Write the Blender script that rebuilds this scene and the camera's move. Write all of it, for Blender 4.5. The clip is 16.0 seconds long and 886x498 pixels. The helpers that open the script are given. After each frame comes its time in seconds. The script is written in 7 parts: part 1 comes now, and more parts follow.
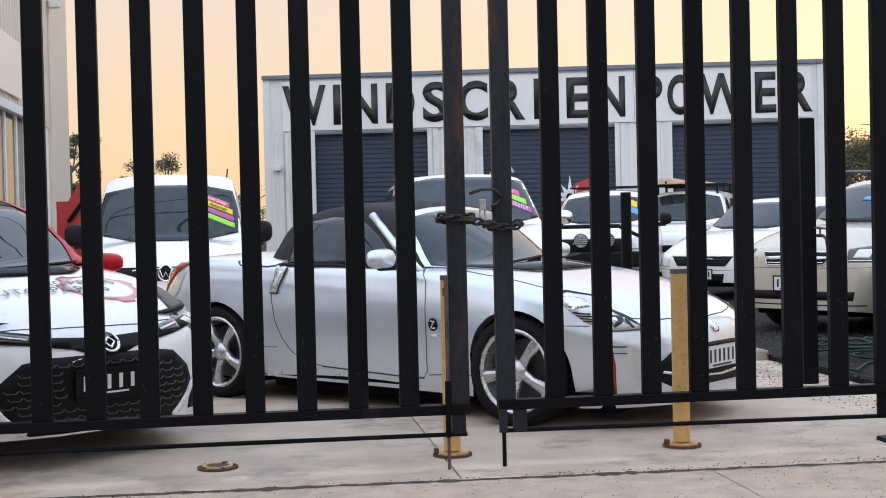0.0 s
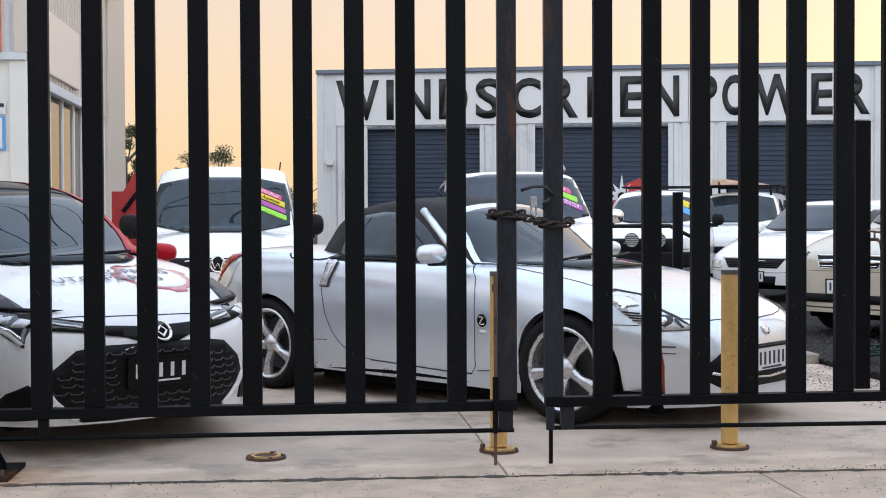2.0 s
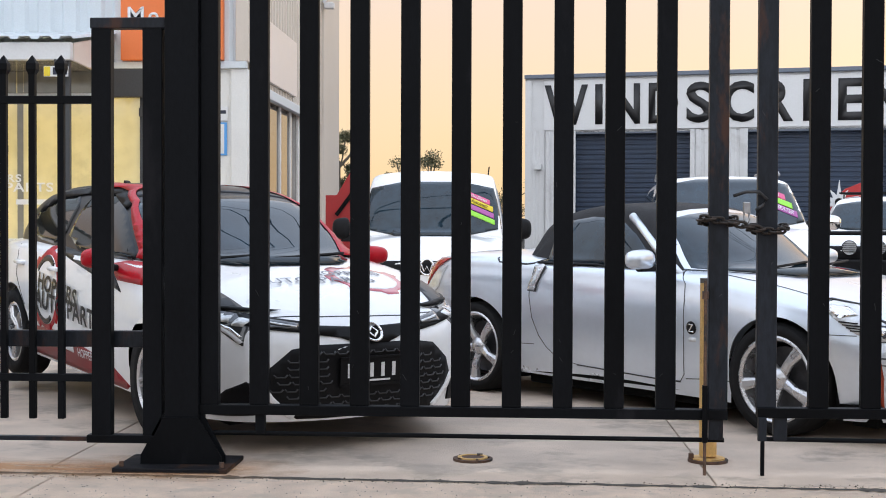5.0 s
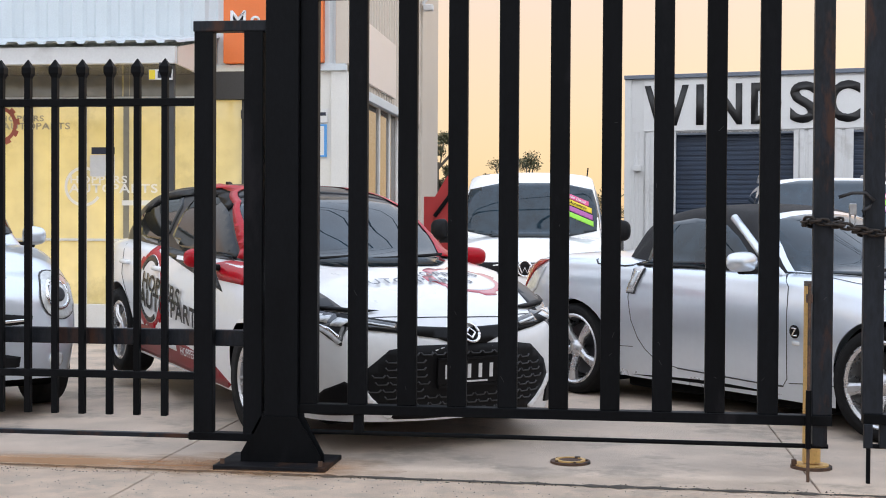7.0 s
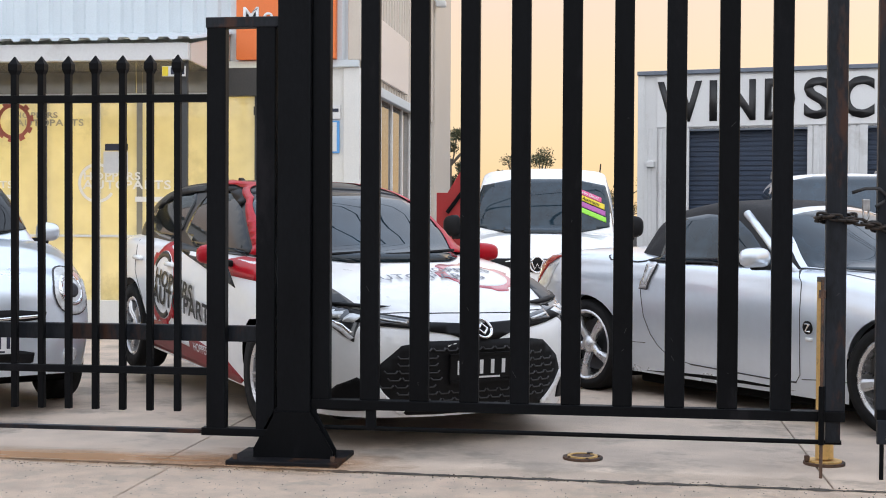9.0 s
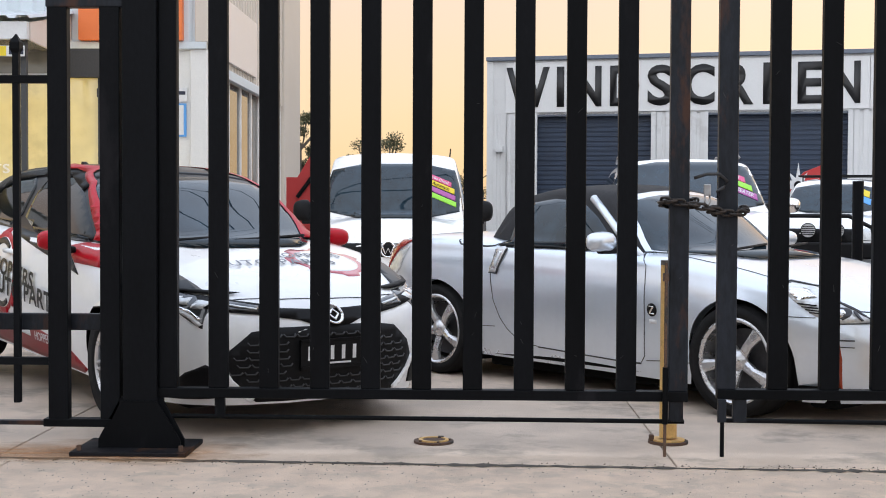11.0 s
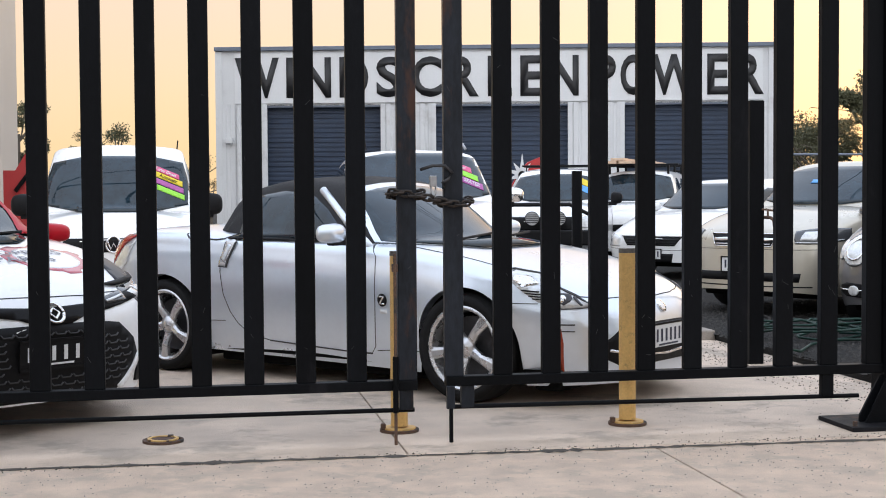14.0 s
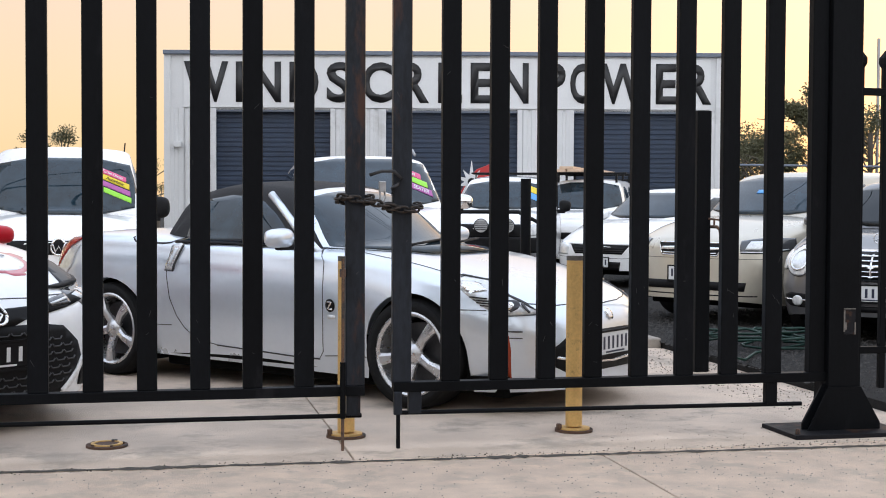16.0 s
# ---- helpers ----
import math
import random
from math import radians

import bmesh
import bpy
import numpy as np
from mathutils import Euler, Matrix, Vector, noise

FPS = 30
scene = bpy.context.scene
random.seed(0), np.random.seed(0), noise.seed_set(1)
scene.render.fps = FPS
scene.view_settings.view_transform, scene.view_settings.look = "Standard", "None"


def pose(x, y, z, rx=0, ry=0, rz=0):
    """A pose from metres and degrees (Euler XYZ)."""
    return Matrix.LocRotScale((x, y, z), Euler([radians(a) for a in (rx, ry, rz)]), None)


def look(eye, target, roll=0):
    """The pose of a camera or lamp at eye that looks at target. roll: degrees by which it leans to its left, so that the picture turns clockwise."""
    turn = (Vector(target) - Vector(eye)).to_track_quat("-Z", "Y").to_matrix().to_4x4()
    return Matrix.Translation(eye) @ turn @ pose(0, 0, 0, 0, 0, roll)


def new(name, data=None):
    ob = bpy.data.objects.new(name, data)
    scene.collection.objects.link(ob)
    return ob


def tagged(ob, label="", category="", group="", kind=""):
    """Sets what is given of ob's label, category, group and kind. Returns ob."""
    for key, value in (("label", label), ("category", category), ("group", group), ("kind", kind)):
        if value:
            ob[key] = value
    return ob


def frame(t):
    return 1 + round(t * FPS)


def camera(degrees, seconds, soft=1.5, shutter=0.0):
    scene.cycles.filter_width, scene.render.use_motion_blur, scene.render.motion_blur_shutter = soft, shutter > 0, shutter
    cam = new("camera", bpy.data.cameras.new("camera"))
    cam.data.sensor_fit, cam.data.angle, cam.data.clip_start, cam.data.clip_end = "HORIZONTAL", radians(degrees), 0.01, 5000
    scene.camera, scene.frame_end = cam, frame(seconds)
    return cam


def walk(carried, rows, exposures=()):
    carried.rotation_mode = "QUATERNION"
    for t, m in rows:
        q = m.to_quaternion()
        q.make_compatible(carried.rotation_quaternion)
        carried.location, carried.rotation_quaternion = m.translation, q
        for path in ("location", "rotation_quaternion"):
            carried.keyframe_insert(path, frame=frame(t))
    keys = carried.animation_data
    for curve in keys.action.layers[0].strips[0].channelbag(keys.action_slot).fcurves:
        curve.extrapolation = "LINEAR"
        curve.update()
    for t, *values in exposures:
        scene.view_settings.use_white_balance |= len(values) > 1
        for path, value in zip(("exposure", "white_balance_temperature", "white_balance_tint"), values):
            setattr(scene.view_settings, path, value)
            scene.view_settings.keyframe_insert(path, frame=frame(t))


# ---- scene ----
cam = camera(37.34, 16.0, soft=1.0)
# The camera stands at one spot and pans: seconds, eye, yaw, pitch, roll.
ROWS = [
    (0.0, 0.0000, 0.0000, 1.2200, -8.000, -1.113, 1.308),
    (0.5, -0.0003, 0.0009, 1.2179, -7.878, -1.181, 1.062),
    (1.0, -0.0008, -0.0066, 1.2187, -7.581, -1.265, 0.771),
    (1.5, -0.0029, -0.0106, 1.2207, -6.900, -1.296, 0.429),
    (2.0, -0.0044, -0.0206, 1.2165, -5.793, -1.235, 0.238),
    (2.5, -0.0087, -0.0195, 1.2177, -4.417, -1.188, -0.003),
    (3.0, -0.0090, -0.0249, 1.2181, -2.878, -1.143, -0.113),
    (3.5, -0.0112, -0.0234, 1.2181, -1.283, -1.116, -0.207),
    (4.0, -0.0103, -0.0248, 1.2164, 0.409, -1.078, -0.240),
    (4.5, -0.0118, -0.0296, 1.2151, 1.907, -1.063, -0.217),
    (5.0, -0.0135, -0.0328, 1.2169, 3.226, -1.031, -0.194),
    (5.2, -0.0135, -0.0317, 1.2166, 3.820, -1.023, -0.202),
    (7.5, -0.0137, -0.0187, 1.2122, 8.180, -0.932, -0.289),
    (8.0, -0.0025, -0.0242, 1.2098, 8.705, -0.875, -0.228),
    (8.2, -0.0039, -0.0235, 1.2101, 8.800, -0.928, -0.243),
    (8.4, -0.0053, -0.0229, 1.2103, 8.840, -0.981, -0.259),
    (8.8, -0.0080, -0.0215, 1.2107, 8.500, -1.086, -0.289),
    (9.5, -0.0128, -0.0191, 1.2115, 6.600, -1.271, -0.342),
    (10.3, -0.0183, -0.0164, 1.2124, 4.130, -1.483, -0.404),
    (10.5, -0.0196, -0.0157, 1.2127, 3.527, -1.536, -0.419),
    (11.0, -0.0107, -0.0040, 1.2133, 1.557, -1.786, -0.256),
    (11.5, -0.0085, -0.0004, 1.2144, -0.423, -1.967, -0.085),
    (12.0, -0.0055, -0.0071, 1.2172, -2.413, -2.123, 0.116),
    (12.5, 0.0005, -0.0021, 1.2174, -4.610, -2.215, 0.266),
    (13.0, 0.0042, 0.0022, 1.2188, -6.722, -2.262, 0.376),
    (13.5, 0.0113, 0.0039, 1.2193, -8.657, -2.255, 0.454),
    (14.0, 0.0108, 0.0030, 1.2198, -10.079, -2.187, 0.356),
    (14.5, 0.0080, 0.0024, 1.2178, -11.037, -2.098, 0.267),
    (15.0, 0.0103, 0.0056, 1.2150, -11.677, -1.998, 0.034),
    (15.5, 0.0100, 0.0003, 1.2176, -12.082, -1.934, -0.173),
    (16.0, 0.0115, 0.0033, 1.2166, -12.296, -1.902, -0.293),
]
walk(cam, [(t, pose(x, y, z, 90 + pitch, roll, yaw)) for t, x, y, z, yaw, pitch, roll in ROWS],
     exposures=((0.0, 0.0, 6500, 10), (2.5, 0.02, 6500, 10), (5.0, 0.08, 6600, 10), (8.0, 0.09, 6680, 10), (12.5, 0.09, 6700, 10), (16.0, 0.06, 6700, 10)))

# ---- world and light ----
world = bpy.data.worlds.new("dusk_sky")
scene.world = world
world.use_nodes = True
SUN_YAW, SUN_EL = radians(-38), radians(7)


def dusk_world():
    nt = world.node_tree
    nt.nodes.clear()
    out = nt.nodes.new("ShaderNodeOutputWorld")
    sky = nt.nodes.new("ShaderNodeTexSky")
    sky.sky_type = "NISHITA"
    sky.sun_disc = False
    sky.sun_elevation, sky.sun_rotation = SUN_EL, radians(38)
    sky.air_density, sky.dust_density = 1.2, 2.0
    bg1 = nt.nodes.new("ShaderNodeBackground")
    bg1.inputs["Strength"].default_value = 0.02
    nt.links.new(sky.outputs[0], bg1.inputs["Color"])
    # thin high cloud lit by the low sun: a wash from yellow at the horizon to grey-lilac overhead
    tc = nt.nodes.new("ShaderNodeTexCoord")
    sep = nt.nodes.new("ShaderNodeSeparateXYZ")
    nt.links.new(tc.outputs["Generated"], sep.inputs[0])
    noise_t = nt.nodes.new("ShaderNodeTexNoise")
    noise_t.inputs["Scale"].default_value = 2.2
    noise_t.inputs["Detail"].default_value = 5
    mapn = nt.nodes.new("ShaderNodeMapping")
    mapn.inputs["Scale"].default_value = (1, 1, 3.5)
    nt.links.new(tc.outputs["Generated"], mapn.inputs[0])
    nt.links.new(mapn.outputs[0], noise_t.inputs["Vector"])
    wob = nt.nodes.new("ShaderNodeMath")
    wob.operation = "MULTIPLY_ADD"
    wob.inputs[1].default_value = 0.10
    nt.links.new(noise_t.outputs[0], wob.inputs[0])
    nt.links.new(sep.outputs["Z"], wob.inputs[2])
    ramp = nt.nodes.new("ShaderNodeValToRGB")
    el = ramp.color_ramp.elements
    el[0].position, el[0].color = 0.05, (0.93, 0.67, 0.38, 1)
    el[1].position, el[1].color = 1.0, (1.22, 1.46, 1.92, 1)
    for pos, col in ((0.12, (0.92, 0.695, 0.47, 1)), (0.20, (0.90, 0.70, 0.56, 1)), (0.30, (0.86, 0.72, 0.68, 1)), (0.45, (1.08, 1.12, 1.24, 1)), (0.65, (1.24, 1.40, 1.70, 1))):
        e = el.new(pos)
        e.color = col
    nt.links.new(wob.outputs[0], ramp.inputs[0])
    bg2 = nt.nodes.new("ShaderNodeBackground")
    bg2.inputs["Strength"].default_value = 0.95
    back = nt.nodes.new("ShaderNodeMapRange")
    back.inputs["From Min"].default_value, back.inputs["From Max"].default_value = 0.15, -0.75
    nt.links.new(sep.outputs["Y"], back.inputs["Value"])
    east = nt.nodes.new("ShaderNodeMix")
    east.data_type = "RGBA"
    nt.links.new(back.outputs[0], east.inputs["Factor"])
    nt.links.new(ramp.outputs[0], east.inputs[6])
    east.inputs[7].default_value = (1.55, 1.62, 1.76, 1)
    nt.links.new(east.outputs[2], bg2.inputs["Color"])
    add = nt.nodes.new("ShaderNodeAddShader")
    nt.links.new(bg1.outputs[0], add.inputs[0])
    nt.links.new(bg2.outputs[0], add.inputs[1])
    nt.links.new(add.outputs[0], out.inputs["Surface"])


dusk_world()
sun = new("sun", bpy.data.lights.new("sun", "SUN"))
sun.data.energy, sun.data.angle, sun.data.color = 0.15, radians(30), (1.0, 0.86, 0.68)
sun.matrix_world = look((0, 0, 30), (math.sin(SUN_YAW) * 20, -math.cos(SUN_YAW) * 20, 30 - math.tan(SUN_EL) * 20))

# ---- materials ----
def mat(name, color, rough=0.5, metal=0.0, vary=0.12, scale=6.0, fine=60.0, bump=0.05, dirt=None, dirt_amount=0.3, coat=0.0, spec=0.5, emit=0.0, by_piece=0.0, rough_vary=0.12, stretch=(1, 1, 1)):
    """A painted, stone, metal or cloth surface: base colour varied at two scales, optional stains or painted-in
    reflections (dirt), fine relief.
    """
    m = bpy.data.materials.new(name)
    m.use_nodes = True
    nt = m.node_tree
    b = nt.nodes["Principled BSDF"]
    L = nt.links.new
    tc = nt.nodes.new("ShaderNodeTexCoord")
    mp = nt.nodes.new("ShaderNodeMapping")
    mp.inputs["Scale"].default_value = stretch
    L(tc.outputs["Object"], mp.inputs[0])
    n1 = nt.nodes.new("ShaderNodeTexNoise")
    n1.inputs["Scale"].default_value, n1.inputs["Detail"].default_value = scale, 6
    n2 = nt.nodes.new("ShaderNodeTexNoise")
    n2.inputs["Scale"].default_value, n2.inputs["Detail"].default_value = fine, 4
    L(mp.outputs[0], n1.inputs["Vector"])
    L(mp.outputs[0], n2.inputs["Vector"])
    mx = nt.nodes.new("ShaderNodeMath")
    mx.operation = "MULTIPLY_ADD"
    mx.inputs[1].default_value = 0.5
    L(n2.outputs[0], mx.inputs[0])
    hv = nt.nodes.new("ShaderNodeMath")
    hv.operation = "MULTIPLY"
    hv.inputs[1].default_value = 0.5
    L(n1.outputs[0], hv.inputs[0])
    L(hv.outputs[0], mx.inputs[2])
    rmp = nt.nodes.new("ShaderNodeMapRange")
    rmp.inputs["From Min"].default_value, rmp.inputs["From Max"].default_value = 0.3, 0.7
    rmp.inputs["To Min"].default_value, rmp.inputs["To Max"].default_value = 1 - vary, 1 + vary
    L(mx.outputs[0], rmp.inputs["Value"])
    col = nt.nodes.new("ShaderNodeVectorMath")
    col.operation = "SCALE"
    col.inputs[0].default_value = color[:3]
    L(rmp.outputs[0], col.inputs["Scale"])
    last = col.outputs[0]
    if by_piece:
        oi = nt.nodes.new("ShaderNodeObjectInfo")
        pr = nt.nodes.new("ShaderNodeMapRange")
        pr.inputs["To Min"].default_value, pr.inputs["To Max"].default_value = 1 - by_piece, 1 + by_piece
        L(oi.outputs["Random"], pr.inputs["Value"])
        sc = nt.nodes.new("ShaderNodeVectorMath")
        sc.operation = "SCALE"
        L(last, sc.inputs[0])
        L(pr.outputs[0], sc.inputs["Scale"])
        last = sc.outputs[0]
    if dirt:
        n3 = nt.nodes.new("ShaderNodeTexNoise")
        n3.inputs["Scale"].default_value, n3.inputs["Detail"].default_value, n3.inputs["Roughness"].default_value = scale * 0.6, 9, 0.68
        L(mp.outputs[0], n3.inputs["Vector"])
        dr = nt.nodes.new("ShaderNodeMapRange")
        dr.inputs["From Min"].default_value, dr.inputs["From Max"].default_value = 0.68 - dirt_amount * 0.4, 0.74 - dirt_amount * 0.3
        L(n3.outputs[0], dr.inputs["Value"])
        mix = nt.nodes.new("ShaderNodeMix")
        mix.data_type = "RGBA"
        L(dr.outputs[0], mix.inputs["Factor"])
        L(last, mix.inputs[6])
        mix.inputs[7].default_value = (*dirt[:3], 1)
        last = mix.outputs[2]
    L(last, b.inputs["Base Color"])
    rr = nt.nodes.new("ShaderNodeMapRange")
    rr.inputs["From Min"].default_value, rr.inputs["From Max"].default_value = 0.3, 0.7
    rr.inputs["To Min"].default_value, rr.inputs["To Max"].default_value = max(0.02, rough - rough_vary * rough), min(1, rough + rough_vary * rough)
    L(n1.outputs[0], rr.inputs["Value"])
    L(rr.outputs[0], b.inputs["Roughness"])
    b.inputs["Metallic"].default_value = metal
    b.inputs["Specular IOR Level"].default_value = spec
    b.inputs["Coat Weight"].default_value = coat
    b.inputs["Coat Roughness"].default_value = 0.03
    if emit:
        L(last, b.inputs["Emission Color"])
        b.inputs["Emission Strength"].default_value = emit
    if bump:
        bp = nt.nodes.new("ShaderNodeBump")
        bp.inputs["Strength"].default_value, bp.inputs["Distance"].default_value = bump, 0.01
        L(n2.outputs[0], bp.inputs["Height"])
        L(bp.outputs[0], b.inputs["Normal"])
    return m


CONCRETE = mat("driveway_concrete", (0.56, 0.45, 0.36), 0.85, vary=0.32, scale=2.4, fine=160, bump=0.6, dirt=(0.36, 0.30, 0.245), dirt_amount=0.42, by_piece=0.06)
FOOTPATH = mat("footpath_concrete", (0.77, 0.605, 0.475), 0.88, vary=0.26, scale=6.0, fine=230, bump=1.4, dirt=(0.655, 0.53, 0.42), dirt_amount=0.42, by_piece=0.05)
JOINT = mat("joint_grit", (0.07, 0.06, 0.05), 0.95, vary=0.5, scale=30, bump=0.4)
GRAVEL = mat("dark_gravel", (0.026, 0.025, 0.024), 0.95, vary=0.6, scale=25, fine=220, bump=0.9, spec=0.15)
STONE = mat("gravel_stone", (0.055, 0.052, 0.05), 0.9, vary=0.6, scale=14, bump=0.3, spec=0.2)
GATE = mat("black_gate_paint", (0.0036, 0.0042, 0.0054), 0.50, vary=0.35, scale=5, fine=70, bump=0.08, dirt=(0.010, 0.010, 0.012), dirt_amount=0.2, spec=0.08, by_piece=0.25, stretch=(1, 1, 0.35))
GATE_WORN = mat("worn_gate_paint", (0.0105, 0.013, 0.018), 0.45, vary=0.6, scale=7, fine=60, bump=0.12, dirt=(0.050, 0.024, 0.017), dirt_amount=0.36, spec=0.2, stretch=(1, 1, 0.3))
SCUFF = mat("dulled_paint_scuff", (0.030, 0.030, 0.031), 0.6, vary=0.4, scale=30)
PLATEBASE = mat("rust_edged_base_plate", (0.010, 0.010, 0.012), 0.6, vary=0.4, scale=9, fine=60, bump=0.15, dirt=(0.06, 0.03, 0.018), dirt_amount=0.30, spec=0.12)
SCRATCH = mat("scratched_metal", (0.11, 0.10, 0.09), 0.6, vary=0.4, scale=30)
RUST = mat("rusty_steel", (0.10, 0.055, 0.035), 0.8, vary=0.5, scale=22, fine=140, bump=0.4, dirt=(0.03, 0.026, 0.025), dirt_amount=0.4)
STEEL = mat("dull_steel", (0.35, 0.35, 0.36), 0.4, metal=0.9, vary=0.2, scale=20)
BOLLARD = mat("yellow_bollard_paint", (0.66, 0.41, 0.14), 0.55, vary=0.18, scale=12, fine=80, bump=0.15, dirt=(0.30, 0.20, 0.08), dirt_amount=0.28)
WHITEPAINT = mat("white_steel_cladding", (0.70, 0.71, 0.72), 0.55, vary=0.06, scale=2, fine=40, bump=0.03, dirt=(0.60, 0.60, 0.60), dirt_amount=0.3)
SIGNWHITE = mat("white_sign_panel", (0.74, 0.75, 0.76), 0.5, vary=0.04, scale=1.5, fine=30, bump=0.02)
NAVY = mat("navy_roller_steel", (0.030, 0.048, 0.085), 0.5, vary=0.25, scale=4, bump=0.05, by_piece=0.12)
TRIMGREY = mat("grey_flashing", (0.15, 0.18, 0.23), 0.5, vary=0.15)
BLACKLET = mat("black_sign_letter", (0.018, 0.018, 0.02), 0.5, vary=0.2)
CHAINSTEEL = mat("dark_chain_steel", (0.022, 0.018, 0.016), 0.5, metal=0.3, vary=0.4, scale=60, dirt=(0.06, 0.035, 0.022), dirt_amount=0.3, spec=0.4)
ASPHALT = mat("asphalt", (0.055, 0.054, 0.053), 0.9, vary=0.3, scale=8, fine=120, bump=0.5)
BLOCKERWALL = mat("unseen_blocker_wall", (0.20, 0.17, 0.15), 0.85, vary=0.25, scale=0.6, fine=8, bump=0.1)


# ---- mesh helpers ----
def finish(name, bm, material, parent=None, smooth=False):
    me = bpy.data.meshes.new(name)
    bm.to_mesh(me)
    bm.free()
    if smooth:
        for p in me.polygons:
            p.use_smooth = True
    if material:
        me.materials.append(material)
    ob = new(name, me)
    if parent:
        ob.parent = parent
    return ob


def part(name, bm, material, parent, label="", smooth=False):
    ob = finish(name, bm, material, parent, smooth)
    if label:
        ob["label"] = label
    return ob


def share(name, me, parent, m=None):
    """One more piece on a shared mesh."""
    ob = new(name, me)
    ob.parent = parent
    if m is not None:
        ob.matrix_basis = m
    return ob


def group_at(name, m, label="", category="", group="", kind=""):
    ob = new(name)
    ob.matrix_basis = m
    ob.empty_display_size = 0.1
    return tagged(ob, label, category, group, kind)


def bevel(bm, w, seg=2):
    if w > 0:
        bmesh.ops.bevel(bm, geom=list(bm.edges), offset=w, segments=seg, affect="EDGES", profile=0.5)


def box(x0, x1, y0, y1, z0, z1, bev=0.0, seg=2, into=None):
    bm = bmesh.new()
    bmesh.ops.create_cube(bm, size=1, matrix=Matrix.LocRotScale(((x0 + x1) / 2, (y0 + y1) / 2, (z0 + z1) / 2), None, (x1 - x0, y1 - y0, z1 - z0)))
    bevel(bm, bev, seg)
    if into is None:
        return bm
    merge(into, bm)
    return into


def merge(into, bm):
    me = bpy.data.meshes.new("tmp")
    bm.to_mesh(me)
    bm.free()
    into.from_mesh(me)
    bpy.data.meshes.remove(me)


def tube(p, q, r, n=12, into=None, r2=None):
    bm = bmesh.new()
    p, q = Vector(p), Vector(q)
    d = q - p
    m = Matrix.Translation((p + q) / 2) @ d.to_track_quat("Z", "Y").to_matrix().to_4x4()
    bmesh.ops.create_cone(bm, cap_ends=True, segments=n, radius1=r, radius2=r if r2 is None else r2, depth=d.length, matrix=m)
    if into is None:
        return bm
    merge(into, bm)
    return into


def prism(outline, axis, a, b, into=None):
    """A polygon outline (2D) pushed out from a to b along an axis; the two coordinates are the other axes in order."""
    bm = bmesh.new()

    def at(u, v, w):
        return {"x": (w, u, v), "y": (u, w, v), "z": (u, v, w)}[axis]
    lo = [bm.verts.new(at(u, v, a)) for u, v in outline]
    hi = [bm.verts.new(at(u, v, b)) for u, v in outline]
    bm.faces.new(lo)
    bm.faces.new(hi[::-1])
    n = len(outline)
    for i in range(n):
        bm.faces.new((lo[i], hi[i], hi[(i + 1) % n], lo[(i + 1) % n]))
    bmesh.ops.recalc_face_normals(bm, faces=bm.faces)
    if into is None:
        return bm
    merge(into, bm)
    return into


def sweep(points, r, n=8, into=None):
    """A round bar along a smooth line of points."""
    bm = bmesh.new() if into is None else into
    pts = [Vector(p) for p in points]
    rings = []
    for i, p in enumerate(pts):
        d = (pts[min(i + 1, len(pts) - 1)] - pts[max(i - 1, 0)]).normalized()
        q = d.to_track_quat("Z", "Y")
        rings.append([bm.verts.new(p + q @ Vector((r * math.cos(k * 2 * math.pi / n), r * math.sin(k * 2 * math.pi / n), 0))) for k in range(n)])
    for a, b in zip(rings, rings[1:]):
        for k in range(n):
            bm.faces.new((a[k], a[(k + 1) % n], b[(k + 1) % n], b[k]))
    bm.faces.new(rings[0][::-1])
    bm.faces.new(rings[-1])
    return bm


def letters(text, size, depth=0.004, spacing=1.0, bold=0.0, shear=0.0):
    """The outline of a word as a mesh in its own x, y plane, centred, size = height of a capital."""
    cu = bpy.data.curves.new("word", "FONT")
    cu.body, cu.align_x, cu.align_y, cu.space_character, cu.offset, cu.shear = text, "CENTER", "BOTTOM_BASELINE", spacing, bold, shear
    cu.size, cu.extrude, cu.resolution_u = 1.0, 0.0, 4
    ob = bpy.data.objects.new("word", cu)
    scene.collection.objects.link(ob)
    me = bpy.data.meshes.new_from_object(ob.evaluated_get(bpy.context.evaluated_depsgraph_get()))
    bpy.data.objects.remove(ob)
    bm = bmesh.new()
    bm.from_mesh(me)
    bpy.data.meshes.remove(me)
    k = size / 0.694
    bmesh.ops.scale(bm, vec=(k, k, 1), verts=bm.verts)
    bmesh.ops.remove_doubles(bm, verts=bm.verts, dist=1e-5)
    if depth:
        ext = bmesh.ops.extrude_face_region(bm, geom=list(bm.faces))
        bmesh.ops.translate(bm, vec=(0, 0, depth), verts=[e for e in ext["geom"] if isinstance(e, bmesh.types.BMVert)])
        bmesh.ops.recalc_face_normals(bm, faces=bm.faces)
    return bm


def placed(bm, m):
    bmesh.ops.transform(bm, matrix=m, verts=bm.verts)
    return bm


# ---- the ground ----
def ground():
    g = finish("ground", box(-900, 900, -60, 2500, -0.5, -0.03), GRAVEL)
    tagged(g, "dark grey gravel ground of the car yard", "ground", kind="structure")


ground()
JOINT_Y = 6.17


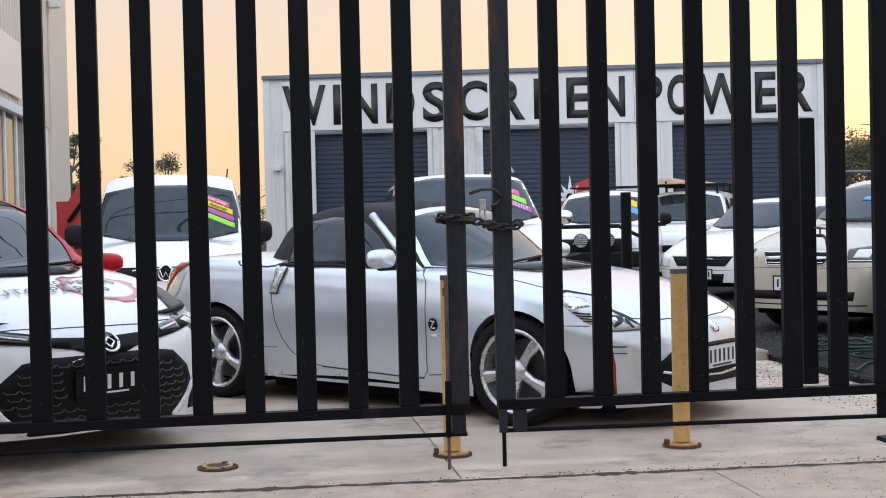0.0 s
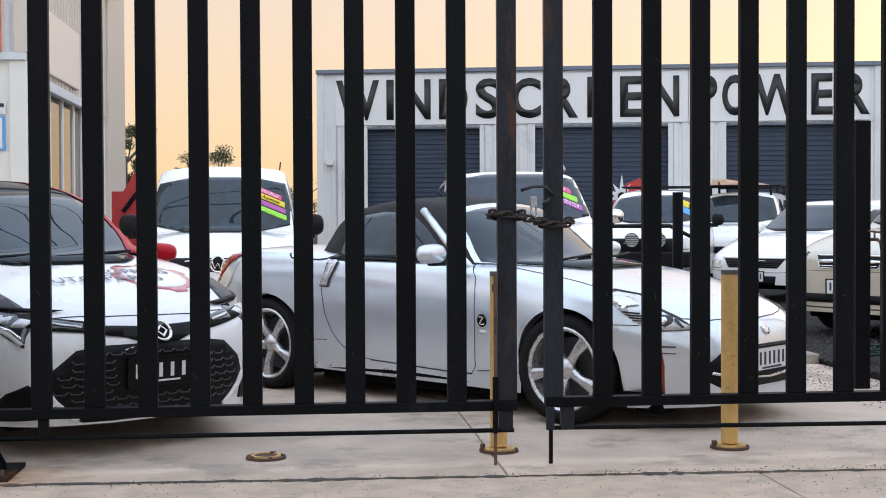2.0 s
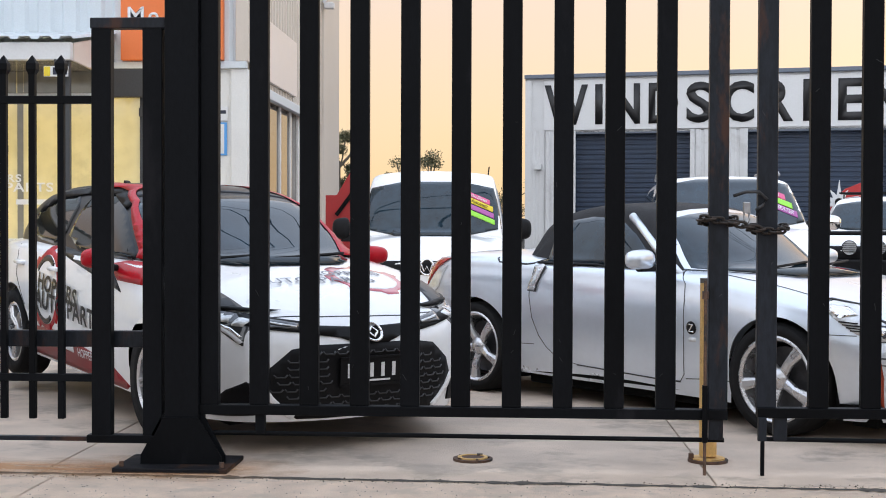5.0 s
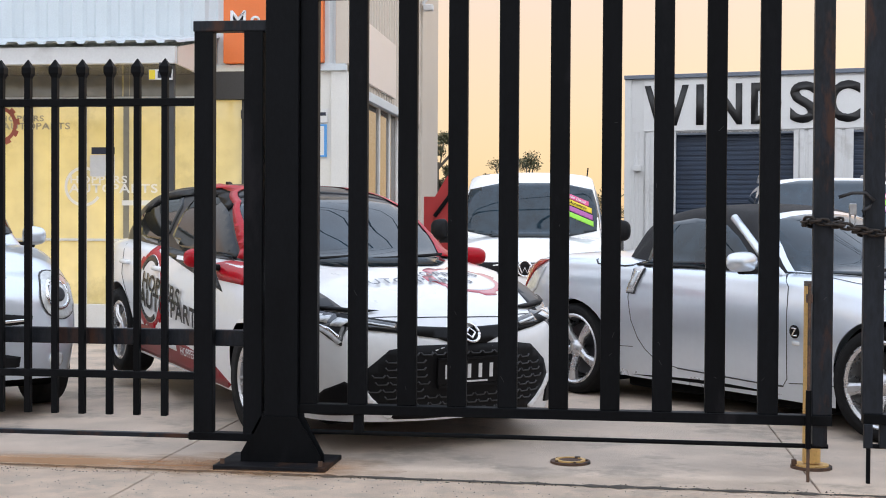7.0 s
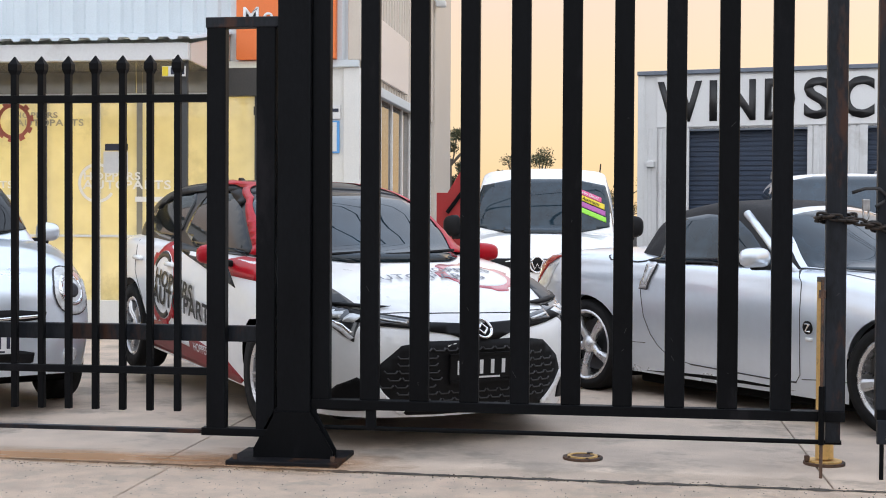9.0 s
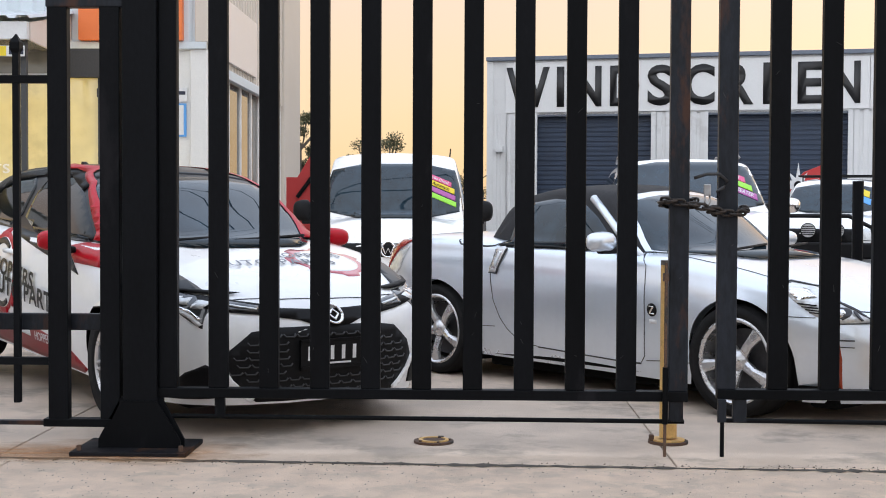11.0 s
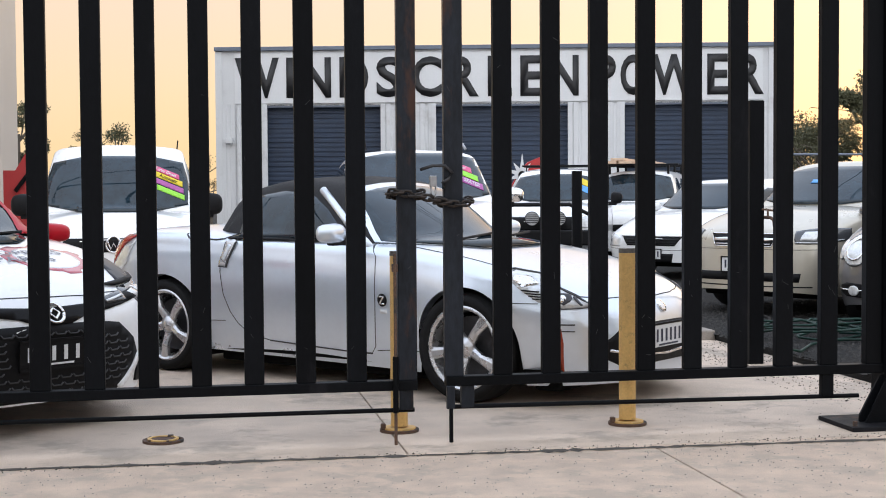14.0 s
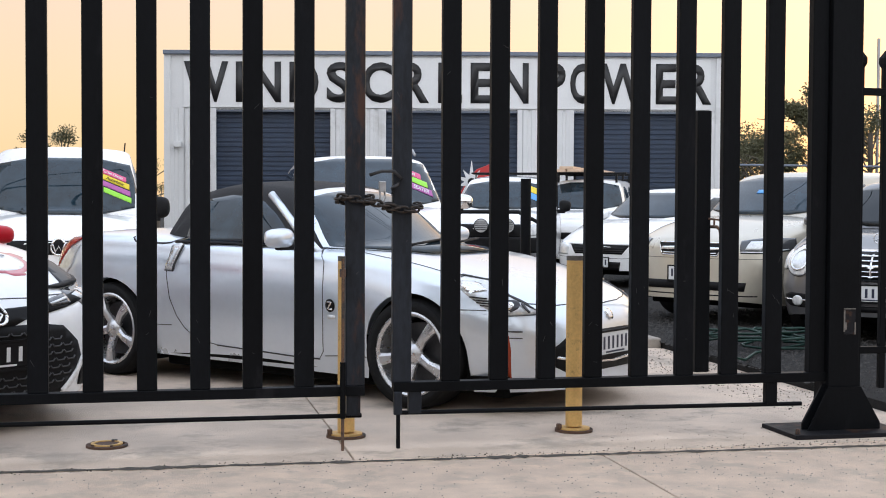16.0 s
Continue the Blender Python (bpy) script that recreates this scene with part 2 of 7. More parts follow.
def slabs(name, label, xs, y0, y1, material, top, gap=0.009):
    base = finish(name, box(xs[0], xs[-1], y0, y1, -0.029, top - 0.014), JOINT)
    tagged(base, label, "concrete slab", kind="structure")
    for a, b in zip(xs, xs[1:]):
        bm = bmesh.new()
        bmesh.ops.create_cube(bm, size=1, matrix=Matrix.LocRotScale(((a + b) / 2, (y0 + y1) / 2, top - 0.012), None, (b - a - gap, y1 - y0 - gap, 0.024)))
        bevel(bm, 0.003, 1)
        part("slab", bm, material, base)
    return base


slabs("driveway", "grey concrete driveway slabs inside the gate, stained", (-7.6, -2.34, 0.93, 4.26), JOINT_Y, 19.0, CONCRETE, 0.0)
slabs("pavement", "pale worn concrete footpath with cracks", (-40.0, -5.2, -2.24, 2.14, 6.4, 40.0), -2.6, JOINT_Y, FOOTPATH, 0.0)
# Road lies out of view; added so the car sides reflect darker low down.
tagged(finish("road", box(-200, 200, -20, -2.6, -0.03, -0.012), ASPHALT), "unseen dark asphalt road added in front of the yard to darken reflections", "road", kind="structure")
# Unseen wall, added to block low sky behind the camera and darken reflections.
tagged(finish("street_sky_blocker", box(-70, 70, -24, -22, -0.03, 5.5), BLOCKERWALL), "unseen plain wall added across the street to block low sky", "wall", kind="structure")


def joint_ribbon():
    """Dirt and grit packed in the long joint between footpath and driveway."""
    rng = random.Random(31)
    bm = bmesh.new()
    rows = []
    x = -9.0
    while x < 9.0:
        y = 6.152 - 0.031 * x + rng.gauss(0, 0.004)
        w = rng.uniform(0.010, 0.034) * (1.7 if rng.random() < 0.08 else 1)
        rows.append((bm.verts.new((x, y - w, 0.003)), bm.verts.new((x, y + w * 0.8, 0.003))))
        x += rng.uniform(0.025, 0.06)
    for a, b in zip(rows, rows[1:]):
        bm.faces.new((a[0], b[0], b[1], a[1]))
    tagged(finish("joint_dirt", bm, JOINT), "dark dirt packed along the pavement joint", "joint", kind="structure")


joint_ribbon()


# ---- the fence line ----
GY = 6.463


def gate_leaf(label, xs, stile_x, rail_x0, rail_x1, rail_z, worn_x):
    leaf = group_at("gate_leaf", pose(0, GY, 0), label, "gate", "sliding yard gate leaves")
    for x in xs:
        w = GATE_WORN if abs(x - worn_x) < 0.01 else GATE
        part("slat", box(x - 0.048, x + 0.048, -0.025, 0.025, rail_z + 0.0, 2.42, 0.006), w, leaf, "worn slat with rust and chipped paint" if w is GATE_WORN else "")
    part("hinge_stile", box(stile_x - 0.046, stile_x + 0.046, -0.03, 0.03, rail_z, 2.42, 0.006), GATE, leaf)
    part("bottom_rail", box(rail_x0, rail_x1, -0.034, 0.034, rail_z - 0.047, rail_z + 0.0025, 0.004), GATE, leaf)
    part("top_rail", box(rail_x0, rail_x1, -0.034, 0.034, 2.352, 2.42, 0.004), GATE, leaf)
    return leaf


left_leaf = gate_leaf("tall black steel gate leaf of wide upright slats", [-1.298 + i * 0.2522 for i in range(9)] + [0.972], -1.547, -1.60, 1.02, 0.315, 0.972)
part("lower_bar", tube((-1.53, 0, 0.173), (1.007, 0, 0.166), 0.0115), GATE, left_leaf)
part("bar_stub", box(-1.316, -1.268, -0.02, 0.02, 0.17, 0.27, 0.003), GATE, left_leaf)
part("bar_stub", box(0.93, 1.0, -0.02, 0.02, 0.168, 0.27, 0.003), GATE_WORN, left_leaf)
bolt = part("drop_bolt", tube((0.907, -0.045, 0.0), (0.907, -0.045, 0.95), 0.008), RUST, left_leaf, "rusty steel drop bolt")
part("bolt_sleeve", tube((0.907, -0.045, 0.16), (0.907, -0.045, 0.44), 0.014), GATE, bolt)
part("bolt_guide", box(0.893, 0.921, -0.05, -0.02, 0.86, 0.90, 0.003), RUST, bolt)
right_leaf = gate_leaf("tall black steel gate leaf with scuffed slats", [1.208 + i * 0.2518 for i in range(9)], 3.475, 1.165, 3.54, 0.328, 1.208)
part("lower_bar", tube((1.172, 0, 0.174), (3.40, 0, 0.160), 0.0115), GATE, right_leaf)
part("bar_stub", box(1.244, 1.31, -0.02, 0.02, 0.17, 0.285, 0.003), GATE_WORN, right_leaf)
part("bar_stub", box(3.185, 3.25, -0.02, 0.02, 0.165, 0.285, 0.003), GATE, right_leaf)
bolt = part("drop_bolt", tube((1.187, -0.04, 0.002), (1.187, -0.04, 0.19), 0.0105), GATE, right_leaf)
part("bolt_bracket", box(1.165, 1.205, -0.052, -0.02, 0.17, 0.285, 0.004), GATE_WORN, bolt)


def gate_post(x0, x1, label, plate0, plate1):
    c = (x0 + x1) / 2
    p = group_at("gate_post", pose(c, GY, 0), label, "gate post", "gate posts")
    h = (x1 - x0) / 2
    part("shaft", box(-h, h, -0.06, 0.10, 0.02, 2.75, 0.006), GATE, p)
    part("base_plate", box(plate0 - c, plate1 - c, -0.20, 0.20, 0.0, 0.024, 0.004), PLATEBASE, p, "rust-edged steel base plate")
    for s in (-1, 1):
        part("gusset", prism([(s * h, 0.024), (s * h, 0.27), (s * (h + 0.015), 0.27), (s * (h + 0.13), 0.06), (s * (h + 0.13), 0.024)], "y", -0.03, -0.015), GATE, p)
    part("front_gusset", prism([(-h - 0.12, 0.024), (-h - 0.005, 0.255), (h + 0.005, 0.255), (h + 0.12, 0.06), (h + 0.12, 0.024)], "y", -0.075, -0.062), GATE, p)
    for sx in (-1, 1):
        part("anchor_bolt", tube(((plate0 if sx < 0 else plate1) - c - sx * 0.035, -0.15, 0.02), ((plate0 if sx < 0 else plate1) - c - sx * 0.035, -0.15, 0.05), 0.012, 6), RUST, p)
    return p


gate_post(-1.765, -1.594, "heavy black steel gate post on a bolted base plate", -1.99, -1.42)
post_r = gate_post(3.525, 3.705, "heavy black steel gate post with paint worn off", 3.27, 3.93)
patch = part("paint_chip", box(-0.004, 0.064, -0.0625, -0.058, 0.535, 0.675, 0.001), PLATEBASE, post_r, "rusty patch where paint is gone")
for x0, x1, z0, z1 in ((-0.006, 0.003, 0.55, 0.665), (0.001, 0.012, 0.56, 0.60), (0.058, 0.066, 0.535, 0.60), (-0.006, 0.064, 0.670, 0.676)):
    part("bare_edge", box(x0, x1, -0.0645, -0.0615, z0, z1, 0.001), SCRATCH, patch)


def filler_panel():
    p = group_at("filler_panel", pose(0, GY, 0), "narrow black steel frame beside the gate post", "fence panel")
    part("stile", box(-2.145, -2.045, -0.03, 0.03, 0.135, 2.245, 0.005), GATE, p)
    part("stile", box(-1.885, -1.785, -0.03, 0.03, 0.135, 2.245, 0.005), GATE, p)
    part("top_bar", box(-2.15, -1.768, -0.035, 0.035, 2.196, 2.25, 0.005), GATE_WORN, p)
    part("bottom_bar", box(-2.17, -1.768, -0.034, 0.034, 0.118, 0.158, 0.004), GATE, p)
    return p


filler_panel()


def spear_fence(label, xs, x0, x1, low=0.234):
    p = group_at("spear_fence", pose(0, GY, 0), label, "fence")
    bm = box(-0.0165, 0.0165, -0.0165, 0.0165, low, 1.985, 0.003)
    sp = bmesh.new()
    bmesh.ops.create_cone(sp, cap_ends=True, segments=4, radius1=0.036, radius2=0.003, depth=0.042, matrix=pose(0, 0, 2.046, 0, 0, 45))
    bmesh.ops.create_cone(sp, cap_ends=True, segments=4, radius1=0.036, radius2=0.036, depth=0.03, matrix=pose(0, 0, 2.010, 0, 0, 45))
    bmesh.ops.create_cone(sp, cap_ends=True, segments=4, radius1=0.022, radius2=0.036, depth=0.025, matrix=pose(0, 0, 1.9825, 0, 0, 45))
    first = None
    for x in xs:
        if first is None:
            first = part("picket", bm, GATE, p)
            head = part("spear_head", sp, GATE, first)
            first.location.x = x
        else:
            k = share("picket", first.data, p, pose(x, 0, 0))
            share("spear_head", head.data, k)
    for z0, z1 in ((1.823, 1.862), (0.424, 0.462)):
        part("rail", box(x0, x1, -0.02, 0.02, z0, z1, 0.003), GATE, p)
    return p


f = spear_fence("black tubular steel fence with spear-topped pickets", [-2.307 - i * 0.1478 for i in range(13)], -4.4, -2.145)
part("guard_beam", box(-4.4, -1.79, 0.05, 0.09, 0.592, 0.676, 0.006), GATE_WORN, f, "dark scuffed steel guard beam")
part("ground_bar", box(-4.4, -2.16, -0.02, 0.02, 0.124, 0.146, 0.003), GATE_WORN, f, "bottom bar with flaking white paint")
f = spear_fence("black spear-topped steel fence beyond the gate post", [3.722 + i * 0.1478 for i in range(6)], 3.70, 4.6)


def chain_ring(cx, cy, cz, rx, ry, n, link, tilt):
    """Links round one gate stile."""
    for i in range(n):
        a = 2 * math.pi * i / n
        yield Matrix.Translation((cx + rx * math.cos(a), cy + ry * math.sin(a), cz + 0.012 * math.sin(a * 2 + tilt))) @ pose(0, 0, 0, 0, 0, math.degrees(math.atan2(ry * math.cos(a), -rx * math.sin(a)))) @ pose(0, 0, 0, 90 * (i % 2) + 20, 0, 0)


def chain():
    c = group_at("gate_chain", pose(0, GY, 0), "dark rusty steel chain looped round both gate stiles", "chain")
    bm = sweep([(0.030 * math.copysign(1, math.cos(a)) * min(1, abs(math.cos(a)) * 1.6) * 0.5 + 0.012 * math.cos(a), 0.0145 * math.sin(a), 0) for a in [i * 2 * math.pi / 16 for i in range(17)]], 0.0072, 6)
    first = part("link", bm, CHAINSTEEL, c, smooth=True)
    ms = list(chain_ring(0.972, 0.0, 1.245, 0.085, 0.055, 15, None, 0)) + list(chain_ring(1.21, 0.0, 1.205, 0.088, 0.055, 15, None, 1))
    for i in range(4):
        ms.append(Matrix.Translation((1.035 + i * 0.036, -0.06, 1.235 - i * 0.009)) @ pose(0, 0, 0, 90 * (i % 2) + 15, 8, -4))
    first.matrix_basis = ms[0]
    for m in ms[1:]:
        share("link", first.data, c, m)
    k = group_at("padlock", pose(1.10, GY - 0.055, 1.30), "small brass-and-steel padlock hanging on the gate chain", "padlock")
    part("lock_body", box(-0.017, 0.017, -0.011, 0.011, -0.02, 0.035, 0.004), STEEL, k)
    part("shackle", sweep([(-0.012, 0, -0.02), (-0.012, 0, -0.05), (-0.006, 0, -0.066), (0.006, 0, -0.066), (0.012, 0, -0.05), (0.012, 0, -0.02)], 0.0045, 6), STEEL, k, smooth=True)
    w = group_at("cable_loop", pose(1.10, GY, 1.30), "thin black cable looped between the gate stiles", "cable")
    part("cable", sweep([(-0.06, -0.03, 0.065), (0.0, -0.045, 0.085), (0.06, -0.045, 0.085), (0.10, -0.04, 0.05), (0.08, -0.04, 0.02), (0.05, -0.04, 0.0), (0.055, -0.04, -0.03)], 0.009, 6), BLACKLET, w, smooth=True)


chain()


def bollard(x, y, h, label):
    b = group_at("bollard", pose(x, y, 0), label, "bollard", "yellow bollards")
    tb = tube((0, 0, 0.03), (0, 0, h), 0.045, 24)
    part("tube", tb, BOLLARD, b, smooth=False)
    part("flange", tube((0, 0, 0), (0, 0, 0.014), 0.103, 32), RUST, b)
    part("lock_ring", tube((0, 0, 0.014), (0, 0, 0.022), 0.086, 32), BOLLARD, b)
    part("hinge_lug", box(-0.10, -0.075, -0.03, 0.0, 0.014, 0.045, 0.004), RUST, b)
    part("top_cap", tube((0, 0, h - 0.02), (0, 0, h + 0.004), 0.0458, 24), SCRATCH, b)


bollard(0.978, 6.80, 0.945, "yellow removable steel bollard on a rusty flange")
bollard(2.212, 6.75, 0.945, "yellow removable steel bollard, paint chipped")


def lathe_ring(r0, r1, z0, z1, n=32):
    """A flat ring standing on its lower face."""
    bm = bmesh.new()
    rows = [[bm.verts.new((r * math.cos(2 * math.pi * i / n), r * math.sin(2 * math.pi * i / n), z)) for i in range(n)] for r, z in ((r0, z0), (r0, z1), (r1, z1), (r1, z0))]
    for a, b in zip(rows, rows[1:] + rows[:1]):
        for i in range(n):
            bm.faces.new((a[i], a[(i + 1) % n], b[(i + 1) % n], b[i]))
    bmesh.ops.recalc_face_normals(bm, faces=bm.faces)
    return bm


def socket_ring():
    b = group_at("bollard_socket", pose(-0.237, 6.75, 0), "empty rusty bollard socket ring in the concrete", "socket")
    part("flange", tube((0, 0, 0), (0, 0, 0.012), 0.103, 32), RUST, b)
    part("inner_ring", lathe_ring(0.062, 0.078, 0.012, 0.019), BOLLARD, b)
    part("inner_disc", tube((0, 0, 0.012), (0, 0, 0.015), 0.06, 24), RUST, b)
    for a in range(5):
        part("bolt_head", tube((0.083 * math.cos(a * 1.256), 0.083 * math.sin(a * 1.256), 0.01), (0.083 * math.cos(a * 1.256), 0.083 * math.sin(a * 1.256), 0.019), 0.008, 6), RUST, b)
    part("hasp", box(0.02, 0.05, 0.05, 0.08, 0.012, 0.022, 0.003), RUST, b)


socket_ring()


def scuffs():
    """Small scratches and chips on the faces of the slats."""
    rng = random.Random(21)
    for leaf, xs in ((left_leaf, [-1.298 + i * 0.2522 for i in range(9)] + [0.972]), (right_leaf, [1.208 + i * 0.2518 for i in range(9)])):
        for x in xs:
            for _ in range(rng.choice((1, 1, 2, 3)) + (1 if leaf is right_leaf else 0)):
                u, z, l = x + rng.uniform(-0.035, 0.03), rng.uniform(0.40, 2.1) if rng.random() < 0.5 else rng.uniform(0.40, 0.9), rng.uniform(0.004, 0.018)
                bm = placed(box(-l, l, -0.0006, 0.0, -0.0009, 0.0009), pose(u, -0.0253, z, 0, rng.choice((-70, -45, 30, 60, 85, 5)), 0))
                part("scuff", bm, SCUFF, leaf)


scuffs()


def rust_stain(x, y, rx, ry):
    """Orange rust run-off on the concrete, thin and ragged at the edge."""
    m = bpy.data.materials.new("rust_run_off")
    m.use_nodes = True
    nt = m.node_tree
    b = nt.nodes["Principled BSDF"]
    b.inputs["Base Color"].default_value, b.inputs["Roughness"].default_value = (0.46, 0.235, 0.095, 1), 0.9
    tc = nt.nodes.new("ShaderNodeTexCoord")
    ln = nt.nodes.new("ShaderNodeVectorMath")
    ln.operation = "LENGTH"
    nt.links.new(tc.outputs["Object"], ln.inputs[0])
    nz = nt.nodes.new("ShaderNodeTexNoise")
    nz.inputs["Scale"].default_value, nz.inputs["Detail"].default_value = 3.0, 7
    nt.links.new(tc.outputs["Object"], nz.inputs["Vector"])
    sub = nt.nodes.new("ShaderNodeMath")
    sub.operation = "MULTIPLY_ADD"
    sub.inputs[1].default_value = -1.1
    nt.links.new(nz.outputs[0], sub.inputs[0])
    nt.links.new(ln.outputs["Value"], sub.inputs[2])
    mr = nt.nodes.new("ShaderNodeMapRange")
    mr.inputs["From Min"].default_value, mr.inputs["From Max"].default_value = 0.42, -0.25
    mr.inputs["To Max"].default_value = 0.55
    nt.links.new(sub.outputs[0], mr.inputs["Value"])
    tr = nt.nodes.new("ShaderNodeBsdfTransparent")
    mx = nt.nodes.new("ShaderNodeMixShader")
    nt.links.new(mr.outputs[0], mx.inputs[0])
    nt.links.new(tr.outputs[0], mx.inputs[1])
    nt.links.new(b.outputs[0], mx.inputs[2])
    nt.links.new(mx.outputs[0], nt.nodes["Material Output"].inputs["Surface"])
    bm = bmesh.new()
    bmesh.ops.create_circle(bm, cap_ends=True, segments=40, radius=1.0)
    ob = finish("rust_stain", bm, m)
    ob.matrix_basis = pose(x, y, 0.0045) @ Matrix.Diagonal((rx, ry, 1, 1))
    tagged(ob, "orange rust stain on the concrete by the post", "stain", kind="structure")


rust_stain(-1.80, 6.40, 0.78, 0.38)
rust_stain(-2.85, 6.36, 1.5, 0.26)


# ---- vehicles ----
from mathutils.bvhtree import BVHTree


def paint(name, color, flake=0.0, dirt=None, coat=0.8, spec=0.5):
    return mat(name, color, 0.30, metal=flake, vary=0.03, scale=1.5, fine=25, bump=0.0, coat=coat, spec=spec, dirt=dirt, dirt_amount=0.12, rough_vary=0.15)


SILVER = paint("silver_metallic_paint", (0.72, 0.785, 0.865), 0.65)
WHITECAR = paint("white_car_paint", (0.86, 0.865, 0.87))
CHAMPAGNE = paint("champagne_metallic_paint", (0.52, 0.48, 0.40), 0.35)
GREYCAR = paint("grey_metallic_paint", (0.12, 0.12, 0.125), 0.4)
BEIGECAR = paint("beige_metallic_paint", (0.50, 0.42, 0.32), 0.3)
REDWRAP = paint("red_vinyl_wrap", (0.42, 0.006, 0.016), coat=0.05, spec=0.22)
DARKRED = paint("dark_red_vinyl", (0.20, 0.010, 0.014), coat=0.05, spec=0.22)
# Bonnet red is lightened in colour for the sky's reflection, not by fading.
PINKWRAP = paint("sky_washed_red_vinyl", (0.52, 0.09, 0.12))
BLACKWRAP = paint("black_vinyl_wrap", (0.010, 0.010, 0.012), coat=0.05, spec=0.22)
TYRE = mat("tyre_rubber", (0.011, 0.011, 0.0115), 0.85, vary=0.3, scale=30, bump=0.15, spec=0.2)
ALLOY = mat("silver_alloy", (0.62, 0.62, 0.63), 0.28, metal=0.75, vary=0.08, scale=12, bump=0.0)
DARKALLOY = mat("dark_brake_metal", (0.06, 0.06, 0.065), 0.5, metal=0.6, vary=0.2, scale=15)
BLACKPL = mat("black_plastic", (0.008, 0.008, 0.009), 0.5, spec=0.15, vary=0.25, scale=20, bump=0.05)
WELL = mat("wheel_well_liner", (0.006, 0.006, 0.006), 0.95, vary=0.3, scale=20, spec=0.05)
FABRIC = mat("black_soft_top_fabric", (0.020, 0.020, 0.022), 0.92, vary=0.25, scale=8, fine=300, bump=0.3)
CHROME = mat("chrome", (0.75, 0.75, 0.76), 0.08, metal=1.0, vary=0.03, scale=10, bump=0.0)
DARKLAMP = mat("smoked_headlamp_glass", (0.05, 0.052, 0.056), 0.06, metal=0.2, vary=0.2, scale=20, bump=0.0, coat=0.6)
CLEARLAMP = mat("headlamp_glass", (0.66, 0.68, 0.69), 0.07, metal=0.2, vary=0.25, scale=14, fine=50, bump=0.0, coat=1.0)
REDLAMP = mat("red_tail_lamp", (0.36, 0.022, 0.018), 0.12, vary=0.2, scale=20, bump=0.0, coat=0.8)
AMBER = mat("amber_marker_lens", (0.30, 0.045, 0.018), 0.2, vary=0.1, scale=20, bump=0.0)
PLATEW = mat("white_number_plate", (0.72, 0.73, 0.74), 0.45, vary=0.05, scale=20, bump=0.0)
PLATEBAR = mat("plate_dark_bar", (0.02, 0.025, 0.05), 0.5, vary=0.05, scale=20, bump=0.0)
CARGLASS = mat("dark_car_glass", (0.006, 0.008, 0.009), 0.03, vary=0.3, scale=3, fine=10, bump=0.0, spec=0.32)
TINTGLASS = mat("green_tinted_car_glass", (0.012, 0.024, 0.034), 0.02, vary=0.7, scale=2.5, fine=9, bump=0.0, spec=0.55)
SEAM = mat("panel_gap", (0.05, 0.05, 0.055), 0.8, vary=0.1)
YELLOWST = mat("yellow_sticker", (0.75, 0.58, 0.03), 0.5, vary=0.04)
PINKST = mat("pink_sticker", (0.70, 0.10, 0.25), 0.5, vary=0.04)
GREENST = mat("green_sticker", (0.30, 0.72, 0.06), 0.5, vary=0.04)
MAGENTAST = mat("purple_sticker", (0.42, 0.10, 0.35), 0.5, vary=0.04)
BLUEST = mat("blue_sticker", (0.10, 0.35, 0.75), 0.5, vary=0.04)


def curve_of(points):
    """A smooth function through (x, value) points, in rising x (monotone cubic)."""
    xs = [p[0] for p in points]
    ys = [p[1] for p in points]
    n = len(xs)
    d = [(ys[i + 1] - ys[i]) / (xs[i + 1] - xs[i]) for i in range(n - 1)]
    m = [d[0]] + [0 if d[i - 1] * d[i] <= 0 else 2 * d[i - 1] * d[i] / (d[i - 1] + d[i]) for i in range(1, n - 1)] + [d[-1]]

    def f(x):
        if x <= xs[0]:
            return ys[0]
        if x >= xs[-1]:
            return ys[-1]
        i = max(k for k in range(n - 1) if xs[k] <= x)
        h = xs[i + 1] - xs[i]
        t = (x - xs[i]) / h
        return (2 * t ** 3 - 3 * t * t + 1) * ys[i] + (t ** 3 - 2 * t * t + t) * h * m[i] + (-2 * t ** 3 + 3 * t * t) * ys[i + 1] + (t ** 3 - t * t) * h * m[i + 1]
    return f


def spline(ctrl, per=5):
    out = []
    n = len(ctrl)
    for i in range(n - 1):
        p0, p1, p2, p3 = ctrl[max(i - 1, 0)], ctrl[i], ctrl[i + 1], ctrl[min(i + 2, n - 1)]
        for k in range(per):
            t = k / per
            out.append(tuple(0.5 * (2 * p1[j] + (p2[j] - p0[j]) * t + (2 * p0[j] - 5 * p1[j] + 4 * p2[j] - p3[j]) * t * t + (3 * p1[j] - p0[j] - 3 * p2[j] + p3[j]) * t ** 3) for j in (0, 1)))
    out.append(tuple(ctrl[-1]))
    return out


def soften(outline, times=2):
    """Rounds the corners of a closed outline."""
    for _ in range(times):
        new_pts = []
        for i, p in enumerate(outline):
            q = outline[(i + 1) % len(outline)]
            new_pts += [(p[0] * 0.75 + q[0] * 0.25, p[1] * 0.75 + q[1] * 0.25), (p[0] * 0.25 + q[0] * 0.75, p[1] * 0.25 + q[1] * 0.75)]
        outline = new_pts
    return outline


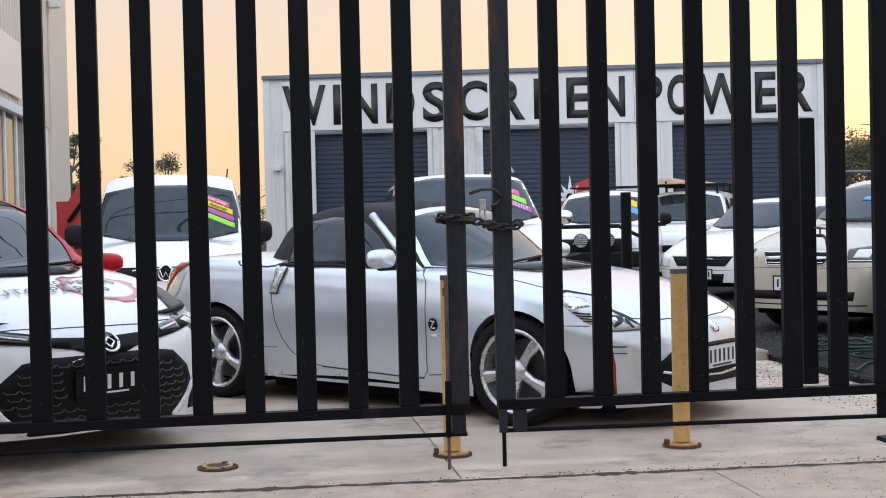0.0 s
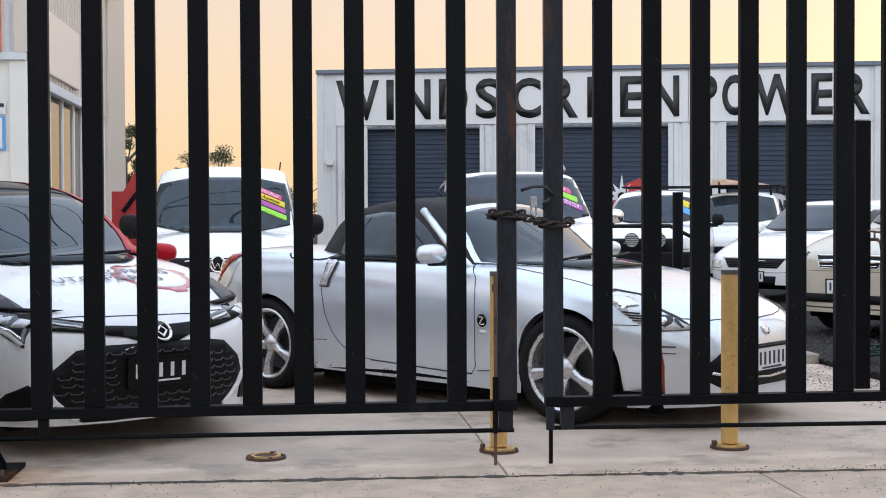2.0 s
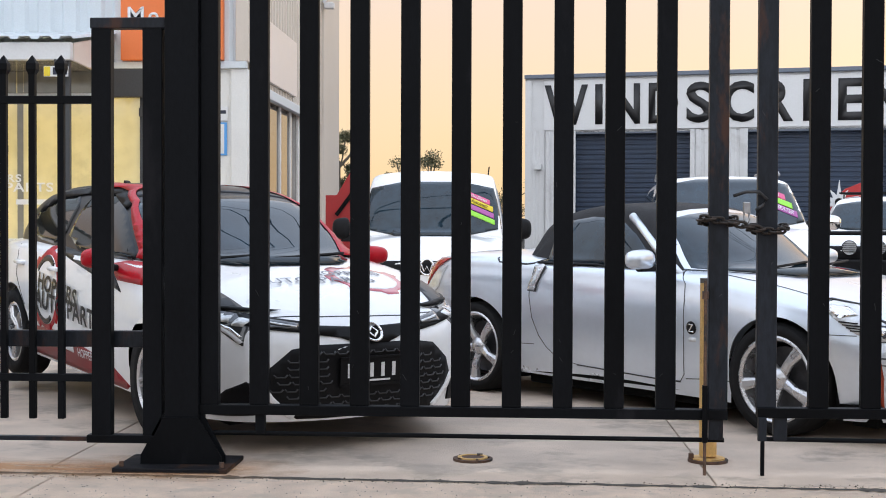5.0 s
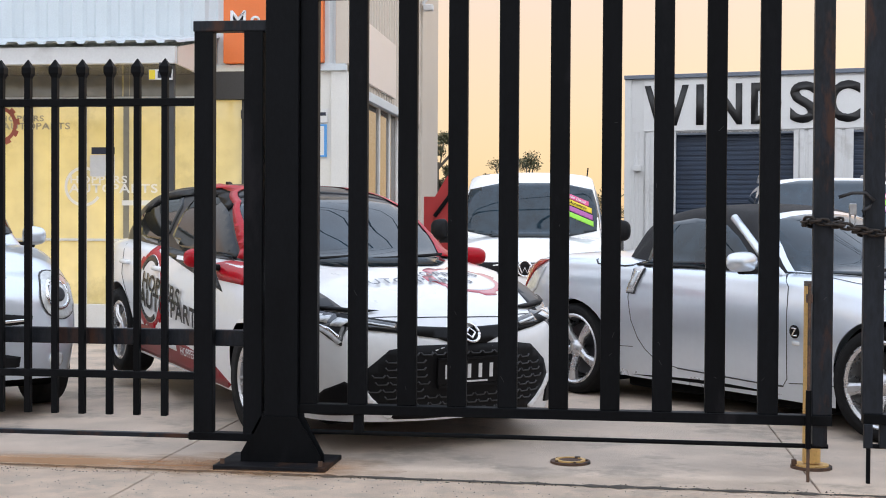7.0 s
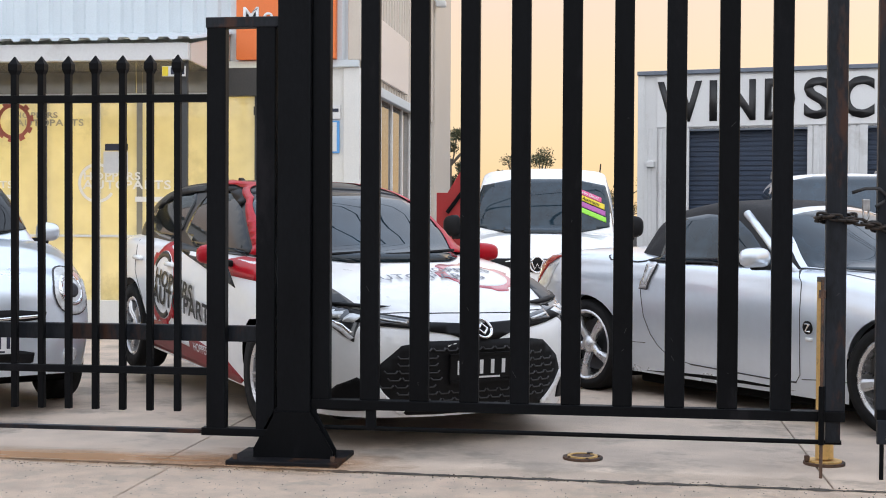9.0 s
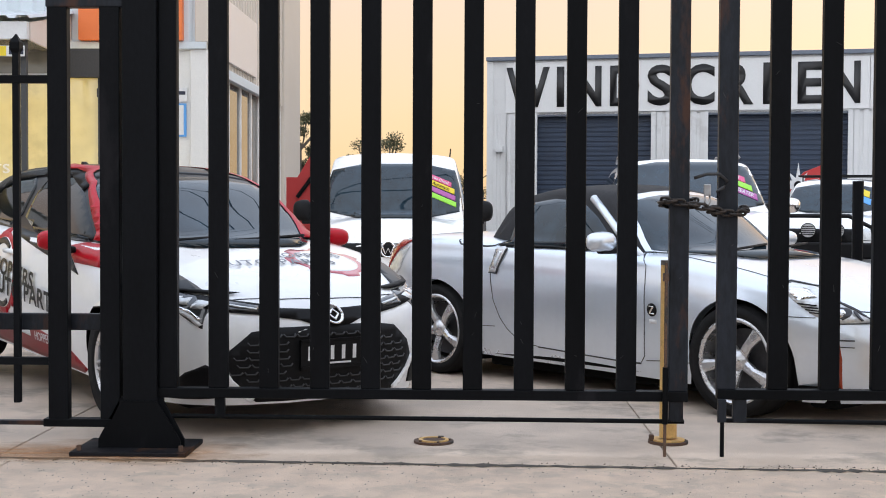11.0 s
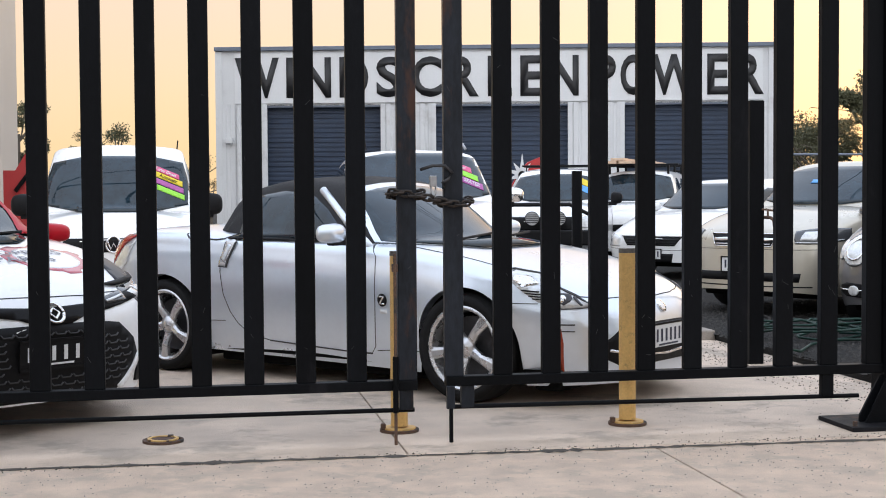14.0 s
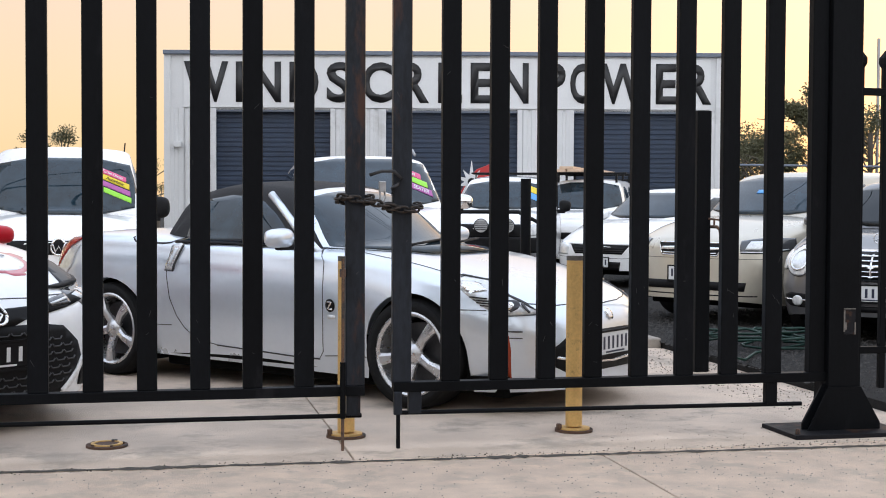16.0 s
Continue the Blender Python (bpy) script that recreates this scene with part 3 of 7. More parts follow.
def skin(rings, close_ends=True):
    """A skin over mirrored half-sections: each ring runs from the lower side edge up to the centre line."""
    bm = bmesh.new()
    grid = []
    for ring in rings:
        right = [bm.verts.new((x, -y, z)) for x, y, z in ring]
        left = [bm.verts.new((x, y, z)) for x, y, z in ring[:-1]]
        grid.append(right + left[::-1])
    for a, b in zip(grid, grid[1:]):
        for i in range(len(a) - 1):
            bm.faces.new((a[i], b[i], b[i + 1], a[i + 1]))
    if close_ends:
        for g in (grid[0], grid[-1]):
            c = bm.verts.new(sum((v.co for v in g), Vector()) / len(g))
            for i in range(len(g)):
                bm.faces.new((g[i], g[(i + 1) % len(g)], c))
    bmesh.ops.remove_doubles(bm, verts=bm.verts, dist=0.0008)
    bmesh.ops.recalc_face_normals(bm, faces=bm.faces)
    return bm


class Shape:
    """The outer form of one vehicle: body sides and deck, cabin, and a tree to lay panels on them."""

    def __init__(self, s):
        self.s = s
        hw, top, sh, low = (curve_of(s[k]) for k in ("hw", "top", "sh", "low"))
        self.hw = hw
        axles, ra, rw = s["axles"], s["arch"], s["tyre"]
        x0, x1 = s["hw"][0][0], s["hw"][-1][0]
        xs = set(np.linspace(x0, x1, 60).tolist()) | {x for x in np.linspace(x1 - 0.35, x1, 14)} | {x for x in np.linspace(x0, x0 + 0.3, 10)}
        for a in axles:
            xs |= {a + ra * math.cos(t) for t in np.linspace(0, math.pi, 29)}
            xs |= {a - ra - 0.002, a + ra + 0.002}
        flare = s.get("flare", 0.0)
        rings = []
        for x in sorted(xs):
            if x < x0 or x > x1:
                continue
            w, t, h, l = hw(x), top(x), sh(x), low(x)
            tk = min(0.05, w * 0.1)
            tuck, waist = min(s.get("tuck", tk * 1.1), w * 0.2), s.get("waist", 0.55)
            ctrl = [(w - tuck, l), (w - tuck * 0.42, l + 0.4 * waist * (h - l)), (w, l + waist * (h - l)), (w - tk * 0.35, l + (waist + 0.68 * (1 - waist)) * (h - l)), (w - tk * 1.5, h + 0.30 * (t - h)), (w * 0.62, h + 0.80 * (t - h)), (w * 0.3, h + 0.96 * (t - h)), (0, t)]
            sec = spline(ctrl, 5)
            az = 0
            for a in axles:
                if abs(x - a) < ra:
                    az = max(az, rw + math.sqrt(ra * ra - (x - a) ** 2))
            if az > sec[0][1]:
                k = next((i for i, p in enumerate(sec) if p[1] >= az), 3)
                p, q = sec[max(k - 1, 0)], sec[k]
                f = (az - p[1]) / max(q[1] - p[1], 1e-6)
                cut = (p[0] + (q[0] - p[0]) * f, az)
                sec = [cut] * k + sec[k:]
            if flare:
                for a in axles:
                    d = abs(x - a) / (ra * 1.5)
                    if d < 1:
                        sec = [(y + flare * (1 - d * d) ** 2 * max(0, 1 - abs(z - rw - ra * 0.6) / (ra * 1.0)), z) for y, z in sec]
            rings.append([(x, y, z) for y, z in sec])
        self.body = skin(rings)
        g = s["cabin"]
        roof, belt = curve_of(g["roof"]), curve_of(g["belt"])
        hb = curve_of(g["hb"])
        gx0, gx1 = g["roof"][0][0], g["roof"][-1][0]
        zmax = max(p[1] for p in g["roof"])
        rings = []
        mid = (gx0 + gx1) / 2
        for x in np.linspace(gx0, gx1, 64):
            zt, zb, b = roof(x), belt(x), hb(x)
            e = max(zt - zb, 0.01)
            lean = (b - g["hr"]) / max(zmax - zb, 0.1)
            crown = min(0.05, e * 0.35)
            ze = zt - crown
            we = b - lean * (ze - zb)
            r = min(0.10, (ze - zb) * 0.6, we * 0.3)
            ctrl = [(b, zb), (b - lean * 0.45 * (ze - zb) + 0.012, zb + 0.45 * (ze - zb)), (we + lean * r, ze - r), (we - 0.35 * r, ze - 0.05 * r), (we * 0.7, zt - crown * 0.42), (we * 0.35, zt - crown * 0.1), (0, zt)]
            sec = spline(ctrl, 5)
            k = (x - mid) / (gx1 - mid) if x > mid else (x - mid) / (mid - gx0)
            bow = g.get("bow", 0.16) * math.copysign(abs(k) ** g.get("bow_power", 2), k)
            rings.append([(x - bow * (y / b) ** 2, y, z) for y, z in sec])
        self.cabin = skin(rings)
        both = bmesh.new()
        for b in (self.body, self.cabin):
            me = bpy.data.meshes.new("t")
            b.to_mesh(me)
            both.from_mesh(me)
            bpy.data.meshes.remove(me)
        self.tree = BVHTree.FromBMesh(both)
        both.free()

    def lay(self, bm, side, lift=0.004, skirt=True):
        """Lays a flat mesh (its x, y are the panel's two coordinates) on the form, seen from one side."""
        rays = {"front": lambda u, v: ((6, u, v), (-1, 0, 0)), "rear": lambda u, v: ((-6, u, v), (1, 0, 0)), "right": lambda u, v: ((u, -6, v), (0, 1, 0)), "left": lambda u, v: ((u, 6, v), (0, -1, 0)), "top": lambda u, v: ((u, v, 6), (0, 0, -1))}
        cut = bm.edges[:] + bm.verts[:] + bm.faces[:]
        lo = [min(v.co[k] for v in bm.verts) for k in (0, 1)]
        hi = [max(v.co[k] for v in bm.verts) for k in (0, 1)]
        cell = max(0.022, min(0.05, max(hi[0] - lo[0], hi[1] - lo[1]) / 14))
        for k in (0, 1):
            n = int((hi[k] - lo[k]) / cell)
            for i in range(1, n + 1):
                co = [0, 0, 0]
                co[k] = lo[k] + i * (hi[k] - lo[k]) / (n + 1)
                no = [0, 0, 0]
                no[k] = 1
                bmesh.ops.bisect_plane(bm, geom=bm.verts[:] + bm.edges[:] + bm.faces[:], plane_co=co, plane_no=no)
        bmesh.ops.triangulate(bm, faces=bm.faces[:])
        lost, far = [], {}
        for v in bm.verts:
            o, d = rays[side](v.co.x, v.co.y)
            hit, nor, _, _ = self.tree.ray_cast(Vector(o), Vector(d))
            if hit is None:
                lost.append(v)
                continue
            if nor.dot(Vector(d)) > 0:
                nor = -nor
            far[v] = (hit - Vector(o)).length
            v.co = hit + nor * lift
        if far:
            near = sorted(far.values())[len(far) // 4]
            lost += [v for v, d_ in far.items() if d_ > near + 0.75]
        bmesh.ops.delete(bm, geom=lost, context="VERTS")
        if skirt and bm.faces:
            rim = [e for e in bm.edges if len(e.link_faces) == 1]
            ext = bmesh.ops.extrude_edge_only(bm, edges=rim)
            _, d = rays[side](0, 0)
            bmesh.ops.translate(bm, vec=Vector(d) * (lift + 0.006), verts=[e for e in ext["geom"] if isinstance(e, bmesh.types.BMVert)])
        bmesh.ops.recalc_face_normals(bm, faces=bm.faces)
        if bm.faces and sum(f.normal.dot(Vector(rays[side](0, 0)[1])) * f.calc_area() for f in bm.faces) > 0:
            bmesh.ops.reverse_faces(bm, faces=bm.faces)
        return bm

    def panel(self, name, outline, side, material, parent, lift=0.004, label="", round_off=0):
        bm = bmesh.new()
        pts = soften(outline, round_off) if round_off else outline
        bm.faces.new([bm.verts.new((u, v, 0)) for u, v in pts])
        bm = self.lay(bm, side, lift)
        if not bm.faces:
            bm.free()
            return None
        return part(name, bm, material, parent, label, smooth=True)

    def line(self, name, pts, side, width, material, parent, lift=0.003):
        """A thin strip along a line of points: a shut line, a moulding or a wiper."""
        bm = bmesh.new()
        pts = [Vector((a, b, 0)) for a, b in pts]
        rows = []
        for i, p in enumerate(pts):
            d = (pts[min(i + 1, len(pts) - 1)] - pts[max(i - 1, 0)]).normalized()
            nrm = Vector((-d.y, d.x, 0)) * width / 2
            rows.append((bm.verts.new(p + nrm), bm.verts.new(p - nrm)))
        for a, b in zip(rows, rows[1:]):
            bm.faces.new((a[0], a[1], b[1], b[0]))
        bm = self.lay(bm, side, lift)
        return part(name, bm, material, parent, smooth=True) if bm.faces else bm.free()

    def word(self, name, text, side, at, size, material, parent, turn=0, flip=False, lift=0.006, bold=0.0, spacing=1.0, shear=0.0, wide=1.0):
        bm = letters(text, size, 0, spacing, bold, shear)
        m = pose(at[0], at[1], 0, 0, 0, turn) @ Matrix.Diagonal((wide, 1, 1, 1))
        if flip:
            m = m @ Matrix.Diagonal((-1, 1, 1, 1))
        placed(bm, m)
        return part(name, self.lay(bm, side, lift, skirt=False), material, parent)


def lathe(profile, n=36):
    """A turned form about the y axis: profile of (radius, y)."""
    bm = bmesh.new()
    rings = [[bm.verts.new((r * math.cos(2 * math.pi * i / n), y, r * math.sin(2 * math.pi * i / n))) for i in range(n)] for r, y in profile]
    for a, b in zip(rings, rings[1:]):
        for i in range(n):
            bm.faces.new((a[i], a[(i + 1) % n], b[(i + 1) % n], b[i]))
    bmesh.ops.recalc_face_normals(bm, faces=bm.faces)
    return bm


def wheel_set(car, axles, half, r, rim, width, spokes, turn=0, double=False):
    """Four wheels; the outer face of each looks outwards."""
    w = width / 2
    tyre = lathe([(rim - 0.01, w * 0.8), (rim + 0.012, w * 0.98), (r * 0.86 + rim * 0.14, w), (r - 0.018, w * 0.93), (r, w * 0.72), (r, -w * 0.72), (r - 0.018, -w * 0.93), (rim, -w)], 44)
    rimb = lathe([(rim + 0.004, w * 0.92), (rim - 0.006, w * 0.97), (rim - 0.022, w * 0.86), (rim - 0.028, w * 0.3), (rim - 0.035, -w * 0.8)], 40)
    spk = bmesh.new()
    for i in range(spokes):
        a = i * 360 / spokes
        for off in ((-0.019, 0.019) if double else (0,)):
            wid = 0.022 if double else 0.072
            arm = bmesh.new()
            vs = []
            for rr, hw_, y in ((0.045, wid * 0.75, w * 0.60), (rim * 0.55, wid * 0.62, w * 0.84), (rim - 0.018, wid * 0.9, w * 0.80)):
                vs.append([arm.verts.new((rr, y, off - hw_ / 2 * 1.2)), arm.verts.new((rr, y + 0.012, off - hw_ * 0.28)), arm.verts.new((rr, y + 0.012, off + hw_ * 0.28)), arm.verts.new((rr, y, off + hw_ / 2 * 1.2)), arm.verts.new((rr, y - 0.03, off + hw_ / 2)), arm.verts.new((rr, y - 0.03, off - hw_ / 2))])
            for p, q in zip(vs, vs[1:]):
                for k in range(6):
                    arm.faces.new((p[k], p[(k + 1) % 6], q[(k + 1) % 6], q[k]))
            arm.faces.new(vs[-1])
            bmesh.ops.recalc_face_normals(arm, faces=arm.faces)
            placed(arm, Matrix.Rotation(radians(a + 12), 4, "Y"))
            merge(spk, arm)
    merge(rimb, spk)
    hub = lathe([(0.0001, w * 0.86), (0.028, w * 0.86), (0.034, w * 0.80), (0.062, w * 0.74), (0.066, w * 0.5)], 20)
    disc = lathe([(0.0001, w * 0.05), (rim * 0.74, w * 0.05), (rim * 0.74, -w * 0.1)], 28)
    first = None
    for ax in axles:
        for s in (1, -1):
            m = pose(ax, s * half, r, 0, 0, 0 if s > 0 else 180)
            if turn and ax == axles[0]:
                m = pose(ax, s * half, r, 0, 0, (0 if s > 0 else 180) + turn)
            if first is None:
                first = part("wheel", tyre, TYRE, car, "black tyre on a silver alloy rim", smooth=True)
                kids = [part("rim", rimb, ALLOY, first), part("hub_cap", hub, ALLOY, first, smooth=True), part("brake_disc", disc, DARKALLOY, first)]
                first.matrix_basis = m
            else:
                o = share("wheel", first.data, car, m)
                o["label"] = "black tyre on a silver alloy rim"
                for k in kids:
                    share(k.name.split(".")[0], k.data, o)


def wells(car, sh_, axles, ra, r, half):
    for ax in axles:
        for s in (1, -1):
            bm = bmesh.new()
            n = 16
            a = [(ax + (ra + 0.0) * math.cos(math.pi * i / n), r + (ra + 0.0) * math.sin(math.pi * i / n)) for i in range(n + 1)]
            z0 = min(v for _, v in sh_.s["low"]) + 0.01
            a = [(a[0][0], z0)] + a + [(a[-1][0], z0)]
            y0, y1 = s * (half - 0.005), s * (half - 0.30)
            A = [bm.verts.new((x, y0, z)) for x, z in a]
            B = [bm.verts.new((x, y1, z)) for x, z in a]
            for i in range(len(a) - 1):
                bm.faces.new((A[i], A[i + 1], B[i + 1], B[i]))
            bm.faces.new(B)
            part("wheel_well", bm, WELL, car)


def mirror_shell(car, at, material, size=(0.10, 0.20, 0.13), stalk=None):
    s = 1 if at[1] > 0 else -1
    bm = bmesh.new()
    bmesh.ops.create_uvsphere(bm, u_segments=18, v_segments=10, radius=0.5)
    for v in bm.verts:
        if v.co.x < -0.12:
            v.co.x = -0.12
        v.co.y = math.copysign(abs(v.co.y * 2) ** 0.6 / 2, v.co.y)
        v.co.z = math.copysign(abs(v.co.z * 2) ** 0.7 / 2, v.co.z) * (1 - 0.25 * s * v.co.y)
    bmesh.ops.scale(bm, vec=(size[0] * 1.5, size[1], size[2]), verts=bm.verts)
    placed(bm, pose(*at, 0, 0, -s * 8))
    m = part("mirror", bm, material, car, smooth=True)
    part("mirror_foot", box(at[0] - 0.03, at[0] + 0.03, min(at[1], at[1] - s * 0.14), max(at[1], at[1] - s * 0.14), at[2] - size[2] * 0.62, at[2] - size[2] * 0.30, 0.012), BLACKPL, m)
    return m


def number_plate(car, x, y, z, white, tilt=0, bars=6, wide=0.372, turn=0):
    p = part("number_plate", placed(box(-0.004, 0.004, -wide / 2, wide / 2, -0.067, 0.067, 0.002, 1), pose(x, y, z, 0, tilt, turn)), PLATEW if white else BLACKPL, car, "white number plate with dark bars" if white else "black number plate with white bars")
    at_plate = pose(x, y, z, 0, tilt, turn)
    for i in range(bars):
        u = -wide / 2 + 0.045 + i * (wide - 0.09) / (bars - 1)
        part("plate_mark", placed(box(0.0045, 0.006, u - 0.011, u + 0.011, -0.035, 0.042), at_plate), PLATEBAR if white else PLATEW, p)
    part("plate_slogan", placed(box(0.0045, 0.006, -wide * 0.32, wide * 0.32, -0.058, -0.048), at_plate), PLATEBAR if white else PLATEW, p)
    frame_b = bmesh.new()
    for a, b, c, d in ((-wide / 2 - 0.012, wide / 2 + 0.012, 0.067, 0.079), (-wide / 2 - 0.012, wide / 2 + 0.012, -0.085, -0.067), (-wide / 2 - 0.012, -wide / 2, -0.085, 0.079), (wide / 2, wide / 2 + 0.012, -0.085, 0.079)):
        box(-0.006, 0.008, a, b, c, d, into=frame_b)
    part("plate_frame", placed(frame_b, pose(x, y, z, 0, tilt, turn)), BLACKPL, p)


def start_car(name, label, m, shape, body_mat, cabin_mat, group=""):
    car = group_at(name, m, label, "car", group)
    body = part("body", shape.body, body_mat, car, smooth=True)
    roof = part("soft_top" if cabin_mat is FABRIC else "cabin", shape.cabin, cabin_mat, car, smooth=True)
    q = shape.s
    lo = min(v for _, v in q["low"])
    w_ = max(v for _, v in q["hw"]) - 0.10
    part("floor_pan", box(q["hw"][0][0] + 0.25, q["hw"][-1][0] - 0.22, -w_ + 0.22, w_ - 0.22, lo + 0.01, lo + 0.06), WELL, car)
    for a, b in ((q["hw"][0][0] + 0.25, q["axles"][1] - q["arch"]), (q["axles"][1] + q["arch"], q["axles"][0] - q["arch"]), (q["axles"][0] + q["arch"], q["hw"][-1][0] - 0.30)):
        if b - a > 0.05:
            part("floor_pan", box(a, b, -w_ + 0.02, w_ - 0.02, lo + 0.062, lo + 0.10), WELL, car)
            part("undertray", box(a + 0.02, b - 0.02, -w_ + 0.10, w_ - 0.10, lo - 0.03, lo + 0.058, 0.02), WELL, car)
    return car, body, roof


def sym(outline):
    """The same outline mirrored to the other side (first coordinate changes sign)."""
    return [(-u, v) for u, v in outline][::-1]


MESHGREY = mat("grille_mesh_plastic", (0.028, 0.028, 0.03), 0.4, vary=0.1)
HOODGREY = mat("grey_vinyl_lettering", (0.16, 0.17, 0.20), 0.5, vary=0.05)


def roadster():
    s = Shape({
        "axles": (1.325, -1.325), "arch": 0.365, "tyre": 0.33, "flare": 0.024, "tuck": 0.10, "waist": 0.70,
        "hw": [(-2.10, 0.56), (-2.06, 0.70), (-1.95, 0.82), (-1.65, 0.885), (-1.325, 0.897), (-0.8, 0.872), (0, 0.862), (0.8, 0.872), (1.325, 0.885), (1.62, 0.855), (1.88, 0.765), (2.06, 0.63), (2.16, 0.47), (2.21, 0.26)],
        "top": [(-2.10, 0.87), (-2.03, 0.965), (-1.75, 1.025), (-1.3, 1.045), (-0.8, 1.02), (0.3, 0.975), (0.75, 0.955), (1.1, 0.91), (1.45, 0.845), (1.8, 0.755), (2.05, 0.655), (2.17, 0.58), (2.21, 0.50)],
        "sh": [(-2.10, 0.77), (-1.9, 0.925), (-1.55, 0.975), (-1.2, 0.975), (-0.6, 0.945), (0, 0.92), (0.7, 0.885), (1.1, 0.845), (1.4, 0.785), (1.75, 0.69), (2.05, 0.565), (2.21, 0.42)],
        "low": [(-2.10, 0.32), (-1.8, 0.22), (-0.95, 0.17), (0.9, 0.145), (1.7, 0.12), (2.21, 0.14)],
        "cabin": {"roof": [(-1.34, 1.00), (-1.24, 1.05), (-1.12, 1.15), (-1.0, 1.255), (-0.8, 1.335), (-0.5, 1.380), (-0.2, 1.388), (0.05, 1.365), (0.2, 1.32), (0.5, 1.15), (0.86, 0.93)], "belt": [(-1.34, 0.94), (0.86, 0.88)],
                  "hb": [(-1.34, 0.62), (-1.2, 0.71), (-0.7, 0.775), (0.3, 0.785), (0.86, 0.74)], "hr": 0.55, "bow": 0.34, "bow_power": 1}})
    car, body, roof = start_car("roadster", "silver two-door roadster with a closed black fabric top", pose(1.233, 9.224, 0, 0, 0, -47.3), s, SILVER, FABRIC)
    P = s.panel
    # windscreen and its silver frame
    P("windscreen_frame", soften([(-0.72, 0.90), (-0.655, 1.06), (-0.565, 1.275), (-0.3, 1.325), (0, 1.34), (0.3, 1.325), (0.565, 1.275), (0.655, 1.06), (0.72, 0.90)], 1), "front", SILVER, car, 0.004)
    P("windscreen", soften([(-0.69, 0.90), (-0.62, 1.07), (-0.53, 1.252), (-0.28, 1.298), (0, 1.31), (0.28, 1.298), (0.53, 1.252), (0.62, 1.07), (0.69, 0.90)], 1), "front", TINTGLASS, car, 0.009)
    for sd, k in (("right", -1), ("left", 1)):
        P("side_window", [(-0.70, 0.96), (-0.68, 1.16), (-0.60, 1.25), (-0.40, 1.278), (-0.16, 1.262), (-0.08, 1.23), (0.06, 1.155), (0.22, 1.035), (0.36, 0.945)], sd, TINTGLASS, car, 0.006)
        part("a_pillar", sweep([(-0.06, k * 0.578, 1.283), (0.08, k * 0.628, 1.192), (0.24, k * 0.682, 1.078), (0.38, k * 0.728, 0.992), (0.52, k * 0.768, 0.905)], 0.029, 10), SILVER, car, smooth=True)
        s.line("door_gap", [(0.52, 0.935), (0.57, 0.91), (0.62, 0.86), (0.635, 0.75), (0.625, 0.56), (0.61, 0.43), (0.59, 0.29), (0.55, 0.243), (0.39, 0.240), (-0.06, 0.258), (-0.36, 0.271), (-0.54, 0.30), (-0.64, 0.375), (-0.70, 0.45), (-0.75, 0.57), (-0.765, 0.73), (-0.74, 0.93)], sd, 0.0042, SEAM, car)
        # Dark strips painted for the shade along the sill crease.
        s.line("sill_crease_shade", [(-0.36, 0.268), (-0.06, 0.255), (0.39, 0.237), (0.55, 0.238)], sd, 0.008, SEAM, car)
        s.line("sill_crease_shade", [(0.60, 0.262), (0.76, 0.275), (0.95, 0.28)], sd, 0.005, SEAM, car)
        s.line("bumper_gap", [(-0.76, 0.385), (-0.97, 0.38)], sd, 0.0042, SEAM, car)
        s.line("waist_strip", [(-0.72, 0.952), (-0.3, 0.948), (0.2, 0.942), (0.44, 0.925)], sd, 0.014, BLACKPL, car, 0.012)
        s.line("tonneau_gap", [(-1.13, 0.985), (-1.09, 0.955), (-0.83, 0.945), (-0.76, 0.952), (-0.71, 0.975), (-0.60, 0.975)], sd, 0.010, SEAM, car)
        hd = P("door_handle", [(-0.77, 0.765), (-0.70, 0.76), (-0.688, 0.80), (-0.632, 0.93), (-0.655, 0.945), (-0.725, 0.935), (-0.722, 0.90), (-0.765, 0.80)], sd, ALLOY, car, 0.012, "brushed alloy upright door handle")
        if hd:
            P("handle_recess", [(-0.735, 0.815), (-0.715, 0.80), (-0.668, 0.91), (-0.70, 0.915)], sd, SILVER, hd, 0.016)
            s.line("handle_edge", [(-0.77, 0.765), (-0.70, 0.76), (-0.688, 0.80), (-0.632, 0.93)], sd, 0.007, SEAM, hd, 0.015)
        b = P("fender_badge", [(0.69 + 0.036 * math.cos(t), 0.59 + 0.041 * math.sin(t)) for t in np.linspace(0, 2 * math.pi, 20)[:-1]], sd, BLACKPL, car, 0.008)
        if b:
            s.line("badge_stroke", [(0.672, 0.612), (0.706, 0.612), (0.674, 0.568), (0.71, 0.568)], sd, 0.010, CHROME, b, 0.014)
        P("side_repeater", [(0.665, 0.505), (0.72, 0.505), (0.72, 0.53), (0.665, 0.53)], sd, PLATEW, car, 0.006)
        P("corner_marker", [(1.898, 0.20), (1.912, 0.20), (1.930, 0.38), (1.924, 0.465), (1.914, 0.465)], sd, AMBER, car, 0.005, "amber side marker strip")
        lamp = P("headlight", [(1.535, 0.80), (1.69, 0.767), (1.84, 0.70), (1.95, 0.648), (2.02, 0.61), (2.042, 0.585), (1.92, 0.578), (1.80, 0.615), (1.71, 0.675), (1.63, 0.73), (1.57, 0.765)], sd, CLEARLAMP, car, 0.006, "clear swept-back headlamp glass")
        s.line("lamp_edge", [(1.535, 0.80), (1.69, 0.767), (1.84, 0.70), (1.95, 0.648), (2.03, 0.60)], sd, 0.0035, SEAM, car, 0.007)
        s.line("lamp_edge", [(2.042, 0.583), (1.92, 0.576), (1.87, 0.59)], sd, 0.0035, SEAM, car, 0.007)
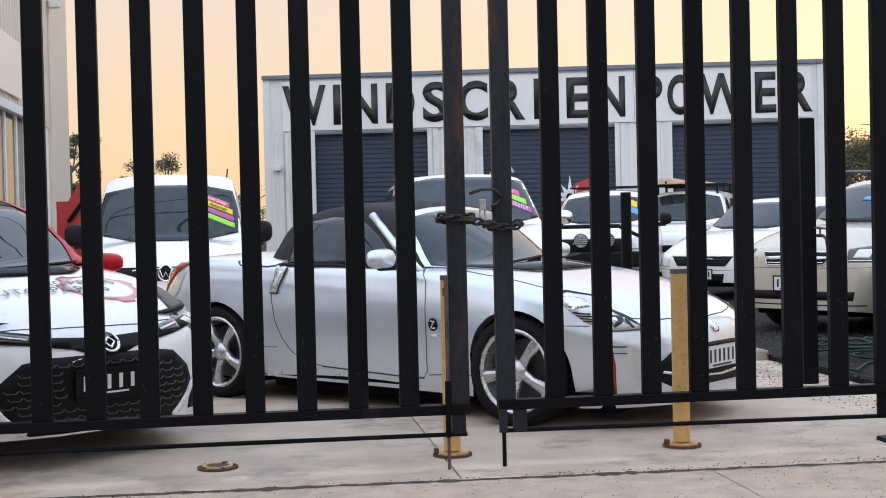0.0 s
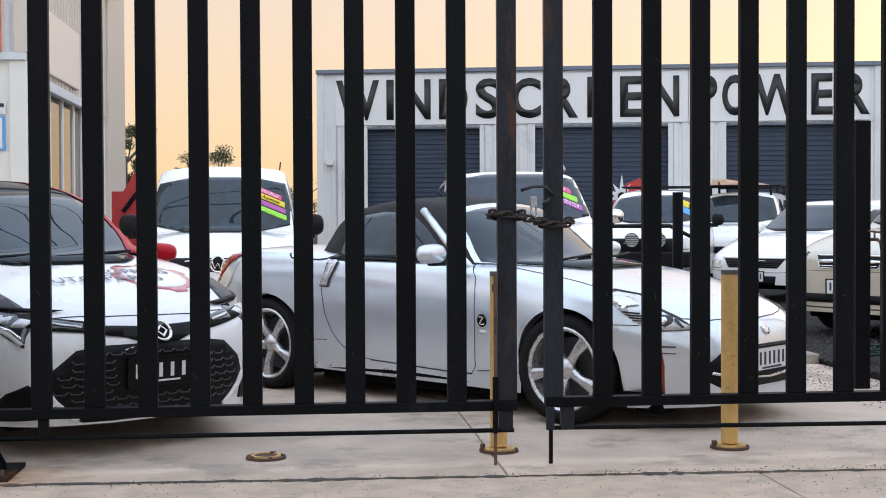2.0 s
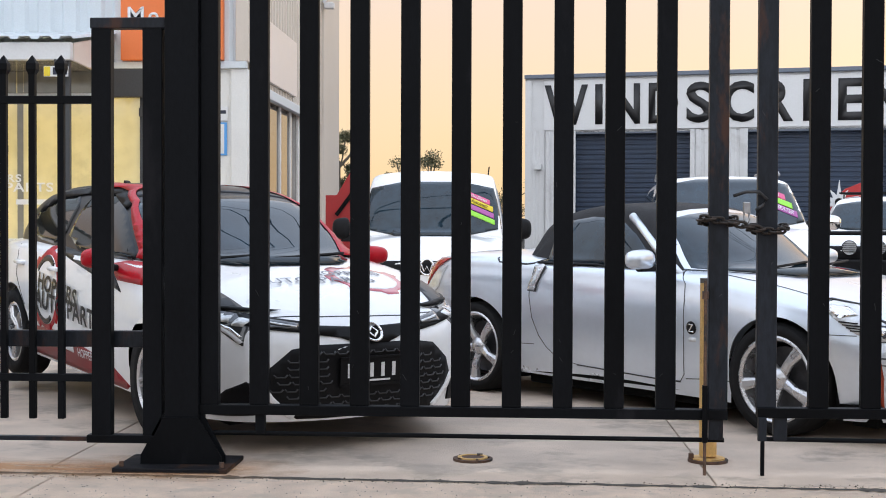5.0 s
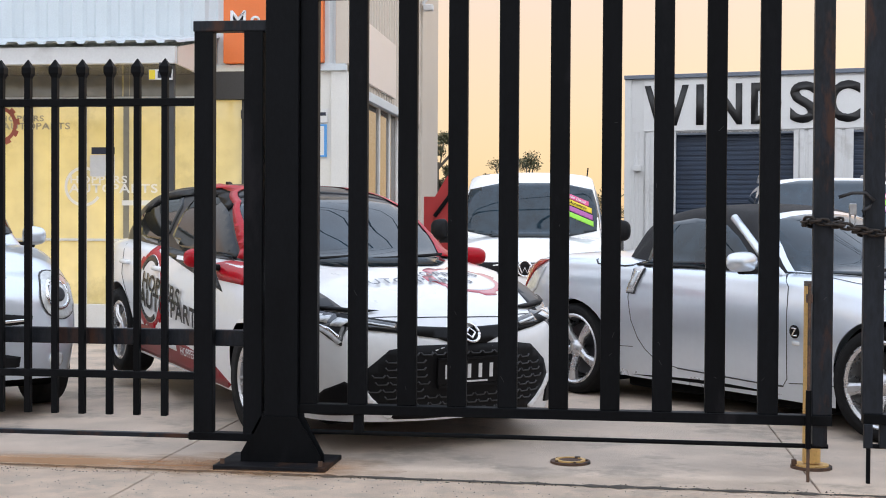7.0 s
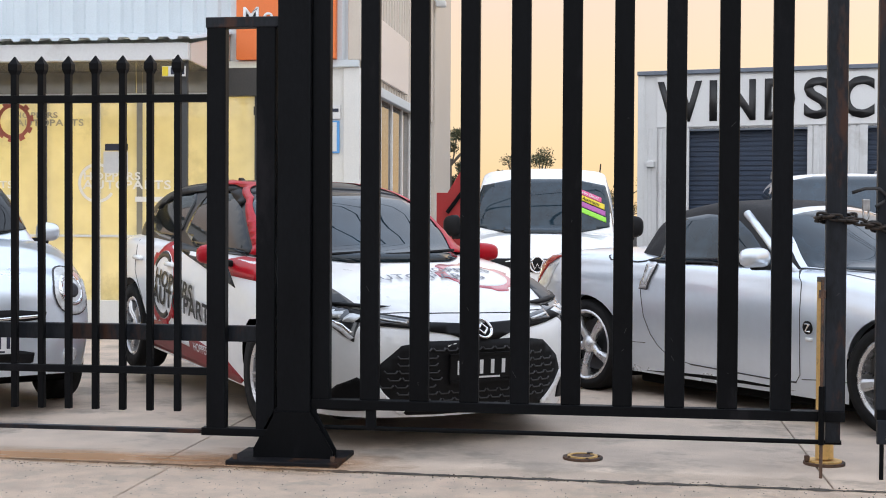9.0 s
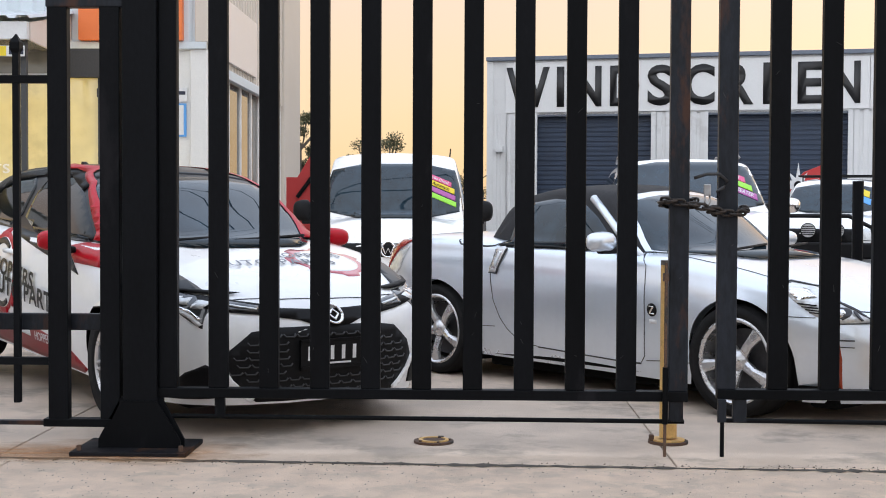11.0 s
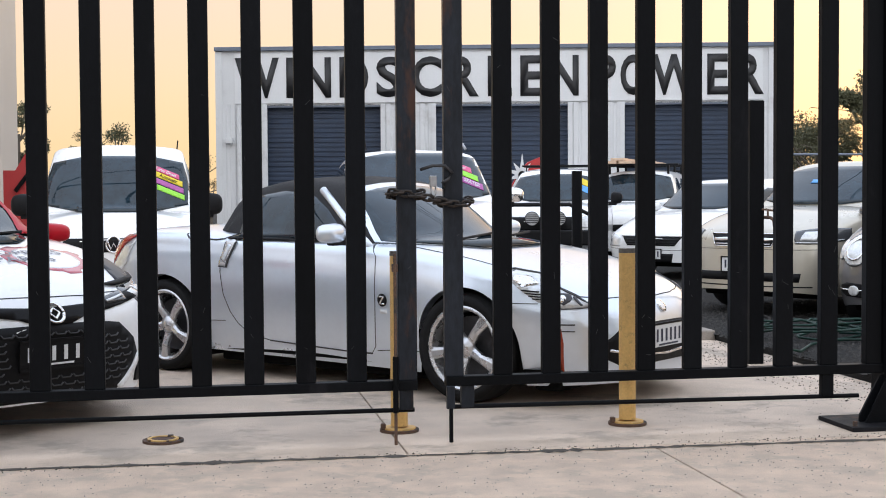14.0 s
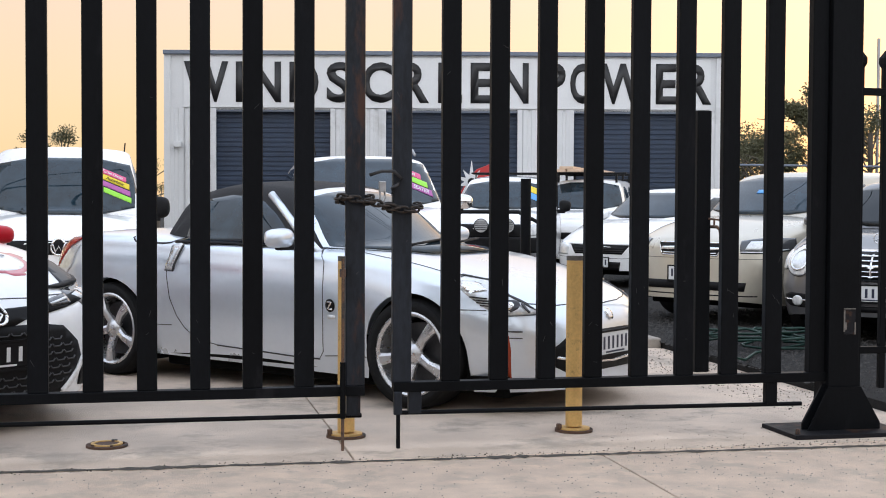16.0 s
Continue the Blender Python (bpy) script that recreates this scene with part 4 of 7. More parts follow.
        if lamp:
            P("lamp_reflector", [(1.60, 0.765), (1.68, 0.752), (1.76, 0.715), (1.70, 0.70), (1.63, 0.738)], sd, CHROME, lamp, 0.010)
            for i in range(4):
                s.line("lamp_louvre", [(1.70 + i * 0.022, 0.682 - i * 0.016), (1.79 + i * 0.012, 0.672 - i * 0.014)], sd, 0.006, BLACKPL, lamp, 0.011)
            P("lamp_bezel", [(1.885 + 0.062 * math.cos(t), 0.625 + 0.036 * math.sin(t)) for t in np.linspace(0, 6.283, 21)[:-1]], sd, DARKALLOY, lamp, 0.011)
            P("lamp_projector", [(1.885 + 0.040 * math.cos(t), 0.627 + 0.024 * math.sin(t)) for t in np.linspace(0, 6.283, 21)[:-1]], sd, CHROME, lamp, 0.015)
            s.line("lamp_rib", [(1.82, 0.655), (1.92, 0.595)], sd, 0.008, PLATEW, lamp, 0.013)
            s.line("lamp_rib", [(1.95, 0.64), (2.0, 0.592)], sd, 0.004, DARKALLOY, lamp, 0.013)
        s.line("bumper_gap", [(1.62, 0.61), (1.80, 0.608)], sd, 0.0042, SEAM, car)
        s.line("bumper_slot", [(1.90, 0.49), (1.99, 0.488)], sd, 0.008, SEAM, car)
        s.line("bumper_slot", [(1.90, 0.452), (1.99, 0.45)], sd, 0.006, SEAM, car)
        P("tail_lamp", [(-1.64, 0.968), (-1.80, 0.965), (-1.97, 0.85), (-2.0, 0.74), (-1.93, 0.775), (-1.80, 0.90)], sd, REDLAMP, car, 0.010, "red upper tail lamp")
        P("tail_lens", [(-1.66, 0.925), (-1.80, 0.885), (-1.93, 0.765), (-1.99, 0.71), (-1.90, 0.66), (-1.75, 0.76)], sd, CLEARLAMP, car, 0.008, "clear lower tail lens")
        mirror_shell(car, (0.36, k * 0.985, 1.005), SILVER, (0.11, 0.25, 0.125))
    s.line("hood_gap", [(1.97, -0.60), (1.80, -0.655), (1.55, -0.70), (1.0, -0.72), (0.80, -0.70)], "top", 0.0042, SEAM, car)
    s.line("hood_gap", [(1.97, 0.60), (1.80, 0.655), (1.55, 0.70), (1.0, 0.72), (0.80, 0.70)], "top", 0.0042, SEAM, car)
    s.line("hood_gap", [(1.97, -0.60), (2.05, -0.45), (2.105, -0.2), (2.115, 0.05), (2.09, 0.28), (2.04, 0.45), (1.97, 0.60)], "top", 0.0042, SEAM, car)
    P("grille", [(-0.55, 0.39), (-0.46, 0.45), (-0.17, 0.478), (0.17, 0.478), (0.46, 0.45), (0.55, 0.39), (0.55, 0.29), (0.44, 0.235), (-0.44, 0.235), (-0.55, 0.29)], "front", BLACKPL, car, 0.006, "black lower grille opening")
    s.line("grille_bar", [(-0.52, 0.335), (-0.35, 0.30), (0, 0.28), (0.35, 0.30), (0.52, 0.335)], "front", 0.014, CHROME, car, 0.016)
    P("nose_badge", [(0.035 * math.cos(t), 0.56 + 0.035 * math.sin(t)) for t in np.linspace(0, 2 * math.pi, 20)[:-1]], "front", CHROME, car, 0.010)
    number_plate(car, 2.232, -0.01, 0.39, True)
    for y, a in ((-0.25, 8), (0.22, 8)):
        w = part("wiper", sweep([(0.86, y - 0.05, 0.955), (0.85, y + 0.15, 0.97), (0.80, y + 0.42, 0.985)], 0.009, 6), BLACKPL, car)
    wells(car, s, (1.325, -1.325), 0.365, 0.33, 0.82)
    wheel_set(car, (1.325, -1.325), 0.78, 0.33, 0.252, 0.235, 5)
    return car


roadster()


def hatchback():
    s = Shape({
        "axles": (1.32, -1.32), "arch": 0.362, "tyre": 0.322, "flare": 0.012,
        "hw": [(-2.08, 0.60), (-2.02, 0.74), (-1.85, 0.83), (-1.32, 0.885), (-0.6, 0.88), (0.6, 0.88), (1.32, 0.888), (1.65, 0.872), (1.95, 0.80), (2.12, 0.69), (2.22, 0.50), (2.27, 0.28)],
        "top": [(-2.08, 0.80), (-2.0, 0.98), (-1.7, 1.02), (0.6, 1.02), (1.05, 1.005), (1.4, 0.955), (1.8, 0.86), (2.08, 0.765), (2.20, 0.69), (2.27, 0.60)],
        "sh": [(-2.08, 0.70), (-1.9, 0.93), (-1.3, 0.97), (0, 0.945), (0.8, 0.925), (1.3, 0.895), (1.7, 0.82), (2.0, 0.71), (2.2, 0.60), (2.27, 0.52)],
        "low": [(-2.08, 0.32), (-1.8, 0.24), (-0.95, 0.20), (0.9, 0.19), (1.7, 0.18), (2.27, 0.20)],
        "cabin": {"roof": [(-2.00, 0.97), (-1.88, 1.10), (-1.62, 1.30), (-1.35, 1.385), (-0.9, 1.428), (-0.3, 1.44), (0.1, 1.415), (0.38, 1.355), (0.75, 1.18), (1.12, 0.985)], "belt": [(-2.00, 0.92), (-1.2, 0.94), (1.12, 0.90)],
                  "hb": [(-2.00, 0.66), (-1.6, 0.77), (-0.8, 0.80), (0.5, 0.80), (1.12, 0.76)], "hr": 0.58, "bow": 0.22}})
    car, body, roof = start_car("hatchback", "white hatchback with red and black shop lettering wrap", pose(-2.22, 8.92, 0.055, 0, 2.2, -52.3), s, WHITECAR, BLACKWRAP)
    P = s.panel
    P("roof_skin", [(-1.75, -0.50), (-1.75, 0.50), (0.25, 0.535), (0.25, -0.535)], "top", BLACKWRAP, car, 0.005)
    P("windscreen", soften([(-0.71, 0.965), (-0.66, 1.12), (-0.57, 1.365), (0.57, 1.365), (0.66, 1.12), (0.71, 0.965)], 1), "front", TINTGLASS, car, 0.006)
    for sd, k in (("right", -1), ("left", 1)):
        P("side_window", [(-0.48, 0.985), (-0.42, 1.33), (-0.2, 1.375), (0.05, 1.36), (0.30, 1.285), (0.72, 1.02), (0.74, 0.965)], sd, CARGLASS, car, 0.006, round_off=1)
        P("side_window", [(-1.40, 1.13), (-1.28, 1.22), (-1.0, 1.31), (-0.52, 1.35), (-0.55, 0.99), (-1.15, 1.02)], sd, CARGLASS, car, 0.006, round_off=1)
        s.line("weather_shield", [(-1.32, 1.22), (-1.0, 1.325), (-0.5, 1.37), (0.0, 1.375), (0.32, 1.29)], sd, 0.045, BLACKPL, car, 0.012)
        P("a_pillar_wrap", [(0.94, 0.985), (0.64, 1.145), (0.32, 1.318), (0.0, 1.41), (-0.55, 1.42), (-0.45, 1.385), (-0.1, 1.392), (0.10, 1.372), (0.34, 1.295), (0.76, 1.02), (0.78, 0.97)], sd, REDWRAP, car, 0.018)
        P("belt_swoosh", [(-1.45, 1.09), (-1.14, 1.032), (-0.55, 0.98), (-0.1, 0.915), (0.35, 0.85), (0.60, 0.82), (0.83, 0.785), (0.72, 0.85), (0.60, 0.925), (0.2, 0.955), (-0.5, 0.995), (-1.1, 1.06)], sd, BLACKWRAP, car, 0.004)
        P("fender_wrap", [(0.58, 0.94), (0.74, 0.852), (1.15, 0.852), (1.12, 0.925), (0.98, 0.965), (0.72, 0.965)], sd, REDWRAP, car, 0.006)
        P("sill_wrap", [(-0.92, 0.22), (-0.85, 0.42), (-0.3, 0.43), (0.3, 0.36), (0.62, 0.33), (0.92, 0.23), (0.85, 0.20)], sd, DARKRED, car, 0.004, "dark red vinyl along the sill")
        c = (-0.57, 0.69)
        gear = []
        for i in range(64):
            t = i * 2 * math.pi / 64
            rr = 0.305 if (i // 4) % 2 == 0 else 0.27
            gear.append((c[0] + rr * math.cos(t), c[1] + rr * math.sin(t)))
        P("gear_mark", gear, sd, REDWRAP, car, 0.005, "red cog wheel graphic on the door")
        P("gear_centre", [(c[0] + 0.238 * math.cos(t), c[1] + 0.238 * math.sin(t)) for t in np.linspace(0, 2 * math.pi, 33)[:-1]], sd, WHITECAR, car, 0.008)
        s.line("mark_arc", [(c[0] + 0.215 * math.cos(t), c[1] + 0.215 * math.sin(t)) for t in np.linspace(0.9, 2.5, 12)], sd, 0.04, BLACKWRAP, car, 0.011)
        s.line("mark_arc", [(c[0] + 0.215 * math.cos(t), c[1] + 0.215 * math.sin(t)) for t in np.linspace(3.7, 5.3, 12)], sd, 0.035, BLACKWRAP, car, 0.011)
        s.word("lettering", "HOPPERS", sd, (-0.31, 0.665), 0.105, BLACKWRAP, car, turn=k * 5, flip=k > 0, lift=0.016, bold=0.03, spacing=1.08, wide=1.22)
        s.word("lettering", "AUTO", sd, (-0.46 if k < 0 else 0.33, 0.555), 0.115, BLACKWRAP, car, turn=k * 4, flip=k > 0, lift=0.016, bold=0.03, spacing=1.08, wide=1.22)
        s.word("lettering", "PARTS", sd, (0.22 if k < 0 else -0.38, 0.53), 0.115, BLACKWRAP, car, turn=k * 3, flip=k > 0, lift=0.016, bold=0.03, spacing=1.08, wide=1.22)
        s.line("sill_lettering", [(-0.35, 0.345), (-0.05, 0.335)], sd, 0.035, PLATEW, car, 0.008)
        s.word("sill_lettering", "HOPPERS", sd, (0.20, 0.305), 0.055, PLATEW, car, flip=k > 0, lift=0.008, bold=0.006)
        s.line("door_gap", [(0.62, 0.93), (0.66, 0.7), (0.64, 0.4), (0.55, 0.27), (-0.45, 0.26), (-0.52, 0.4), (-0.52, 0.96)], sd, 0.0042, SEAM, car)
        s.line("door_gap", [(-0.52, 0.27), (-0.95, 0.33), (-1.02, 0.55), (-1.22, 0.75), (-1.28, 0.97)], sd, 0.0042, SEAM, car)
        for hx in (-0.40, -1.16):
            part("door_handle", placed(box(-0.09, 0.09, -0.02, 0.02, -0.016, 0.016, 0.012), pose(hx, k * 0.885, 0.845)), WHITECAR, car, smooth=True)
        lamp = P("headlight", [(1.58, 0.80), (1.78, 0.785), (1.92, 0.772), (2.03, 0.755), (2.09, 0.722), (2.105, 0.60), (2.055, 0.632), (1.97, 0.685), (1.78, 0.73)], sd, DARKLAMP, car, 0.006, "dark angular headlamp with bright reflectors")
        s.line("headlight_trim", [(1.58, 0.808), (1.78, 0.793), (1.92, 0.78), (2.035, 0.763)], sd, 0.012, BLACKPL, car, 0.012)
        if lamp:
            P("lamp_reflector", [(1.90, 0.750), (1.99, 0.742), (2.005, 0.712), (1.93, 0.722)], sd, CLEARLAMP, lamp, 0.011)
            P("lamp_reflector", [(2.02, 0.738), (2.065, 0.725), (2.07, 0.695), (2.03, 0.70)], sd, CLEARLAMP, lamp, 0.011)
            s.line("lamp_strip", [(1.88, 0.712), (1.97, 0.695), (2.05, 0.655), (2.095, 0.615)], sd, 0.014, PLATEW, lamp, 0.012)
            s.line("lamp_strip", [(1.97, 0.705), (2.03, 0.685), (2.085, 0.645)], sd, 0.008, CHROME, lamp, 0.012)
        P("hood_corner_wrap", [(1.40, k * 0.74), (1.58, k * 0.80), (1.90, k * 0.752), (1.98, k * 0.60), (1.72, k * 0.655)][::1 if k > 0 else -1], "top", BLACKWRAP, car, 0.005)
        P("tail_lamp", [(-1.68, 0.93), (-1.98, 0.96), (-2.03, 0.82), (-1.85, 0.80)], sd, REDLAMP, car, 0.006)
        mirror_shell(car, (0.70, k * 0.985, 0.985), REDWRAP, (0.10, 0.185, 0.125))
        P("bumper_vent", [(k * 0.585, 0.24), (k * 0.60, 0.37), (k * 0.67, 0.415), (k * 0.74, 0.365), (k * 0.785, 0.28), (k * 0.77, 0.215)], "front", BLACKPL, car, 0.006)
        s.line("vent_blade", [(k * 0.600, 0.395), (k * 0.555, 0.325), (k * 0.49, 0.262), (k * 0.44, 0.225)], "front", 0.032, WHITECAR, car, 0.018)
    P("grille", [(-0.60, 0.385), (-0.56, 0.49), (-0.45, 0.583), (-0.30, 0.603), (0.30, 0.603), (0.45, 0.583), (0.56, 0.49), (0.60, 0.385), (0.55, 0.325), (0.47, 0.25), (0.42, 0.212), (-0.42, 0.212), (-0.47, 0.25), (-0.55, 0.325)], "front", BLACKPL, car, 0.006, "wide black honeycomb lower grille")
    for row in range(9):
        z = 0.258 + row * 0.0385
        half = (0.34, 0.42, 0.48, 0.53, 0.53, 0.51, 0.48, 0.44, 0.36)[row]
        u = -half + (0.0 if row % 2 else 0.038)
        while u < half:
            if abs(u) > 0.23 or not 0.37 < z < 0.54:
                s.line("grille_mesh", [(u - 0.034, z + 0.001), (u - 0.022, z - 0.013), (u + 0.022, z - 0.013), (u + 0.034, z + 0.001)], "front", 0.007, MESHGREY, car, 0.012)
            u += 0.076
    P("upper_grille", [(-0.66, 0.757), (-0.52, 0.74), (-0.37, 0.72), (-0.26, 0.695), (0, 0.682), (0.26, 0.69), (0.46, 0.71), (0.66, 0.742), (0.66, 0.70), (0.50, 0.672), (0.22, 0.632), (0.13, 0.603), (-0.08, 0.603), (-0.17, 0.635), (-0.40, 0.668), (-0.56, 0.682), (-0.66, 0.702)], "front", BLACKPL, car, 0.008, "gloss black strip between the headlamps")
    for k in (-1, 1):
        P("inner_lamp", [(k * 0.545, 0.733), (k * 0.38, 0.708), (k * 0.40, 0.678), (k * 0.55, 0.69)], "front", DARKLAMP, car, 0.012)
        s.line("inner_lamp_strip", [(k * 0.54, 0.712), (k * 0.40, 0.69)], "front", 0.008, CLEARLAMP, car, 0.017)
    ring = [(0.04 + 0.055 * math.cos(t), 0.652 + 0.046 * math.sin(t)) for t in np.linspace(0, 2 * math.pi, 25)]
    s.line("emblem", ring, "front", 0.010, CHROME, car, 0.020)
    s.line("emblem_stroke", [(0.01, 0.652), (0.04, 0.675), (0.07, 0.652), (0.04, 0.625), (0.01, 0.652)], "front", 0.008, CHROME, car, 0.020)
    s.line("hood_gap", [(2.02, -0.61), (2.075, -0.50), (2.12, -0.22), (2.135, 0.05), (2.13, 0.31), (2.07, 0.55), (2.02, 0.64)], "top", 0.0042, SEAM, car)
    cg = (1.62, 0.36)
    gear = [(cg[0] + (0.26 if (i // 4) % 2 == 0 else 0.225) * math.cos(i * math.pi / 28), cg[1] + (0.26 if (i // 4) % 2 == 0 else 0.225) * math.sin(i * math.pi / 28)) for i in range(56)]
    P("hood_gear_mark", gear, "top", PINKWRAP, car, 0.004, "red cog wheel graphic on the bonnet")
    P("hood_gear_centre", [(cg[0] + 0.19 * math.cos(t), cg[1] + 0.19 * math.sin(t)) for t in np.linspace(0, 2 * math.pi, 33)[:-1]], "top", WHITECAR, car, 0.006)
    s.word("hood_lettering", "HOPPERS", "top", (1.58, 0.25), 0.075, HOODGREY, car, turn=90, lift=0.011, bold=0.008, spacing=1.1)
    s.word("hood_lettering", "AUTO", "top", (1.70, -0.22), 0.085, HOODGREY, car, turn=90, lift=0.011, bold=0.008, spacing=1.1)
    s.word("hood_lettering", "PARTS", "top", (1.70, 0.20), 0.085, HOODGREY, car, turn=90, lift=0.011, bold=0.008, spacing=1.1)
    number_plate(car, 2.292, 0.005, 0.457, False, bars=5)
    for y in (-0.45, 0.05):
        part("wiper", sweep([(1.13, y - 0.05, 1.0), (1.10, y + 0.2, 1.01), (1.02, y + 0.5, 1.02)], 0.010, 6), BLACKPL, car)
    part("aerial", placed(prism([(-0.12, 0), (0.06, 0), (-0.06, 0.05), (-0.10, 0.055)], "y", -0.015, 0.015), pose(-1.3, 0, 1.395)), BLACKPL, car)
    wells(car, s, (1.32, -1.32), 0.362, 0.322, 0.815)
    wheel_set(car, (1.32, -1.32), 0.772, 0.322, 0.215, 0.215, 5, double=True)
    return car


hatchback()


# ---- the warehouse ----
def corrugated(w, h, pitch, depth, horizontal):
    """A ribbed steel sheet of real thickness in its own x, z plane."""
    bm = bmesh.new()
    n = max(2, int((h if horizontal else w) / pitch))
    prof = []
    for i in range(n):
        for f, d in ((0.0, 0), (0.30, 0), (0.42, depth), (0.88, depth)):
            prof.append(((i + f) / n, -d))
    prof.append((1.0, 0))
    rows = []
    for f, d in prof:
        if horizontal:
            rows.append((bm.verts.new((0, d, f * h)), bm.verts.new((w, d, f * h))))
        else:
            rows.append((bm.verts.new((f * w, d, 0)), bm.verts.new((f * w, d, h))))
    for a, b in zip(rows, rows[1:]):
        bm.faces.new((a[0], a[1], b[1], b[0]))
    bmesh.ops.recalc_face_normals(bm, faces=bm.faces)
    return bm


def warehouse():
    b = group_at("warehouse", pose(0.201, 30.0, 0, 0, 0, -11.8), "white steel workshop with three navy roller doors", "building")
    part("side_wall", box(0.0, 0.12, 0.02, 14, 0, 4.5, 0.0), WHITEPAINT, b)
    part("side_wall", box(12.31, 12.43, 0.02, 14, 0, 4.5, 0.0), WHITEPAINT, b)
    part("back_wall", box(0.12, 12.31, 13.88, 14, 0, 4.5, 0.0), WHITEPAINT, b)
    part("roof", box(-0.03, 12.46, 0.1, 14.05, 4.5, 4.58), TRIMGREY, b)
    part("roof_flashing", box(-0.04, 12.47, -0.10, 0.10, 4.555, 4.645, 0.01), TRIMGREY, b, "dark grey roof flashing")
    doors = ((1.08, 3.73), (4.87, 7.91), (9.07, 11.75))
    cols = [(0.0, 1.08), (3.73, 4.87), (7.91, 9.07), (11.75, 12.43)]
    for x0, x1 in cols:
        part("wall_cladding", placed(corrugated(x1 - x0, 3.36, 0.19, 0.025, False), pose(x0, 0, 0)), WHITEPAINT, b)
        part("wall_core", box(x0, x1, 0.004, 0.12, 0, 3.36), WHITEPAINT, b)
        for xe in (x0, x1):
            if 0.5 < xe < 12:
                part("door_jamb", box(xe - 0.05, xe + 0.05, -0.05, 0.02, 0, 3.36, 0.004), WHITEPAINT, b)
    part("corner_trim", box(-0.03, 0.12, -0.04, 0.03, 0, 4.55, 0.005), WHITEPAINT, b)
    part("corner_trim", box(12.30, 12.46, -0.04, 0.03, 0, 4.55, 0.005), WHITEPAINT, b)
    part("head_wall", box(0.12, 12.30, 0.0, 0.12, 3.33, 4.56), WHITEPAINT, b)
    for x0, x1 in ((0.40, 4.3), (4.3, 8.3), (8.3, 12.18)):
        part("sign_panel", box(x0 + 0.006, x1 - 0.006, -0.045, -0.003, 3.38, 4.50, 0.004), SIGNWHITE, b, "white sign board panel")
    for x0, x1 in doors:
        d = part("roller_door", box(x0, x1, 0.20, 0.24, 0, 3.36), NAVY, b, "navy corrugated roller door, closed")
        part("door_curtain", placed(corrugated(x1 - x0, 3.34, 0.105, 0.022, True), pose(x0, 0.19, 0)), NAVY, d)
        part("door_head", box(x0, x1, 0.0, 0.2, 3.29, 3.36, 0.004), TRIMGREY, d)
    marks = (("W", 327, 405), ("I", 418, 431), ("N", 446, 497), ("D", 512, 563), ("S", 577, 622), ("C", 640, 692), ("R", 706, 757), ("E", 773, 815), ("E", 830, 870), ("N", 884, 932), ("P", 958, 997), ("O", 1005, 1050), ("W", 1058, 1138), ("E", 1156, 1192), ("R", 1206, 1254))
    for ch, a, c in marks:
        bm = letters(ch, 0.90, 0.012, bold=0.03)
        lo, hi = min(v.co.x for v in bm.verts), max(v.co.x for v in bm.verts)
        u0, u1 = (a - 294) / 979 * 12.43, (c - 294) / 979 * 12.43
        zl = min(v.co.y for v in bm.verts)
        zh = max(v.co.y for v in bm.verts)
        for v in bm.verts:
            v.co = Vector((u0 + (v.co.x - lo) / (hi - lo) * (u1 - u0), -0.0465 - v.co.z, 3.50 + (v.co.y - zl) / (zh - zl) * 0.90))
        bmesh.ops.recalc_face_normals(bm, faces=bm.faces)
        part("sign_letter", bm, BLACKLET, b, "black block capital letter")
    part("meter_box", box(0.20, 0.36, -0.14, -0.03, 2.49, 2.62, 0.01), WHITEPAINT, b)
    part("downpipe", tube((0.50, -0.07, 0.0), (0.50, -0.07, 3.34), 0.045), WHITEPAINT, b)
    part("wall_lamp", box(11.98, 12.10, -0.16, -0.04, 2.85, 2.95, 0.015), WHITEPAINT, b)


warehouse()

# ---- the shop ----
SHOPGREY = mat("grey_steel_cladding", (0.60, 0.66, 0.70), 0.5, vary=0.08, scale=2, bump=0.03)
BEIGEWALL = mat("beige_steel_cladding", (0.60, 0.54, 0.47), 0.6, vary=0.08, scale=2, bump=0.03)
ORANGE = mat("orange_sign_face", (0.80, 0.19, 0.045), 0.45, vary=0.04, scale=3, bump=0.0)
PALEWALL = mat("pale_cream_wall", (0.74, 0.74, 0.72), 0.7, vary=0.06, scale=3, bump=0.05)
# The film's dirt tone is no soiling: dark blotches painted for street reflections.
SHOPGLASS = mat("cream_filmed_shop_glass", (0.78, 0.72, 0.49), 0.07, vary=0.25, scale=0.9, fine=4, bump=0.0, dirt=(0.44, 0.42, 0.29), dirt_amount=0.40, spec=0.7, coat=1.0)
DARKFRAME = mat("dark_window_frame", (0.05, 0.052, 0.055), 0.5, vary=0.15)
SOFFIT = mat("dark_soffit", (0.06, 0.058, 0.055), 0.8, vary=0.2)
HEADPANEL = mat("grey_beige_head_panel", (0.30, 0.28, 0.22), 0.15, vary=0.25, scale=1.2, fine=6, bump=0.0, spec=0.7)
WORNLET = mat("worn_beige_lettering", (0.42, 0.39, 0.31), 0.5, vary=0.15, scale=8)
PEACH = mat("pale_side_sign_panel", (0.74, 0.66, 0.60), 0.5, vary=0.04)
FADED = mat("faded_white_lettering", (0.90, 0.89, 0.84), 0.5, vary=0.05)
FADEDRED = mat("faded_red_lettering", (0.45, 0.12, 0.08), 0.5, vary=0.05)
